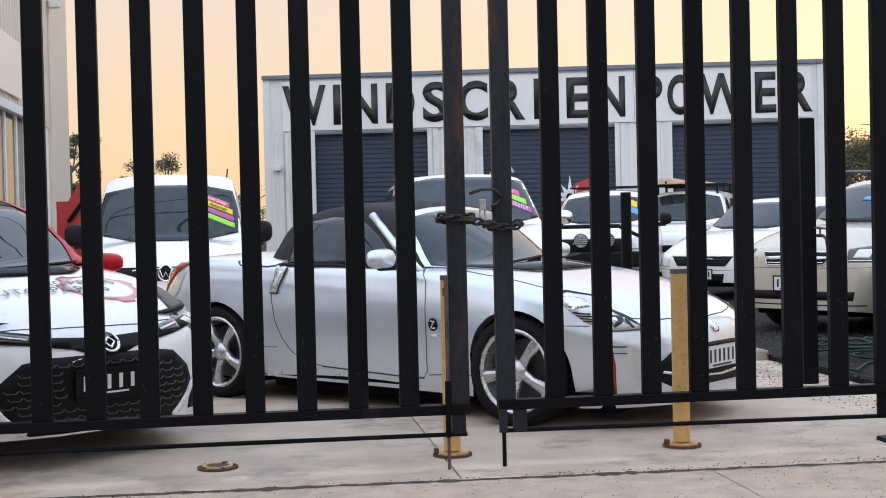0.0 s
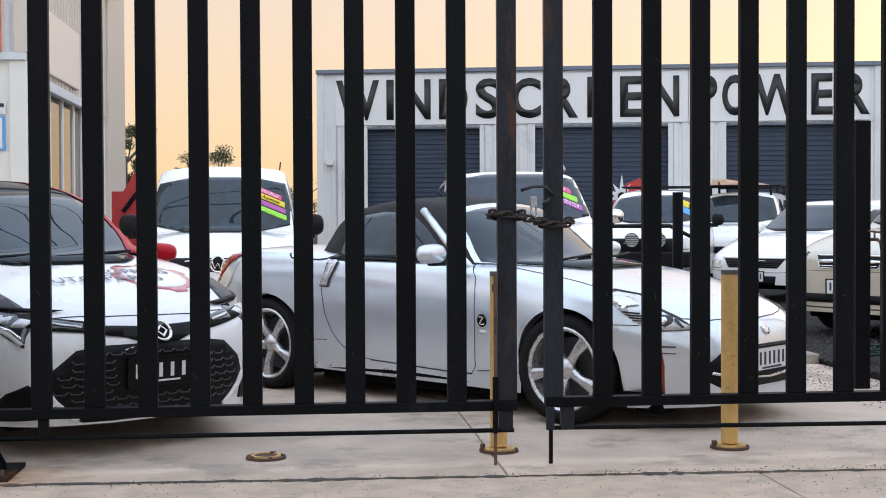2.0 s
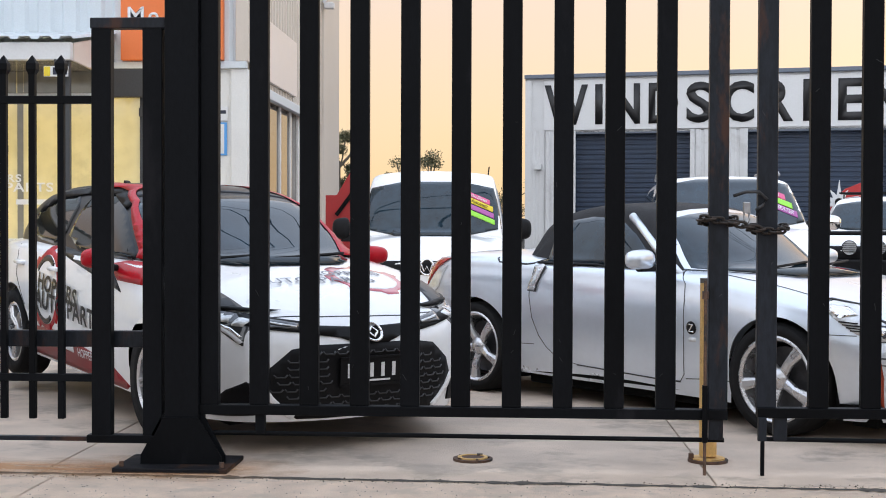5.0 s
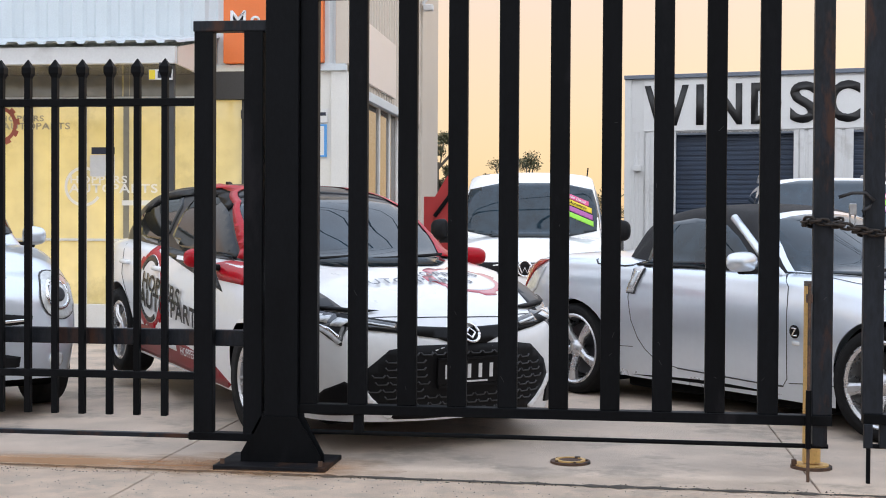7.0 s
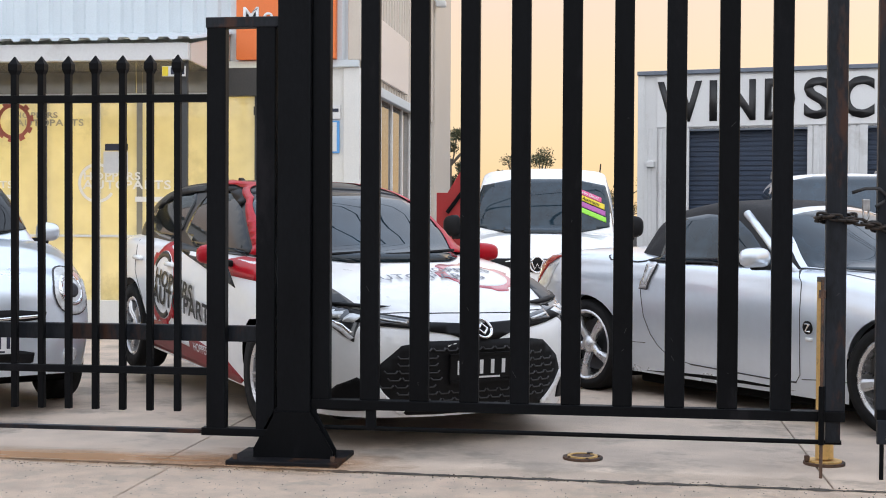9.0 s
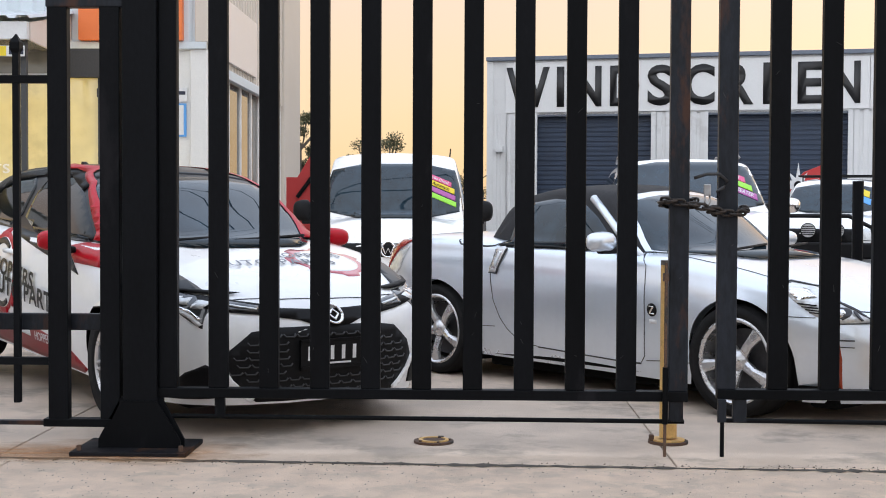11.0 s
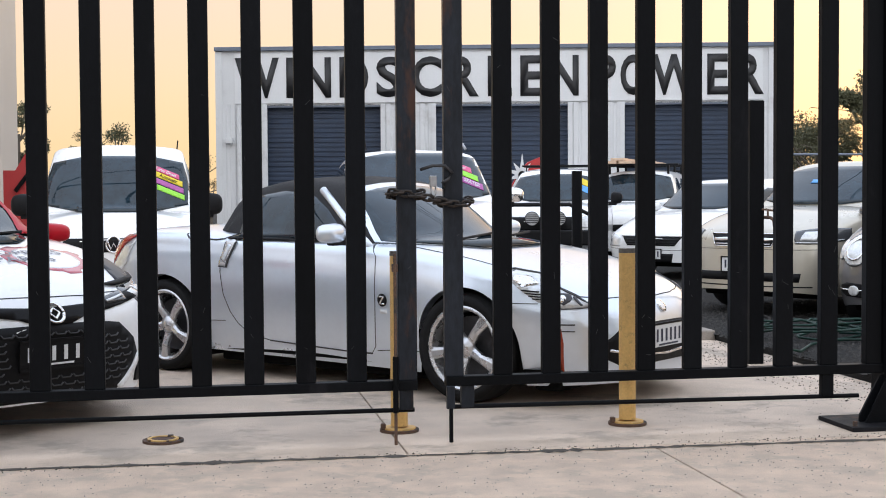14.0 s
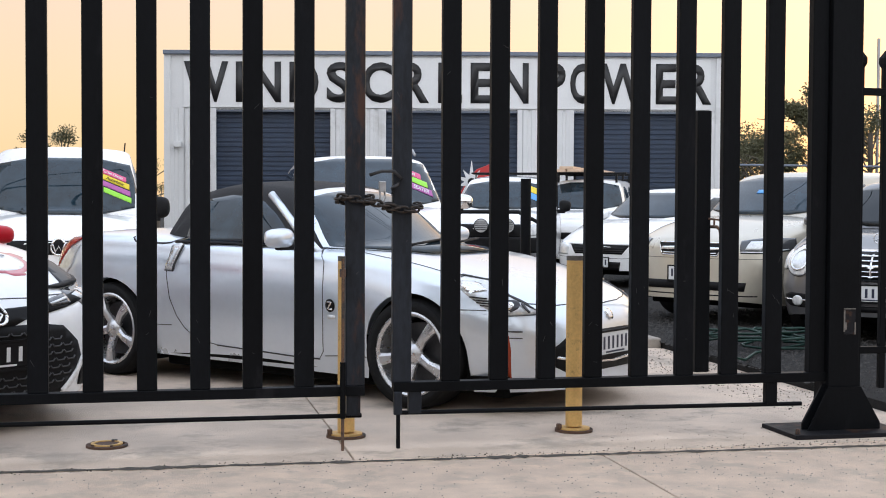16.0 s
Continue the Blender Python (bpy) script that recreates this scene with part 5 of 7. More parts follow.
# translucent share, so that the fill lamp added behind the film brightens it
film = SHOPGLASS.node_tree
tl = film.nodes.new("ShaderNodeBsdfTranslucent")
tl.inputs[0].default_value = (0.95, 0.85, 0.48, 1)
mixer = film.nodes.new("ShaderNodeMixShader")
mixer.inputs[0].default_value = 0.35
film.links.new(film.nodes["Principled BSDF"].outputs[0], mixer.inputs[1])
film.links.new(tl.outputs[0], mixer.inputs[2])
film.links.new(mixer.outputs[0], film.nodes["Material Output"].inputs["Surface"])
WINDOWGLASS = mat("side_window_glass", (0.10, 0.09, 0.08), 0.03, vary=0.6, scale=1.5, bump=0.0, spec=0.5)


def shop():
    b = group_at("auto_parts_shop", pose(0, 0, 0), "grey clad shop with awning, filmed glass front and orange sign", "shop")
    SX, SY = -3.13, 15.0
    # upper wall of ribbed cladding, front and side
    part("front_cladding", placed(corrugated(6.9, 3.4, 0.30, 0.03, False), pose(-10.2, SY, 3.10)), SHOPGREY, b)
    part("front_core", box(-10.2, SX - 0.13, SY + 0.004, SY + 0.15, 3.10, 6.5), SHOPGREY, b)
    part("side_cladding", placed(corrugated(7.0, 3.7, 0.19, 0.03, False), pose(SX, SY + 0.12, 2.80, 0, 0, 90)), BEIGEWALL, b)
    part("side_core", box(SX - 0.15, SX - 0.004, SY + 0.16, 22.0, 2.80, 6.5), BEIGEWALL, b)
    part("corner_flashing", box(SX - 0.13, SX + 0.02, SY - 0.05, SY + 0.12, 3.10, 6.5, 0.01), BEIGEWALL, b)
    part("end_column", box(SX - 0.20, SX + 0.06, 20.6, 22.4, 0, 6.5, 0.02), BEIGEWALL, b, "pale beige end column")
    part("side_lower_wall", box(SX - 0.12, SX - 0.004, SY + 0.16, 20.6, 0, 1.05), PALEWALL, b)
    part("side_lower_wall", box(SX - 0.12, SX - 0.004, 18.9, 20.6, 1.05, 2.80), PALEWALL, b)
    part("side_lower_wall", box(SX - 0.12, SX - 0.004, SY + 0.16, 15.75, 1.05, 2.80), PALEWALL, b)
    w = part("side_window", box(SX - 0.10, SX - 0.08, 15.75, 18.9, 1.05, 2.80), WINDOWGLASS, b, "side window reflecting the evening sky")
    for y in (15.78, 16.62, 17.45, 18.25, 18.87):
        part("mullion", box(SX - 0.085, SX - 0.055, y - 0.04, y + 0.04, 1.05, 2.80, 0.004), PALEWALL, w)
    part("window_head", box(SX - 0.02, SX + 0.05, 15.2, 19.0, 2.78, 2.90, 0.01), SHOPGREY, b)
    part("side_sign", box(SX + 0.035, SX + 0.075, 15.25, 17.97, 2.98, 3.72, 0.004), PEACH, b, "pale side sign panel")
    # front lower part
    part("corner_column", box(SX - 0.19, SX, SY - 0.02, SY + 0.16, 0, 3.02, 0.008), PALEWALL, b, "pale corner column")
    part("front_fascia", box(-4.9, SX, SY - 0.06, SY + 0.02, 3.02, 3.10, 0.006), SHOPGREY, b)
    part("entry_wall", box(-3.75, SX - 0.19, SY + 0.02, SY + 0.14, 0, 3.02), PALEWALL, b)
    poster = part("poster", box(-3.52, -3.36, SY - 0.006, SY + 0.012, 2.42, 2.58, 0.002), PLATEW, b, "small notice on the wall")
    part("poster_bars", box(-3.50, -3.38, SY - 0.010, SY - 0.007, 2.50, 2.54), PLATEBAR, poster)
    poster2 = part("poster", box(-3.50, -3.37, SY - 0.006, SY + 0.012, 2.02, 2.40, 0.002), BLUEST, b, "blue edged notice on the wall")
    part("poster_face", box(-3.49, -3.40, SY - 0.010, SY - 0.007, 2.04, 2.38), PLATEW, poster2)
    sign = part("orange_sign", box(-4.58, -3.39, SY - 0.13, SY - 0.03, 3.11, 4.35, 0.008), ORANGE, b, "bright orange sign board with white lettering")
    for i, ch in enumerate("Me"):
        bm = letters(ch, 0.20, 0.006, bold=0.01)
        part("sign_letter", placed(bm, pose(-4.40 + i * 0.205, SY - 0.132, 3.52, 90, 0, 0)), PLATEW, sign)
    for i in range(3):
        part("sign_mark", prism([(-4.44 + i * 0.0, 3.84 + i * 0.09), (-4.20 - i * 0.05, 3.90 + i * 0.09), (-4.44, 3.90 + i * 0.09)], "y", SY - 0.136, SY - 0.129), PLATEW, sign)
    # filmed glass front
    g = part("shop_front", box(-10.2, -3.75, 14.72, 14.76, 0.28, 2.98), SHOPGLASS, b, "cream filmed shop window with faded lettering")
    part("front_sill", box(-10.2, -3.75, 14.68, 14.80, 0.0, 0.28, 0.006), PALEWALL, b)
    for x, half, m in ((-8.6, 0.03, PALEWALL), (-6.88, 0.035, DARKFRAME), (-6.20, 0.02, PALEWALL), (-5.70, 0.035, HEADPANEL), (-4.28, 0.03, DARKFRAME), (-3.78, 0.03, DARKFRAME)):
        part("mullion", box(x - half, x + half, 14.7165, 14.78, 0.28, 2.98, 0.002), m, g)
    for x0, x1 in ((-10.2, -6.915), (-6.845, -6.22), (-6.18, -5.745), (-5.655, -4.72)):
        part("head_pane", box(x0, x1, 14.70, 14.717, 2.71, 2.96, 0.003), HEADPANEL, g, "grey-beige strip above the film")
    part("transom", box(-10.2, -4.72, 14.69, 14.725, 2.68, 2.71, 0.004), PALEWALL, g)
    part("transom", box(-10.2, -3.75, 14.69, 14.77, 1.02, 1.05, 0.004), PALEWALL, g)
    part("entry_soffit", box(-4.72, -3.75, 14.60, 14.715, 2.66, 2.98, 0.004), SOFFIT, b)
    part("banner_sheet", box(-6.14, -5.84, 14.708, 14.716, 1.78, 2.03), PLATEW, g)
    part("lettering_bar", box(-5.75, -5.20, 14.710, 14.716, 1.44, 1.50), FADED, g)
    part("lettering_bar", box(-7.62, -7.20, 14.710, 14.716, 1.46, 1.52), FADED, g)
    part("awning_beam", box(-10.2, -4.72, 13.60, 14.95, 2.96, 3.02, 0.004), HEADPANEL, b)
    aw = part("awning", box(-10.2, -4.70, 13.52, 13.60, 2.945, 3.13, 0.006), WHITEPAINT, b, "white awning fascia")
    part("awning_roof", placed(corrugated(5.55, 1.55, 0.22, 0.03, False), pose(-10.2, 13.46, 3.155, -80, 0, 0)), SHOPGREY, aw)
    part("awning_end", prism([(13.605, 2.945), (14.98, 2.90), (14.98, 3.4), (13.605, 3.13)], "x", -4.72, -4.69), PEACH, aw)
    part("awning_post", box(-4.80, -4.74, 13.61, 13.67, 0, 2.955, 0.006), DARKFRAME, aw)
    plate = part("notice", box(-4.98, -4.72, 13.50, 13.515, 2.765, 2.875, 0.002), PLATEW, b, "small white and yellow notice hung under the awning")
    part("notice_corner", box(-4.975, -4.91, 13.494, 13.50, 2.77, 2.87), YELLOWST, plate)
    part("notice_block", box(-4.88, -4.73, 13.494, 13.50, 2.785, 2.86), PLATEBAR, plate)
    part("notice_strut", box(-4.87, -4.85, 13.505, 13.54, 2.87, 2.95), DARKFRAME, plate)
    part("vent_grille", box(-4.30, -4.10, 14.64, 14.68, 2.44, 2.54, 0.004), SOFFIT, b)
    rows = (("HOPPERS", -6.98, 2.43, 0.065, WORNLET), ("AUTO", -7.02, 2.335, 0.075, WORNLET), ("PARTS", -6.60, 2.335, 0.075, WORNLET), ("HOPPERS", -6.04, 1.70, 0.085, FADED), ("AUTO", -6.12, 1.59, 0.10, FADED), ("PARTS", -5.60, 1.59, 0.10, FADED), ("parts", -5.98, 1.91, 0.06, PLATEBAR), ("PARTS", -7.50, 1.60, 0.08, FADED))
    for text, x, z, size, m in rows:
        bm = letters(text, size, 0.0, bold=0.022, spacing=1.1)
        bmesh.ops.scale(bm, vec=(1.3, 1, 1), verts=bm.verts)
        part("window_lettering", placed(bm, pose(x, 14.714, z, 90, 0, 0)), m, g)
    gear = bmesh.new()
    for i in range(40):
        t0 = i * 2 * math.pi / 40
        r0, r1 = 0.17, (0.25 if (i // 2) % 2 == 0 else 0.215)
        t1 = t0 + 2 * math.pi / 40
        gear.faces.new([gear.verts.new((-7.26 + r * math.cos(t), 14.713, 2.39 + r * math.sin(t))) for r, t in ((r0, t0), (r1, t0), (r1, t1), (r0, t1))])
    part("window_gear_mark", gear, FADEDRED, g)
    ring = bmesh.new()
    for i in range(30):
        t0, t1 = 0.5 + i * 5.2 / 30, 0.5 + (i + 1) * 5.2 / 30
        ring.faces.new([ring.verts.new((-6.22 + r * math.cos(t), 14.713, 1.66 + r * math.sin(t))) for r, t in ((0.20, t0), (0.235, t0), (0.235, t1), (0.20, t1))])
    part("window_ring_mark", ring, FADED, g)
    part("window_banner", box(-6.12, -5.84, 14.705, 14.716, 2.04, 2.12), PLATEBAR, g)
    part("back_wall", box(-10.2, SX - 0.15, 21.9, 22.0, 0, 6.5), BEIGEWALL, b)
    lamp = part("flood_lamp", box(-3.06, -2.90, 20.5, 20.62, 4.62, 4.72, 0.02), WHITEPAINT, b, "white security lamp on a bracket")
    part("lamp_bracket", tube((-3.08, 20.55, 4.72), (-2.96, 20.55, 4.86), 0.025), WHITEPAINT, lamp)


shop()
# Unseen fill lamp, added behind the filmed glass to brighten it.
lit = bpy.data.lights.new("shop_film_fill", "AREA")
lit.shape, lit.size, lit.size_y, lit.energy, lit.color = "RECTANGLE", 5.5, 2.4, 330, (1.0, 0.93, 0.75)
film_fill = new("shop_film_fill", lit)
film_fill.matrix_world = look((-6.8, 17.5, 2.3), (-6.8, 14.7, 1.6))

# ---- yard edge, posts and clutter ----
finish_ob = finish("gravel_yard", box(4.26, 60, 6.95, 90, -0.03, 0.055), GRAVEL)
tagged(finish_ob, "dark crushed gravel yard behind the fence", "gravel", kind="structure")
KERBSTONE = mat("weathered_kerb_concrete", (0.30, 0.265, 0.23), 0.9, vary=0.3, scale=9, fine=120, bump=0.5)
finish_ob = finish("kerb", box(4.10, 4.255, 10.6, 26, -0.02, 0.085, 0.015), KERBSTONE)
tagged(finish_ob, "low concrete kerb edging the gravel yard", "kerb", kind="structure")


def scatter(name, label, count, x0, x1, y0, y1, z, r0, r1, material, seed):
    rng = random.Random(seed)
    verts, faces = [], []
    for _ in range(count):
        x, y, r = rng.uniform(x0, x1), rng.uniform(y0, y1), rng.uniform(r0, r1)
        a = rng.uniform(0, 6.28)
        k = len(verts)
        for j in range(4):
            t = a + j * 1.571
            q = r * rng.uniform(0.6, 1.2)
            verts.append((x + q * math.cos(t), y + q * math.sin(t), z))
        verts.append((x, y, z + r * rng.uniform(0.5, 1.0)))
        faces += [(k + j, k + (j + 1) % 4, k + 4) for j in range(4)]
    me = bpy.data.meshes.new(name)
    me.from_pydata(verts, [], faces)
    me.materials.append(material)
    tagged(new(name, me), label, "gravel", kind="stuff")


LEAFLITTER = mat("dry_leaf_litter", (0.055, 0.043, 0.034), 0.95, vary=0.6, scale=40, spec=0.1)
scatter("gravel_stones", "loose dark crushed stones", 15000, 4.2, 9.0, 7.4, 14.0, 0.052, 0.008, 0.024, STONE, 3)
scatter("pavement_grit", "scattered grit on the concrete near the fence", 420, 2.3, 4.2, 5.4, 7.6, 0.0, 0.0015, 0.005, STONE, 4)
scatter("leaf_litter", "dry leaves and grit along the kerb", 900, 3.6, 4.27, 7.2, 10.6, 0.0, 0.003, 0.009, LEAFLITTER, 5)
scatter("joint_grit", "grit and weeds in the pavement joint", 900, -5.0, 5.0, JOINT_Y - 0.06, JOINT_Y + 0.05, 0.0, 0.002, 0.007, LEAFLITTER, 6)
scatter("footpath_specks", "dark specks and pits in the worn footpath", 2600, -4.5, 5.0, 4.6, 6.1, -0.0005, 0.0015, 0.0055, STONE, 9)


def yard_post():
    p = group_at("yard_post", pose(3.93, 9.05, 0), "tall dark steel post with a tap and hose", "post")
    part("post_shaft", box(-0.055, 0.055, -0.055, 0.055, 0.0, 1.92, 0.006), GATE, p)
    tap = part("tap", tube((0.075, -0.02, 1.07), (0.075, -0.12, 1.07), 0.012), RUST, p, "old brass garden tap")
    part("tap_handle", tube((0.03, -0.07, 1.13), (0.12, -0.07, 1.12), 0.007), RUST, tap)
    part("tap_spindle", tube((0.075, -0.07, 1.07), (0.075, -0.07, 1.13), 0.007), RUST, tap)
    part("tap_spout", sweep([(0.075, -0.12, 1.07), (0.085, -0.15, 1.05), (0.088, -0.16, 1.0)], 0.012), RUST, tap)
    s = group_at("short_post", pose(3.43, 12.0, 0), "short black steel post", "post")
    part("post_shaft", tube((0, 0, 0), (0, 0, 1.475), 0.05, 16), GATE, s)
    HOSE = mat("green_garden_hose", (0.006, 0.030, 0.022), 0.45, vary=0.3, scale=15, spec=0.3)
    h = group_at("garden_hose", pose(0, 0, 0), "dark green garden hose in a loose heap", "hose")
    rng = random.Random(8)
    pts = [(4.085, 8.9, 1.0), (4.07, 8.88, 0.7), (4.06, 8.86, 0.35), (4.12, 8.82, 0.12), (4.25, 8.95, 0.09), (4.6, 9.5, 0.075)]
    for i in range(130):
        t = i * 0.33
        rr = 0.22 + 0.16 * math.sin(i * 0.37) + rng.uniform(-0.06, 0.06)
        pts.append((5.0 + rr * 1.5 * math.cos(t) + 0.12 * math.sin(i * 0.05), 10.0 + rr * math.sin(t), 0.075 + 0.14 * abs(math.sin(i * 0.043)) * rng.uniform(0.7, 1.0)))
    part("hose_coil", sweep(pts, 0.011, 6), HOSE, h, smooth=True)


yard_post()


def red_panel():
    RED = mat("red_sign_paint", (0.48, 0.03, 0.03), 0.5, vary=0.1)
    t = group_at("red_trailer", pose(-2.55, 17.6, 0), "red steel trailer side beside the shop wall", "trailer")
    part("tray", prism([(-0.05, 0.0), (0.55, 0.0), (0.55, 1.05), (0.38, 1.95), (0.30, 1.95), (0.10, 1.62), (-0.05, 1.62)], "y", 0, 0.12), RED, t)
    part("brace", sweep([(0.1, -0.03, 1.35), (0.3, -0.03, 1.62), (0.42, -0.03, 1.98)], 0.03, 6), BLACKPL, t)
    s = group_at("starburst_sign", pose(5.80, 24.0, 0.30), "red board with a white starburst on a post", "sign")
    part("sign_board", prism([(-0.30, 1.02), (0.32, 1.02), (0.42, 1.12), (0.55, 1.78), (0.1, 1.60), (-0.05, 1.45)], "y", 0, 0.05), RED, s)
    star = []
    for i in range(20):
        a = i * math.pi / 10
        r = (0.40 if i % 4 == 0 else 0.28) if i % 2 == 0 else 0.13
        star.append((0.0 + r * math.cos(a + 0.3) - 0.02, 1.36 + r * math.sin(a + 0.3)))
    part("starburst", prism(star, "y", -0.03, -0.004), PLATEW, s)
    part("star_core", tube((-0.02, -0.05, 1.36), (-0.02, -0.03, 1.36), 0.075, 14), BLACKPL, s)
    part("sign_post", tube((0, 0.06, -0.30), (0, 0.06, 1.2), 0.04), STEEL, s)


red_panel()

# ---- trees and far line ----
BARK = mat("grey_bark", (0.12, 0.10, 0.08), 0.9, vary=0.3, scale=5, bump=0.4)
LEAF = mat("eucalypt_leaf", (0.085, 0.085, 0.042), 0.7, vary=0.5, scale=0.8, fine=6, bump=0.0)


def tree(x, y, h, spread, seed, leaves=2600, base=0.28):
    rng = random.Random(seed)
    t = group_at("tree", pose(x, y, 0), "dark green gum tree in the distance against the sky", "tree", "distant gum trees")
    bm = bmesh.new()
    top = Vector((rng.uniform(-0.4, 0.4), 0, h * 0.8))
    sweep([(0, 0, 0), (top.x * 0.3, 0.1, h * 0.3), (top.x * 0.7, 0, h * 0.55), top], 0.02 * h, 8, into=bm)
    ends = []
    for i in range(13):
        a, z0 = rng.uniform(0, 6.28), rng.uniform(base, 0.75) * h
        r = spread * rng.uniform(0.45, 1.0) * (1.1 - 0.5 * (z0 / h))
        e = Vector((r * math.cos(a), r * math.sin(a), z0 + rng.uniform(0.1, 0.30) * h))
        sweep([(top.x * z0 / h, 0, z0), (e.x * 0.5, e.y * 0.5, z0 + (e.z - z0) * 0.4), e], 0.007 * h, 6, into=bm)
        ends.append((e, rng.uniform(0.12, 0.22) * spread * 1.6))
    ends.append((top + Vector((0, 0, 0.1 * h)), 0.3 * spread))
    part("trunk", bm, BARK, t)
    verts, faces = [], []
    for _ in range(int(leaves * 2.4)):
        e, r = rng.choice(ends)
        while True:
            p = Vector((rng.uniform(-1, 1), rng.uniform(-1, 1), rng.uniform(-0.75, 0.75)))
            if p.length < 1:
                break
        c = e + p * r * (0.55 + 0.7 * rng.random())
        s = rng.uniform(0.05, 0.10) * (h / 6)
        d = Vector((rng.gauss(0, 1), rng.gauss(0, 1), rng.gauss(0, 1))).normalized() * s
        n = Vector((rng.gauss(0, 1), rng.gauss(0, 1), rng.gauss(0, 1))).normalized() * s * 0.5
        k = len(verts)
        verts += [c - d, c + n, c + d, c - n]
        faces.append((k, k + 1, k + 2, k + 3))
    me = bpy.data.meshes.new("crown")
    me.from_pydata([tuple(v) for v in verts], [], faces)
    me.materials.append(LEAF)
    cr = new("crown", me)
    cr.parent = t


tree(-6.15, 45, 4.3, 1.1, 11, 3000, 0.2)
tree(-7.2, 46, 4.4, 1.2, 12, 2600, 0.2)
tree(-4.1, 60, 4.5, 1.3, 13, 1600)
tree(-5.3, 61, 4.1, 1.2, 17, 1200)
tree(0.1, 50, 3.0, 1.2, 18, 1200)
tree(27.0, 50, 6.6, 1.9, 14, 4200)
tree(24.6, 51, 4.6, 2.0, 15, 3000)
tree(30.5, 52, 5.6, 2.6, 16, 4200)
tree(26.2, 56, 5.0, 2.6, 19, 3600)


def power_pole():
    p = group_at("power_pole", pose(32.5, 55, 0), "thin grey street pole with overhead wires", "pole")
    part("pole_shaft", tube((0, 0, 0), (0, 0, 9), 0.07), STEEL, p)
    part("wire", sweep([(-6, 0, 5.2), (-3, 0, 5.0), (0, 0, 5.1), (5, 0, 5.0), (12, 0, 5.2)], 0.018, 5), BLACKPL, p)
    part("wire", sweep([(-6, 0, 4.7), (-3, 0, 4.5), (0, 0, 4.6), (5, 0, 4.5), (12, 0, 4.7)], 0.018, 5), BLACKPL, p)
    w = group_at("yard_fence", pose(0, 0, 0), "far dark fence at the back of the yard", "fence")
    part("fence_sheet", box(13.5, 48, 33, 33.05, 0, 1.7), TRIMGREY, w)
    part("fence_rail", tube((13.5, 32.9, 2.35), (48, 32.9, 2.35), 0.03, 6), TRIMGREY, w)


power_pole()


def overhead_cable(a, b, sag):
    c = group_at("overhead_cable", pose(0, 0, 0), "black overhead service cable high above the yard", "cable", "overhead cables")
    pts = [(a[0] + (b[0] - a[0]) * f, a[1] + (b[1] - a[1]) * f, a[2] + (b[2] - a[2]) * f - sag * 4 * f * (1 - f)) for f in np.linspace(0, 1, 25)]
    part("strand", sweep(pts, 0.03, 6), BLACKPL, c, smooth=True)
    for x, y, z in (a, b):
        part("pole", tube((x, y, -0.03), (x, y, z + 0.3), 0.12, 12, r2=0.09), BARK, c)


for a, b, sag in (((-16, 9, 8.6), (24, 19, 8.2), 0.7), ((-16, 10.5, 8.3), (24, 20.5, 8.0), 0.8), ((-16, 13, 8.0), (24, 14, 7.8), 0.7), ((-16, 20, 8.6), (24, 10, 8.4), 0.8)):
    overhead_cable(a, b, sag)


def plain_shape(nose, tail, hw, hood, cowl, x_cowl, x_head, x_rear, x_back, roof, deck, hb, hr, axle, tyre=0.32, low=0.22, bow=0.2, blunt=0.0):
    """A common closed car from a few sizes in metres."""
    k = 0.5 * blunt
    return Shape({
        "axles": (axle, -axle), "arch": tyre + 0.04, "tyre": tyre,
        "hw": [(tail, hw * 0.66), (tail + 0.10, hw * 0.86), (tail + 0.35, hw * 0.96), (0, hw), (axle, hw), (nose - 0.36, hw * (0.955 + 0.04 * blunt)), (nose - 0.16, hw * (0.86 + 0.10 * blunt)), (nose - 0.05, hw * (0.70 + 0.18 * blunt)), (nose, hw * (0.42 + 0.3 * blunt))],
        "top": [(tail, deck - 0.22), (tail + 0.12, deck - 0.02), (tail + 0.4, deck), (x_cowl - 0.5, max(cowl - 0.02, deck - 0.02)), (x_cowl, cowl), ((x_cowl + nose) / 2, (cowl + hood) / 2 + 0.045), (nose - 0.28, hood + 0.02), (nose - 0.08, hood - 0.06), (nose, hood - 0.15)],
        "sh": [(tail, deck - 0.30), (tail + 0.25, deck - 0.08), (0, cowl - 0.07), (x_cowl, cowl - 0.08), (nose - 0.45, hood - 0.06), (nose - 0.1, hood - 0.16), (nose, hood - 0.24)],
        "low": [(tail, low + 0.1), (tail + 0.4, low), (nose - 0.5, low - 0.02), (nose, low + 0.03)],
        "cabin": {"roof": [(x_back, deck - 0.03), (x_back + (x_rear - x_back) * 0.6, deck + (roof - deck) * 0.72), (x_rear, roof - 0.035), ((x_rear + x_head) / 2, roof), (x_head + 0.08, roof - 0.03), (x_head + 0.35, roof - 0.03 - (roof - cowl) * 0.28), (x_cowl + 0.10, cowl - 0.03)], "belt": [(x_back, deck - 0.08), (x_cowl + 0.10, cowl - 0.09)],
                  "hb": [(x_back, hb * 0.86), (x_rear, hb), (x_head, hb), (x_cowl + 0.10, hb * 0.95)], "hr": hr, "bow": bow}})


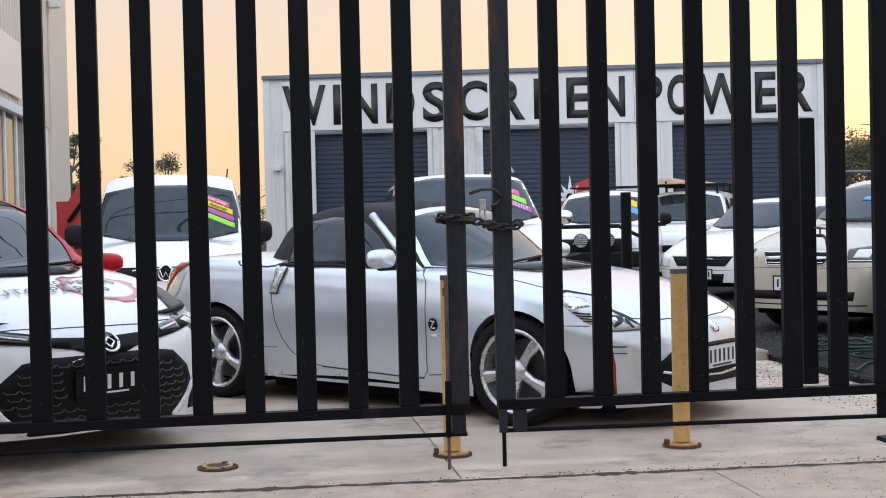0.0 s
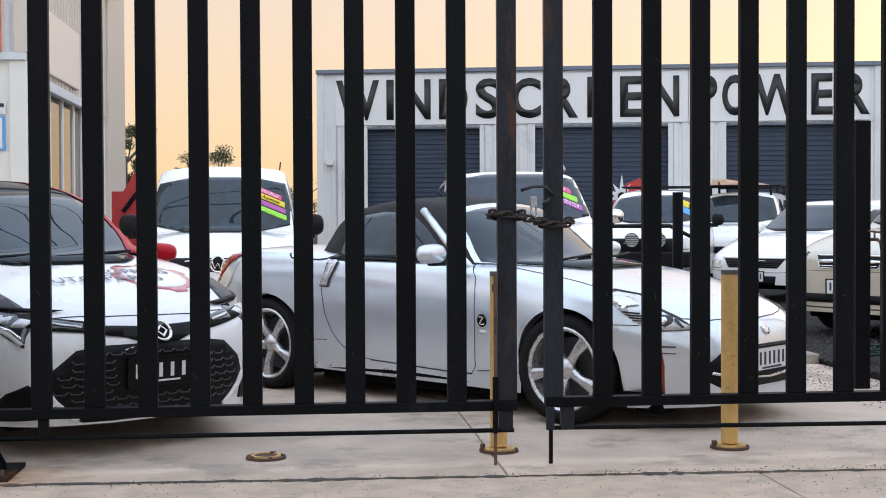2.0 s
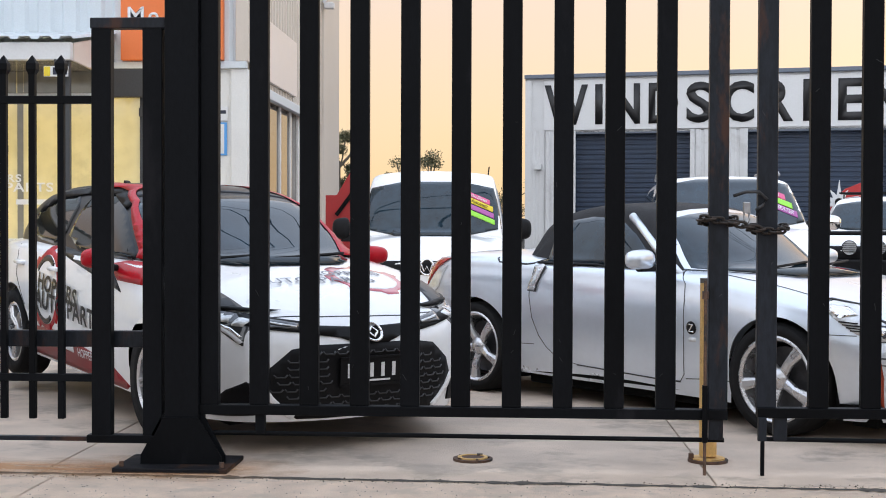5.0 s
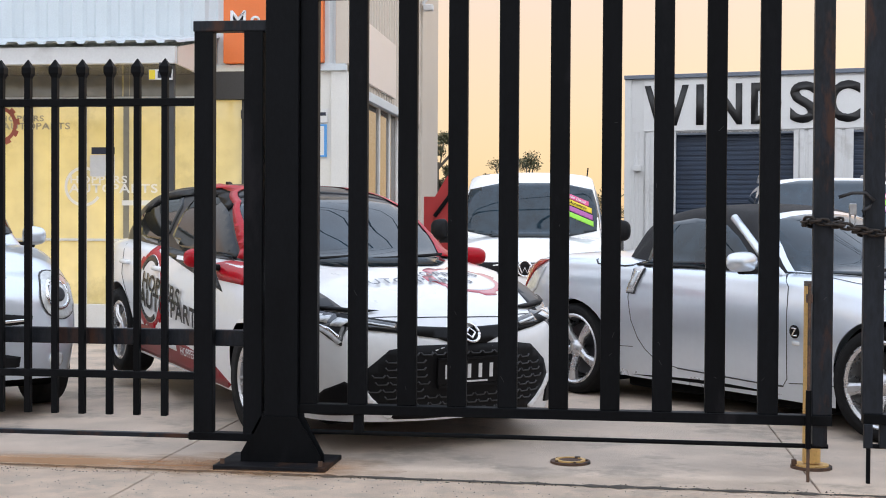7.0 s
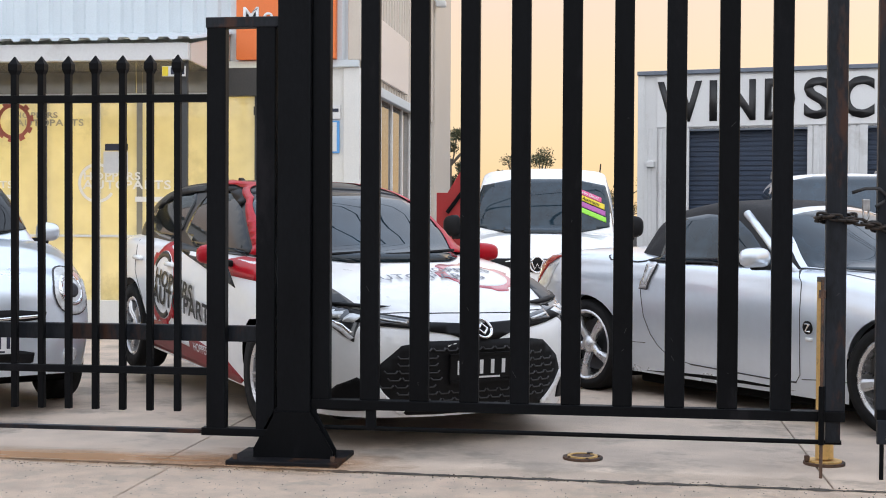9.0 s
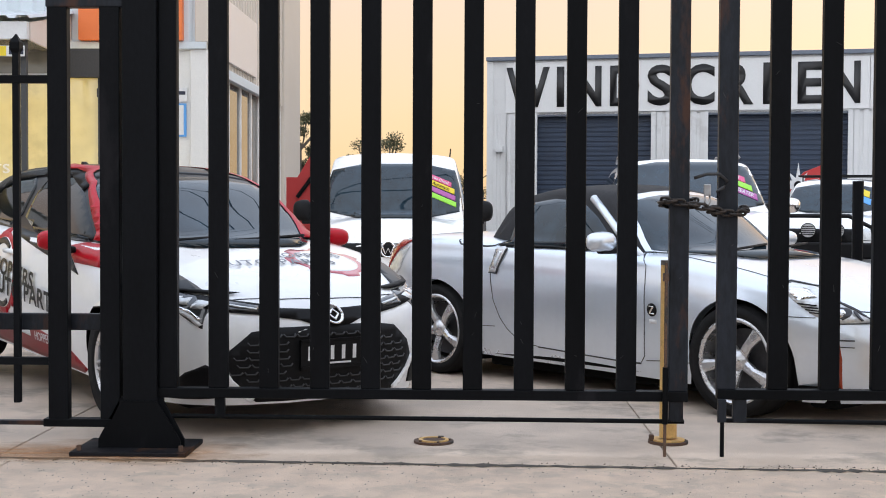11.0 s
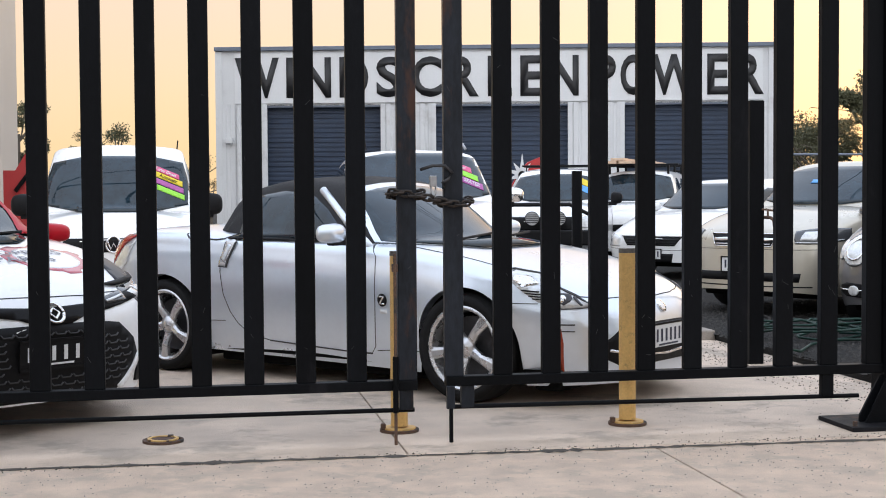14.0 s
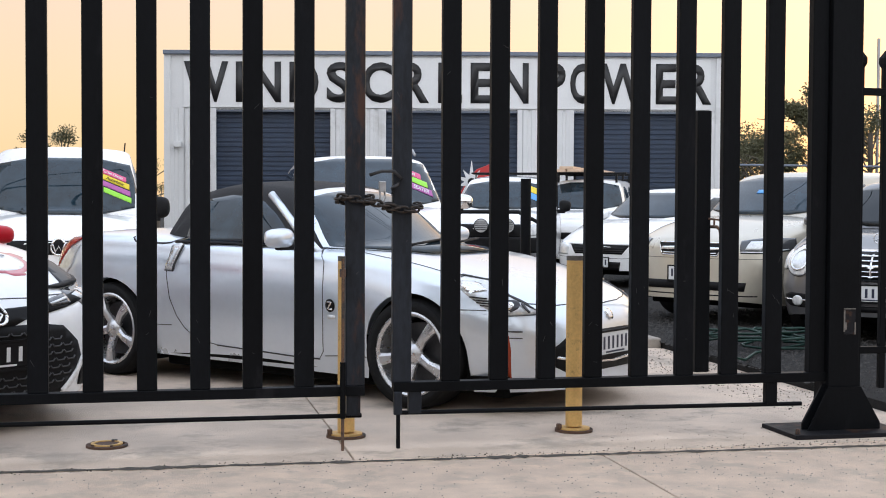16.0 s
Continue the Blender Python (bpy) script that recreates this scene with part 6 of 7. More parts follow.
def windows(s, car, zb, zr, hb, hr, x_cowl, x_head, x_rear, glass=None, pillar=-0.1):
    g = glass or CARGLASS
    screen = s.panel("windscreen", [(-hb * 0.90, zb), (-(hb + hr) * 0.47, (zb + zr) / 2), (-hr * 0.93, zr - 0.03), (hr * 0.93, zr - 0.03), ((hb + hr) * 0.47, (zb + zr) / 2), (hb * 0.90, zb)], "front", g, car, 0.006, round_off=1)
    for sd in ("right", "left"):
        s.panel("side_window", [(pillar + 0.04, zb + 0.02), (pillar + 0.04, zr - 0.10), (x_head - 0.08, zr - 0.10), (x_cowl - 0.32, zb + 0.06), (x_cowl - 0.30, zb + 0.02)], sd, g, car, 0.006, round_off=1)
        s.panel("side_window", [(pillar - 0.04, zb + 0.02), (pillar - 0.04, zr - 0.10), (x_rear + 0.05, zr - 0.12), (x_rear - 0.2, zb + 0.05)], sd, g, car, 0.006, round_off=1)
        s.line("door_gap", [(pillar, zb), (pillar, 0.3)], sd, 0.0045, SEAM, car)
        s.line("door_gap", [(x_cowl - 0.35, zb - 0.05), (x_cowl - 0.33, 0.5), (x_cowl - 0.42, 0.3)], sd, 0.0045, SEAM, car)
    return screen


def stickers(s, car, rows, side="front"):
    """Slanted price stickers stuck on a windscreen: centre, half length, half height, colour."""
    for u, v, l, h, m, text in rows:
        sl = -0.42
        st = s.panel("price_sticker", [(u - l, v - h - l * sl), (u + l, v - h + l * sl), (u + l, v + h + l * sl), (u - l, v + h - l * sl)], side, m, car, 0.010, "slanted bright price sticker on the glass")
        if st and text:
            s.word("sticker_word", text, side, (u, v - h * 0.55), h * 1.1, PLATEW if m is MAGENTAST or m is PINKST else BLACKPL, st, turn=-22.8, lift=0.014, bold=0.01)


def mirrors(car, x, y, z, m, size=(0.10, 0.20, 0.13)):
    for k in (-1, 1):
        mirror_shell(car, (x, k * y, z), m, size)


def lamp_pair(s, car, outline, m=None, name="headlight", lift=0.006, side="front", round_off=1):
    for o in (outline, sym(outline)):
        s.panel(name, o, side, m or CLEARLAMP, car, lift, round_off=round_off)


def van():
    s = plain_shape(2.20, -2.15, 0.895, 0.98, 1.12, 1.42, 0.72, -1.9, -2.12, 1.87, 1.15, 0.84, 0.68, 1.34, 0.315, bow=0.14, blunt=0.5)
    car, _, _ = start_car("delivery_van", "white compact van with price stickers on the windscreen", pose(-0.99, 15.85, 0, 0, 0, -89), s, WHITECAR, WHITECAR, "cars for sale")
    windows(s, car, 1.10, 1.74, 0.88, 0.72, 1.42, 0.72, -1.9, TINTGLASS, pillar=-0.2)
    lamp_pair(s, car, [(0.50, 0.78), (0.80, 0.95), (0.86, 0.90), (0.80, 0.72), (0.56, 0.70)])
    s.panel("grille", [(-0.50, 0.70), (-0.50, 0.84), (0.50, 0.84), (0.50, 0.70)], "front", BLACKPL, car, 0.006)
    s.panel("lower_intake", [(-0.60, 0.30), (-0.64, 0.46), (0.64, 0.46), (0.60, 0.30)], "front", BLACKPL, car, 0.006)
    s.panel("emblem_disc", [(0.075 * math.cos(t), 0.775 + 0.075 * math.sin(t)) for t in np.linspace(0, 6.283, 25)[:-1]], "front", BLACKPL, car, 0.014)
    s.line("emblem_ring", [(0.075 * math.cos(t), 0.775 + 0.075 * math.sin(t)) for t in np.linspace(0, 6.283, 25)], "front", 0.016, CHROME, car, 0.020)
    s.line("emblem_stroke", [(-0.06, 0.81), (-0.03, 0.73), (0, 0.79), (0.03, 0.73), (0.06, 0.81)], "front", 0.014, CHROME, car, 0.020)
    stickers(s, car, [(0.50, 1.53, 0.15, 0.028, PINKST, "Turbo Diesel"), (0.53, 1.455, 0.155, 0.030, YELLOWST, "Automatic"), (0.54, 1.38, 0.155, 0.028, MAGENTAST, ""), (0.56, 1.305, 0.145, 0.028, GREENST, "")])
    mirrors(car, 1.18, 1.02, 1.18, BLACKPL, (0.12, 0.20, 0.24))
    for y in (-0.4, 0.1):
        part("wiper", sweep([(1.47, y - 0.05, 1.09), (1.46, y + 0.25, 1.105), (1.40, y + 0.5, 1.11)], 0.010, 6), BLACKPL, car)
    part("aerial", tube((0.70, 0.62, 1.70), (0.60, 0.64, 1.90), 0.008, 6), BLACKPL, car)
    wells(car, s, (1.34, -1.34), 0.355, 0.315, 0.82)
    wheel_set(car, (1.34, -1.34), 0.78, 0.315, 0.20, 0.20, 6)


def big_suv():
    s = plain_shape(2.30, -2.3, 0.93, 1.04, 1.22, 1.28, 0.45, -1.9, -2.25, 1.80, 1.22, 0.86, 0.66, 1.40, 0.38, 0.30, blunt=0.3)
    car, _, _ = start_car("large_four_wheel_drive", "white seven-seat four wheel drive with bright stickers", pose(2.33, 15.3, 0, 0, 0, -92), s, WHITECAR, WHITECAR, "cars for sale")
    windows(s, car, 1.20, 1.765, 0.92, 0.72, 1.28, 0.45, -1.9, TINTGLASS)
    s.panel("roof_skin", [(-1.7, -0.56), (-1.7, 0.56), (0.5, 0.58), (0.5, -0.58)], "top", WHITECAR, car, 0.004)
    lamp_pair(s, car, [(0.46, 0.80), (0.78, 0.97), (0.90, 0.95), (0.86, 0.80), (0.60, 0.74)])
    s.panel("grille", [(-0.42, 0.70), (-0.44, 0.93), (0.44, 0.93), (0.42, 0.70)], "front", CHROME, car, 0.006)
    for z in (0.75, 0.81, 0.87):
        s.line("grille_bar", [(-0.40, z), (0.40, z)], "front", 0.03, BLACKPL, car, 0.012)
    stickers(s, car, [(0.47, 1.58, 0.13, 0.033, PINKST, "Diesel"), (0.52, 1.49, 0.14, 0.033, GREENST, ""), (0.55, 1.40, 0.15, 0.035, MAGENTAST, "7 SEATER")])
    mirrors(car, 0.98, 1.06, 1.26, CHROME, (0.12, 0.22, 0.17))
    for k in (-1, 1):
        part("roof_rail", sweep([(0.3, k * 0.62, 1.80), (0.1, k * 0.62, 1.86), (-1.5, k * 0.62, 1.86), (-1.7, k * 0.62, 1.80)], 0.018, 6), STEEL, car, smooth=True)
    part("aerial", tube((0.5, -0.55, 1.78), (0.42, -0.57, 1.98), 0.006, 6), BLACKPL, car)
    wells(car, s, (1.40, -1.40), 0.42, 0.38, 0.86)
    wheel_set(car, (1.40, -1.40), 0.81, 0.38, 0.23, 0.25, 6)


def white_sedan():
    s = plain_shape(2.42, -2.45, 0.93, 0.74, 0.98, 1.30, 0.45, -0.95, -1.65, 1.46, 1.02, 0.80, 0.60, 1.42, 0.33)
    car, _, _ = start_car("sedan", "white four-door sedan with a black mesh grille", pose(8.12, 19.34, 0.055, 0, 0, -143), s, WHITECAR, WHITECAR, "cars for sale")
    windows(s, car, 0.985, 1.40, 0.82, 0.62, 1.30, 0.45, -0.95, TINTGLASS)
    lamp_pair(s, car, [(0.54, 0.58), (0.66, 0.63), (0.84, 0.64), (0.81, 0.47), (0.54, 0.46)], round_off=0)
    s.panel("grille", [(-0.40, 0.48), (-0.50, 0.605), (0.50, 0.605), (0.40, 0.48)], "front", BLACKPL, car, 0.006, "black mesh grille")
    for z in (0.505, 0.535, 0.565):
        s.line("grille_bar", [(-0.42, z), (0.42, z)], "front", 0.006, MESHGREY, car, 0.012)
    s.line("bumper_gap", [(-0.80, 0.44), (-0.4, 0.42), (0.4, 0.42), (0.80, 0.44)], "front", 0.006, SEAM, car)
    s.line("grille_trim", [(-0.52, 0.615), (0.52, 0.615)], "front", 0.016, WHITECAR, car, 0.014)
    s.panel("lower_intake", [(-0.36, 0.25), (-0.38, 0.37), (0.38, 0.37), (0.36, 0.25)], "front", BLACKPL, car, 0.006)
    number_plate(car, 2.435, 0, 0.36, True)
    mirrors(car, 0.80, 1.0, 1.02, WHITECAR)
    wells(car, s, (1.42, -1.42), 0.37, 0.33, 0.86)
    wheel_set(car, (1.42, -1.42), 0.80, 0.33, 0.22, 0.22, 5)


def wagon():
    s = plain_shape(2.30, -2.45, 0.89, 0.91, 1.08, 1.10, 0.35, -1.75, -2.3, 1.57, 1.10, 0.79, 0.60, 1.335, 0.335, 0.22)
    car, _, _ = start_car("station_wagon", "champagne station wagon with a small chrome-barred grille", pose(7.12, 13.40, 0.055, 0, 0, -148), s, CHAMPAGNE, CHAMPAGNE, "cars for sale")
    windows(s, car, 1.08, 1.51, 0.81, 0.62, 1.10, 0.35, -1.75, TINTGLASS)
    lamp_pair(s, car, [(0.53, 0.83), (0.69, 0.86), (0.84, 0.86), (0.86, 0.74), (0.76, 0.71), (0.56, 0.71)], m=DARKLAMP, round_off=0)
    for k in (-1, 1):
        s.panel("lamp_reflector", [(k * 0.60, 0.745), (k * 0.72, 0.74), (k * 0.73, 0.825), (k * 0.62, 0.82)], "front", CLEARLAMP, car, 0.012)
        s.line("lamp_rib", [(k * 0.56, 0.722), (k * 0.76, 0.722), (k * 0.84, 0.75)], "front", 0.010, ALLOY, car, 0.013)
    s.panel("grille", [(-0.32, 0.685), (-0.38, 0.80), (0.38, 0.80), (0.32, 0.685)], "front", BLACKPL, car, 0.006)
    s.line("grille_bar", [(-0.34, 0.745), (-0.06, 0.75), (0.06, 0.75), (0.34, 0.745)], "front", 0.030, CHROME, car, 0.014)
    s.line("grille_bar", [(-0.31, 0.705), (0.31, 0.705)], "front", 0.010, CHROME, car, 0.014)
    s.line("grille_trim", [(-0.325, 0.683), (-0.385, 0.803), (0.385, 0.803), (0.325, 0.683), (-0.325, 0.683)], "front", 0.012, CHROME, car, 0.010)
    s.line("bumper_gap", [(-0.84, 0.66), (-0.5, 0.655), (0.5, 0.655), (0.84, 0.66)], "front", 0.0045, SEAM, car)
    s.panel("lower_intake", [(-0.60, 0.345), (-0.62, 0.43), (0.62, 0.43), (0.60, 0.345)], "front", BLACKPL, car, 0.006)
    s.line("chin_line", [(-0.70, 0.30), (0, 0.295), (0.70, 0.30)], "front", 0.012, BLACKPL, car)
    number_plate(car, 2.315, -0.05, 0.50, True)
    s.panel("rego_label", [(-0.16, 1.30), (-0.06, 1.30), (-0.06, 1.34), (-0.16, 1.34)], "front", BLUEST, car, 0.010)
    mirrors(car, 0.80, 0.99, 1.06, BLACKPL)
    for y in (-0.45, 0.05):
        part("wiper", sweep([(1.14, y - 0.05, 1.015), (1.12, y + 0.2, 1.03), (1.04, y + 0.45, 1.045)], 0.010, 6), BLACKPL, car)
    wells(car, s, (1.335, -1.335), 0.375, 0.335, 0.82)
    wheel_set(car, (1.335, -1.335), 0.775, 0.335, 0.215, 0.215, 5)


def luxury_sedan():
    s = plain_shape(2.32, -2.5, 0.91, 0.80, 0.98, 1.05, 0.30, -1.05, -1.7, 1.46, 1.0, 0.79, 0.58, 1.43, 0.33, 0.2)
    car, _, _ = start_car("luxury_sedan", "dark grey sedan with round headlamps and a chrome grille", pose(7.57, 11.73, 0.055, 0, 0, -135), s, GREYCAR, GREYCAR, "cars for sale")
    windows(s, car, 0.985, 1.40, 0.80, 0.60, 1.05, 0.30, -1.05)
    for k in (-1, 1):
        o = [(k * 0.645 + 0.125 * math.cos(t), 0.695 + 0.135 * math.sin(t)) for t in np.linspace(0, 6.283, 25)[:-1]]
        lamp = s.panel("headlight", o, "front", CLEARLAMP, car, 0.010, "round clear headlamp")
        s.line("lamp_ring", [(k * 0.645 + 0.080 * math.cos(t), 0.695 + 0.085 * math.sin(t)) for t in np.linspace(0, 6.283, 25)], "front", 0.018, CHROME, car, 0.018)
        s.line("lamp_edge", [(k * 0.645 + 0.128 * math.cos(t), 0.695 + 0.138 * math.sin(t)) for t in np.linspace(0, 6.283, 25)], "front", 0.012, SEAM, car, 0.008)
        o = [(k * 0.80 + 0.06 * math.cos(t), 0.69 + 0.085 * math.sin(t)) for t in np.linspace(0, 6.283, 21)[:-1]]
        s.panel("headlight", o, "front", CLEARLAMP, car, 0.010)
        s.panel("fog_surround", [(k * 0.48, 0.28), (k * 0.50, 0.40), (k * 0.78, 0.42), (k * 0.80, 0.30)], "front", BLACKPL, car, 0.006, round_off=1)
        s.panel("fog_lamp", [(k * 0.64 + 0.05 * math.cos(t), 0.345 + 0.045 * math.sin(t)) for t in np.linspace(0, 6.283, 21)[:-1]], "front", CLEARLAMP, car, 0.014)
        s.line("fog_bar", [(k * 0.49, 0.345), (k * 0.79, 0.355)], "front", 0.014, CHROME, car, 0.012)
    s.panel("grille_surround", [(-0.28, 0.53), (-0.40, 0.79), (0.40, 0.79), (0.28, 0.53)], "front", CHROME, car, 0.012, "chrome grille surround", round_off=1)
    s.panel("grille", [(-0.25, 0.55), (-0.36, 0.77), (0.36, 0.77), (0.25, 0.55)], "front", BLACKPL, car, 0.016, round_off=1)
    for z in (0.58, 0.62, 0.66, 0.70, 0.74):
        s.line("grille_bar", [(-0.24 - (z - 0.55) * 0.5, z), (0, z - 0.008), (0.24 + (z - 0.55) * 0.5, z)], "front", 0.014, CHROME, car, 0.022)
    s.line("grille_bar", [(0, 0.55), (0, 0.745)], "front", 0.014, CHROME, car, 0.022)
    ring = [(2.06, 0.045 * math.cos(t), 0.895 + 0.045 * math.sin(t)) for t in np.linspace(0, 6.283, 21)]
    orn = part("bonnet_emblem", sweep(ring, 0.005, 6), CHROME, car, smooth=True)
    for a in (90, 210, 330):
        part("emblem_arm", tube((2.06, 0, 0.895), (2.06, 0.044 * math.cos(radians(a)), 0.895 + 0.044 * math.sin(radians(a))), 0.004, 6), CHROME, orn)
    part("emblem_foot", tube((2.06, 0, 0.80), (2.06, 0, 0.855), 0.008, 8), CHROME, orn)
    number_plate(car, 2.345, 0, 0.43, True)
    s.panel("lower_intake", [(-0.42, 0.22), (-0.42, 0.32), (0.42, 0.32), (0.42, 0.22)], "front", BLACKPL, car, 0.006)
    mirrors(car, 0.68, 0.99, 1.02, GREYCAR)
    wells(car, s, (1.43, -1.43), 0.37, 0.33, 0.84)
    wheel_set(car, (1.43, -1.43), 0.79, 0.33, 0.22, 0.22, 5)


def far_sedan():
    s = plain_shape(2.3, -2.4, 0.90, 0.80, 0.98, 1.10, 0.3, -0.95, -1.6, 1.46, 1.0, 0.80, 0.60, 1.4, 0.32)
    car, _, _ = start_car("beige_sedan", "beige metallic sedan standing behind the grey car", pose(10.9, 14.2, 0.055, 0, 0, -146), s, BEIGECAR, BEIGECAR, "cars for sale")
    windows(s, car, 0.985, 1.40, 0.82, 0.62, 1.10, 0.3, -0.95)
    lamp_pair(s, car, [(0.50, 0.58), (0.62, 0.70), (0.80, 0.74), (0.88, 0.68), (0.80, 0.56)])
    s.panel("grille", [(-0.34, 0.56), (-0.38, 0.68), (0.38, 0.68), (0.34, 0.56)], "front", BLACKPL, car, 0.006)
    mirrors(car, 0.78, 0.98, 1.02, BEIGECAR)
    wells(car, s, (1.4, -1.4), 0.36, 0.32, 0.84)
    wheel_set(car, (1.4, -1.4), 0.79, 0.32, 0.21, 0.21, 5)


def small_hatch():
    s = plain_shape(1.92, -1.92, 0.84, 0.92, 1.10, 1.0, 0.35, -1.3, -1.85, 1.58, 1.10, 0.76, 0.58, 1.225, 0.30, 0.22)
    car, _, _ = start_car("small_hatchback", "small silver hatchback with round headlamps by the shop", pose(-5.27, 8.80, 0.0, 0, 0, -44), s, SILVER, SILVER, "cars for sale")
    windows(s, car, 1.10, 1.52, 0.78, 0.60, 1.0, 0.35, -1.3)
    for sd, k in (("right", -1), ("left", 1)):
        s.panel("headlight", [(k * 0.60 + 0.135 * math.cos(t) * 1.05, 0.76 + 0.145 * math.sin(t)) for t in np.linspace(0, 6.283, 25)[:-1]], "front", CLEARLAMP, car, 0.010, "rounded clear headlamp")
        s.line("lamp_ring", [(k * 0.585 + 0.085 * math.cos(t), 0.765 + 0.085 * math.sin(t)) for t in np.linspace(0, 6.283, 25)], "front", 0.022, CHROME, car, 0.016)
        s.panel("lamp_bulb", [(k * 0.585 + 0.045 * math.cos(t), 0.765 + 0.045 * math.sin(t)) for t in np.linspace(0, 6.283, 19)[:-1]], "front", DARKALLOY, car, 0.016)
        s.line("lamp_edge", [(k * 0.60 + 0.145 * math.cos(t), 0.76 + 0.148 * math.sin(t)) for t in np.linspace(0, 6.283, 29)], "front", 0.008, SEAM, car, 0.009)
        s.panel("fog_lamp", [(k * 0.56 + 0.05 * math.cos(t), 0.36 + 0.05 * math.sin(t)) for t in np.linspace(0, 6.283, 21)[:-1]], "front", CLEARLAMP, car, 0.012)
    s.panel("grille", [(-0.38, 0.58), (-0.40, 0.66), (0.40, 0.66), (0.38, 0.58)], "front", BLACKPL, car, 0.006, round_off=1)
    s.line("grille_bar", [(-0.38, 0.62), (0, 0.60), (0.38, 0.62)], "front", 0.018, CHROME, car, 0.014)
    s.panel("lower_intake", [(-0.30, 0.30), (-0.32, 0.42), (0.32, 0.42), (0.30, 0.30)], "front", BLACKPL, car, 0.006, round_off=1)
    number_plate(car, 1.945, 0, 0.46, True)
    mirrors(car, 0.55, 0.93, 1.13, SILVER, (0.09, 0.17, 0.14))
    wells(car, s, (1.225, -1.225), 0.34, 0.30, 0.75)
    wheel_set(car, (1.225, -1.225), 0.715, 0.30, 0.19, 0.18, 6)


def dark_ute():
    s = plain_shape(2.45, -2.5, 0.90, 1.02, 1.16, 1.18, 0.45, -0.75, -0.95, 1.74, 1.12, 0.82, 0.62, 1.5, 0.37, 0.34, blunt=0.3)
    car, _, _ = start_car("utility_truck", "white utility with a black bull bar and driving lights", pose(6.1, 22.4, 0, 0, 0, -112), s, WHITECAR, WHITECAR, "cars for sale")
    windows(s, car, 1.16, 1.66, 0.83, 0.64, 1.18, 0.45, -0.75, TINTGLASS)
    s.panel("grille", [(-0.50, 0.70), (-0.50, 0.92), (0.50, 0.92), (0.50, 0.70)], "front", BLACKPL, car, 0.006)
    lamp_pair(s, car, [(0.54, 0.74), (0.60, 0.94), (0.86, 0.92), (0.84, 0.76)])
    bar = part("bull_bar", sweep([(2.45, -0.86, 0.55), (2.6, -0.78, 0.95), (2.62, -0.45, 1.12), (2.62, 0.45, 1.12), (2.6, 0.78, 0.95), (2.45, 0.86, 0.55)], 0.032, 8), BLACKPL, car, "black steel bull bar", smooth=True)
    part("bar_bumper", box(2.46, 2.62, -0.88, 0.88, 0.48, 0.72, 0.03), BLACKPL, bar)
    for y in (-0.14, 0.28):
        lamp = part("driving_light", lathe([(0.10, -0.05), (0.115, 0.04), (0.105, 0.045)], 24), BLACKPL, car)
        lamp.matrix_basis = pose(2.60, y, 0.90, 0, 0, -90)
        face = part("lamp_face", lathe([(0.0001, 0.035), (0.104, 0.03)], 24), CLEARLAMP, lamp)
        bm = bmesh.new()
        for z in (-0.06, -0.03, 0, 0.03, 0.06):
            w_ = math.sqrt(0.1 ** 2 - z * z)
            box(-w_, w_, 0.038, 0.046, z - 0.006, z + 0.006, into=bm)
        part("lamp_guard", bm, BLACKPL, lamp)
    stickers(s, car, [(0.45, 1.50, 0.12, 0.05, YELLOWST, ""), (0.48, 1.38, 0.12, 0.05, BLUEST, "")])
    mirrors(car, 0.92, 1.05, 1.22, BLACKPL, (0.10, 0.2, 0.2))
    part("tray_rack", sweep([(-1.0, -0.75, 1.1), (-1.0, -0.75, 1.80), (-1.0, 0.75, 1.80), (-1.0, 0.75, 1.1)], 0.025, 6), BLACKPL, car)
    part("roof_bar", box(-0.5, 0.2, -0.66, 0.66, 1.77, 1.80, 0.01), BLACKPL, car)
    wells(car, s, (1.5, -1.5), 0.41, 0.37, 0.84)
    wheel_set(car, (1.5, -1.5), 0.79, 0.37, 0.22, 0.24, 6)


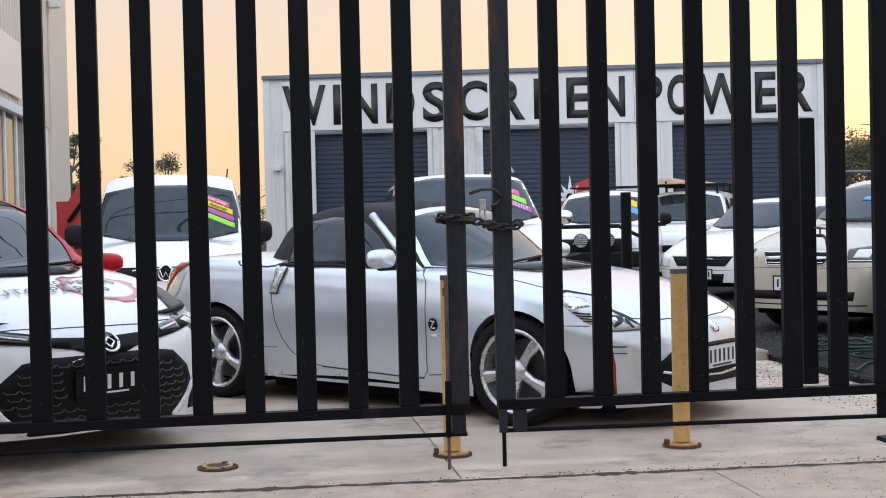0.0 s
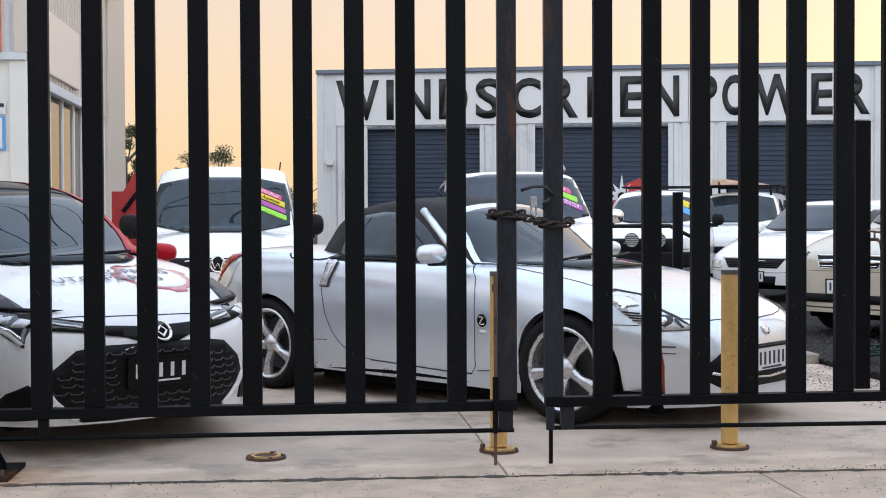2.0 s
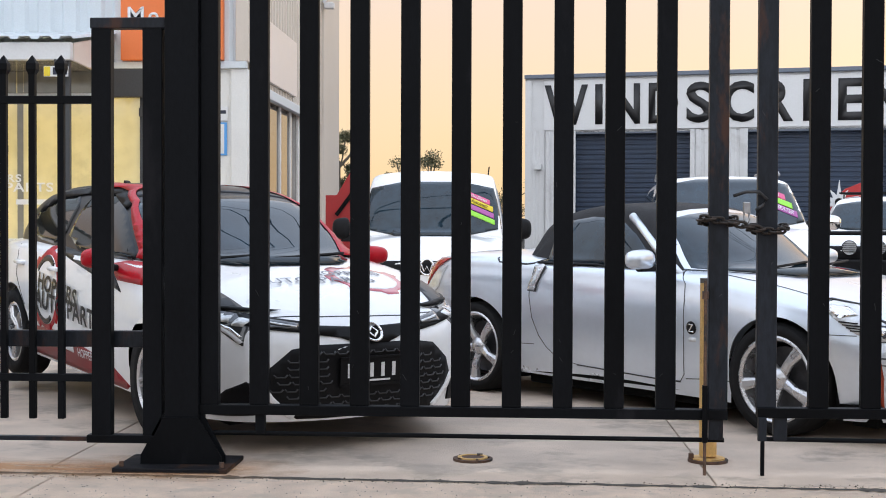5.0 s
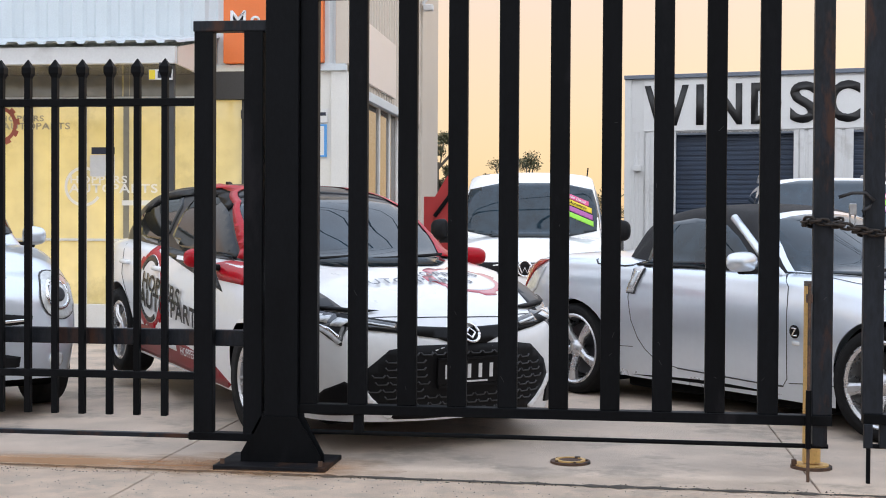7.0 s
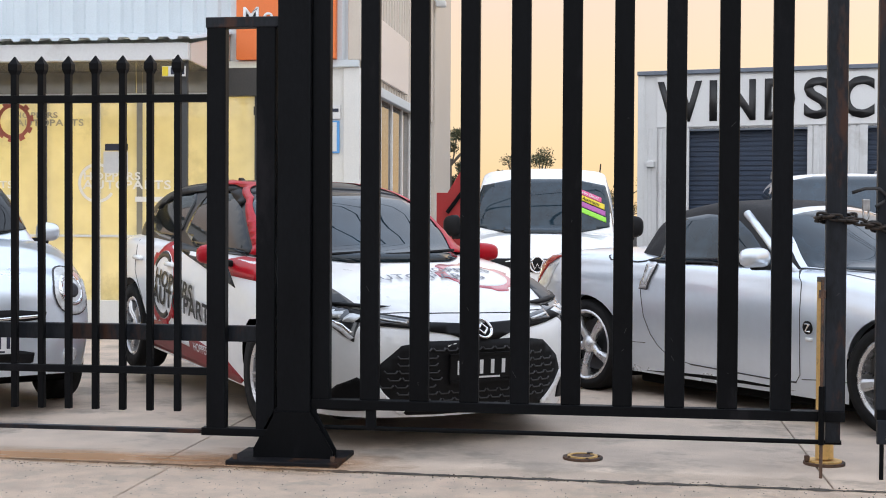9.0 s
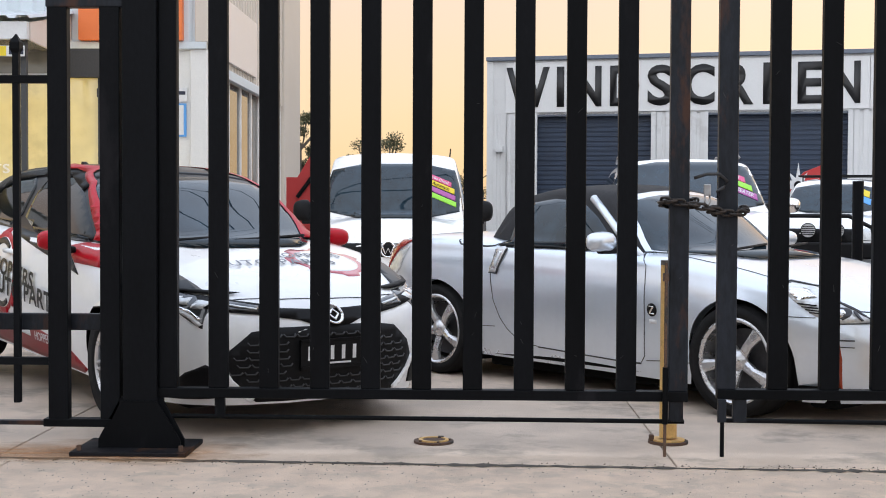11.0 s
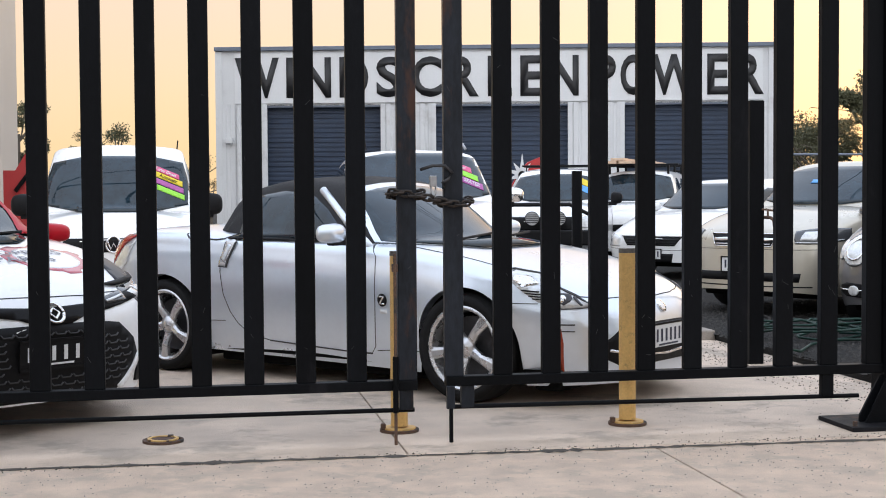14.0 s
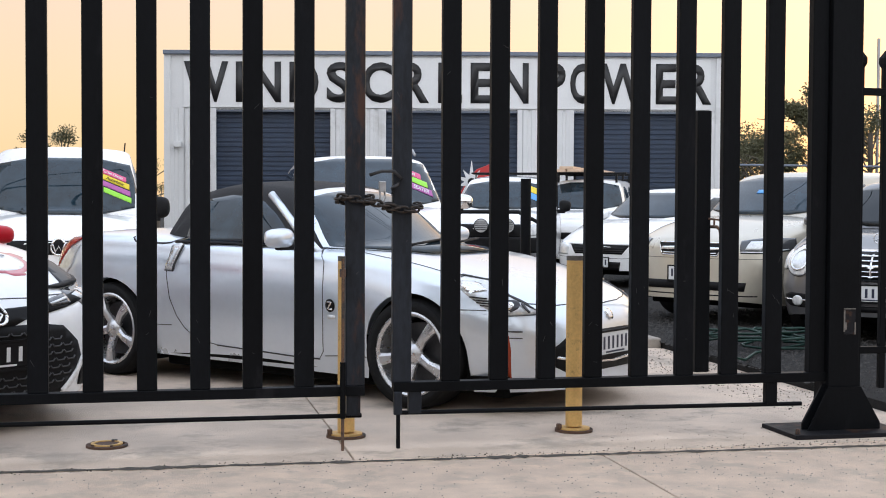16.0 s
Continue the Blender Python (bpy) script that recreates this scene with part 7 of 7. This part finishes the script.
def far_white(name, label, m, roof=1.46, rack=False, sticker=True, lift=0.0):
    s = plain_shape(2.1, -2.1, 0.88, 0.86 + lift, 1.02 + lift, 1.0, 0.35, -1.5, -2.0, roof, 1.05 + lift, 0.79, 0.60, 1.3, 0.31)
    car, _, _ = start_car(name, label, m, s, WHITECAR, WHITECAR, "cars for sale")
    windows(s, car, 1.03 + lift, roof - 0.06, 0.81, 0.62, 1.0, 0.35, -1.5, TINTGLASS)
    lamp_pair(s, car, [(0.50, 0.62), (0.60, 0.76), (0.82, 0.78), (0.84, 0.66)])
    s.panel("grille", [(-0.36, 0.60), (-0.38, 0.72), (0.38, 0.72), (0.36, 0.60)], "front", BLACKPL, car, 0.006)
    if sticker:
        stickers(s, car, [(0.46, 1.33, 0.12, 0.04, YELLOWST, ""), (0.50, 1.24, 0.12, 0.04, GREENST, "")])
    if rack:
        for x in (-1.3, -0.4, 0.45):
            bar = part("roof_rack_bar", box(x - 0.03, x + 0.03, -0.74, 0.74, roof + 0.07, roof + 0.105, 0.01), BLACKPL, car)
            for y in (-0.55, 0.55):
                part("rack_foot", box(x - 0.02, x + 0.02, y - 0.02, y + 0.02, roof - 0.09, roof + 0.07), BLACKPL, bar)
        for y, z in ((-0.5, 0.107), (-0.2, 0.107), (0.12, 0.107), (-0.35, 0.160)):
            part("rack_board", box(-1.75, 0.75, y - 0.13, y + 0.13, roof + z, roof + z + 0.05, 0.006), TIMBER, car, "pale timber board tied on the rack")
        part("cab_bar", sweep([(-1.75, -0.6, 1.0), (-1.72, -0.6, roof), (-1.72, 0.6, roof), (-1.75, 0.6, 1.0)], 0.028, 6), BLACKPL, car, smooth=True)
    mirrors(car, 0.74, 0.97, 1.05 + lift, WHITECAR)
    wells(car, s, (1.3, -1.3), 0.35, 0.31, 0.8)
    wheel_set(car, (1.3, -1.3), 0.76, 0.31, 0.2, 0.2, 5)


van()
big_suv()
white_sedan()
wagon()
luxury_sedan()
far_sedan()
small_hatch()
dark_ute()
TIMBER = mat("pale_timber_board", (0.66, 0.47, 0.33), 0.7, vary=0.15, scale=6, stretch=(0.2, 4, 4))
far_white("white_hatchback", "white hatchback with yellow and green stickers", pose(7.2, 28.0, 0, 0, 0, -104))
far_white("white_van_wagon", "white wagon with pale boards on its roof rack", pose(8.15, 24.0, 0.03, 0, 0, -118), 1.72, True, False, 0.10)
far_white("white_wagon", "white wagon parked at the back of the row", pose(12.6, 22.0, 0.05, 0, 0, -142), 1.62, False, False)
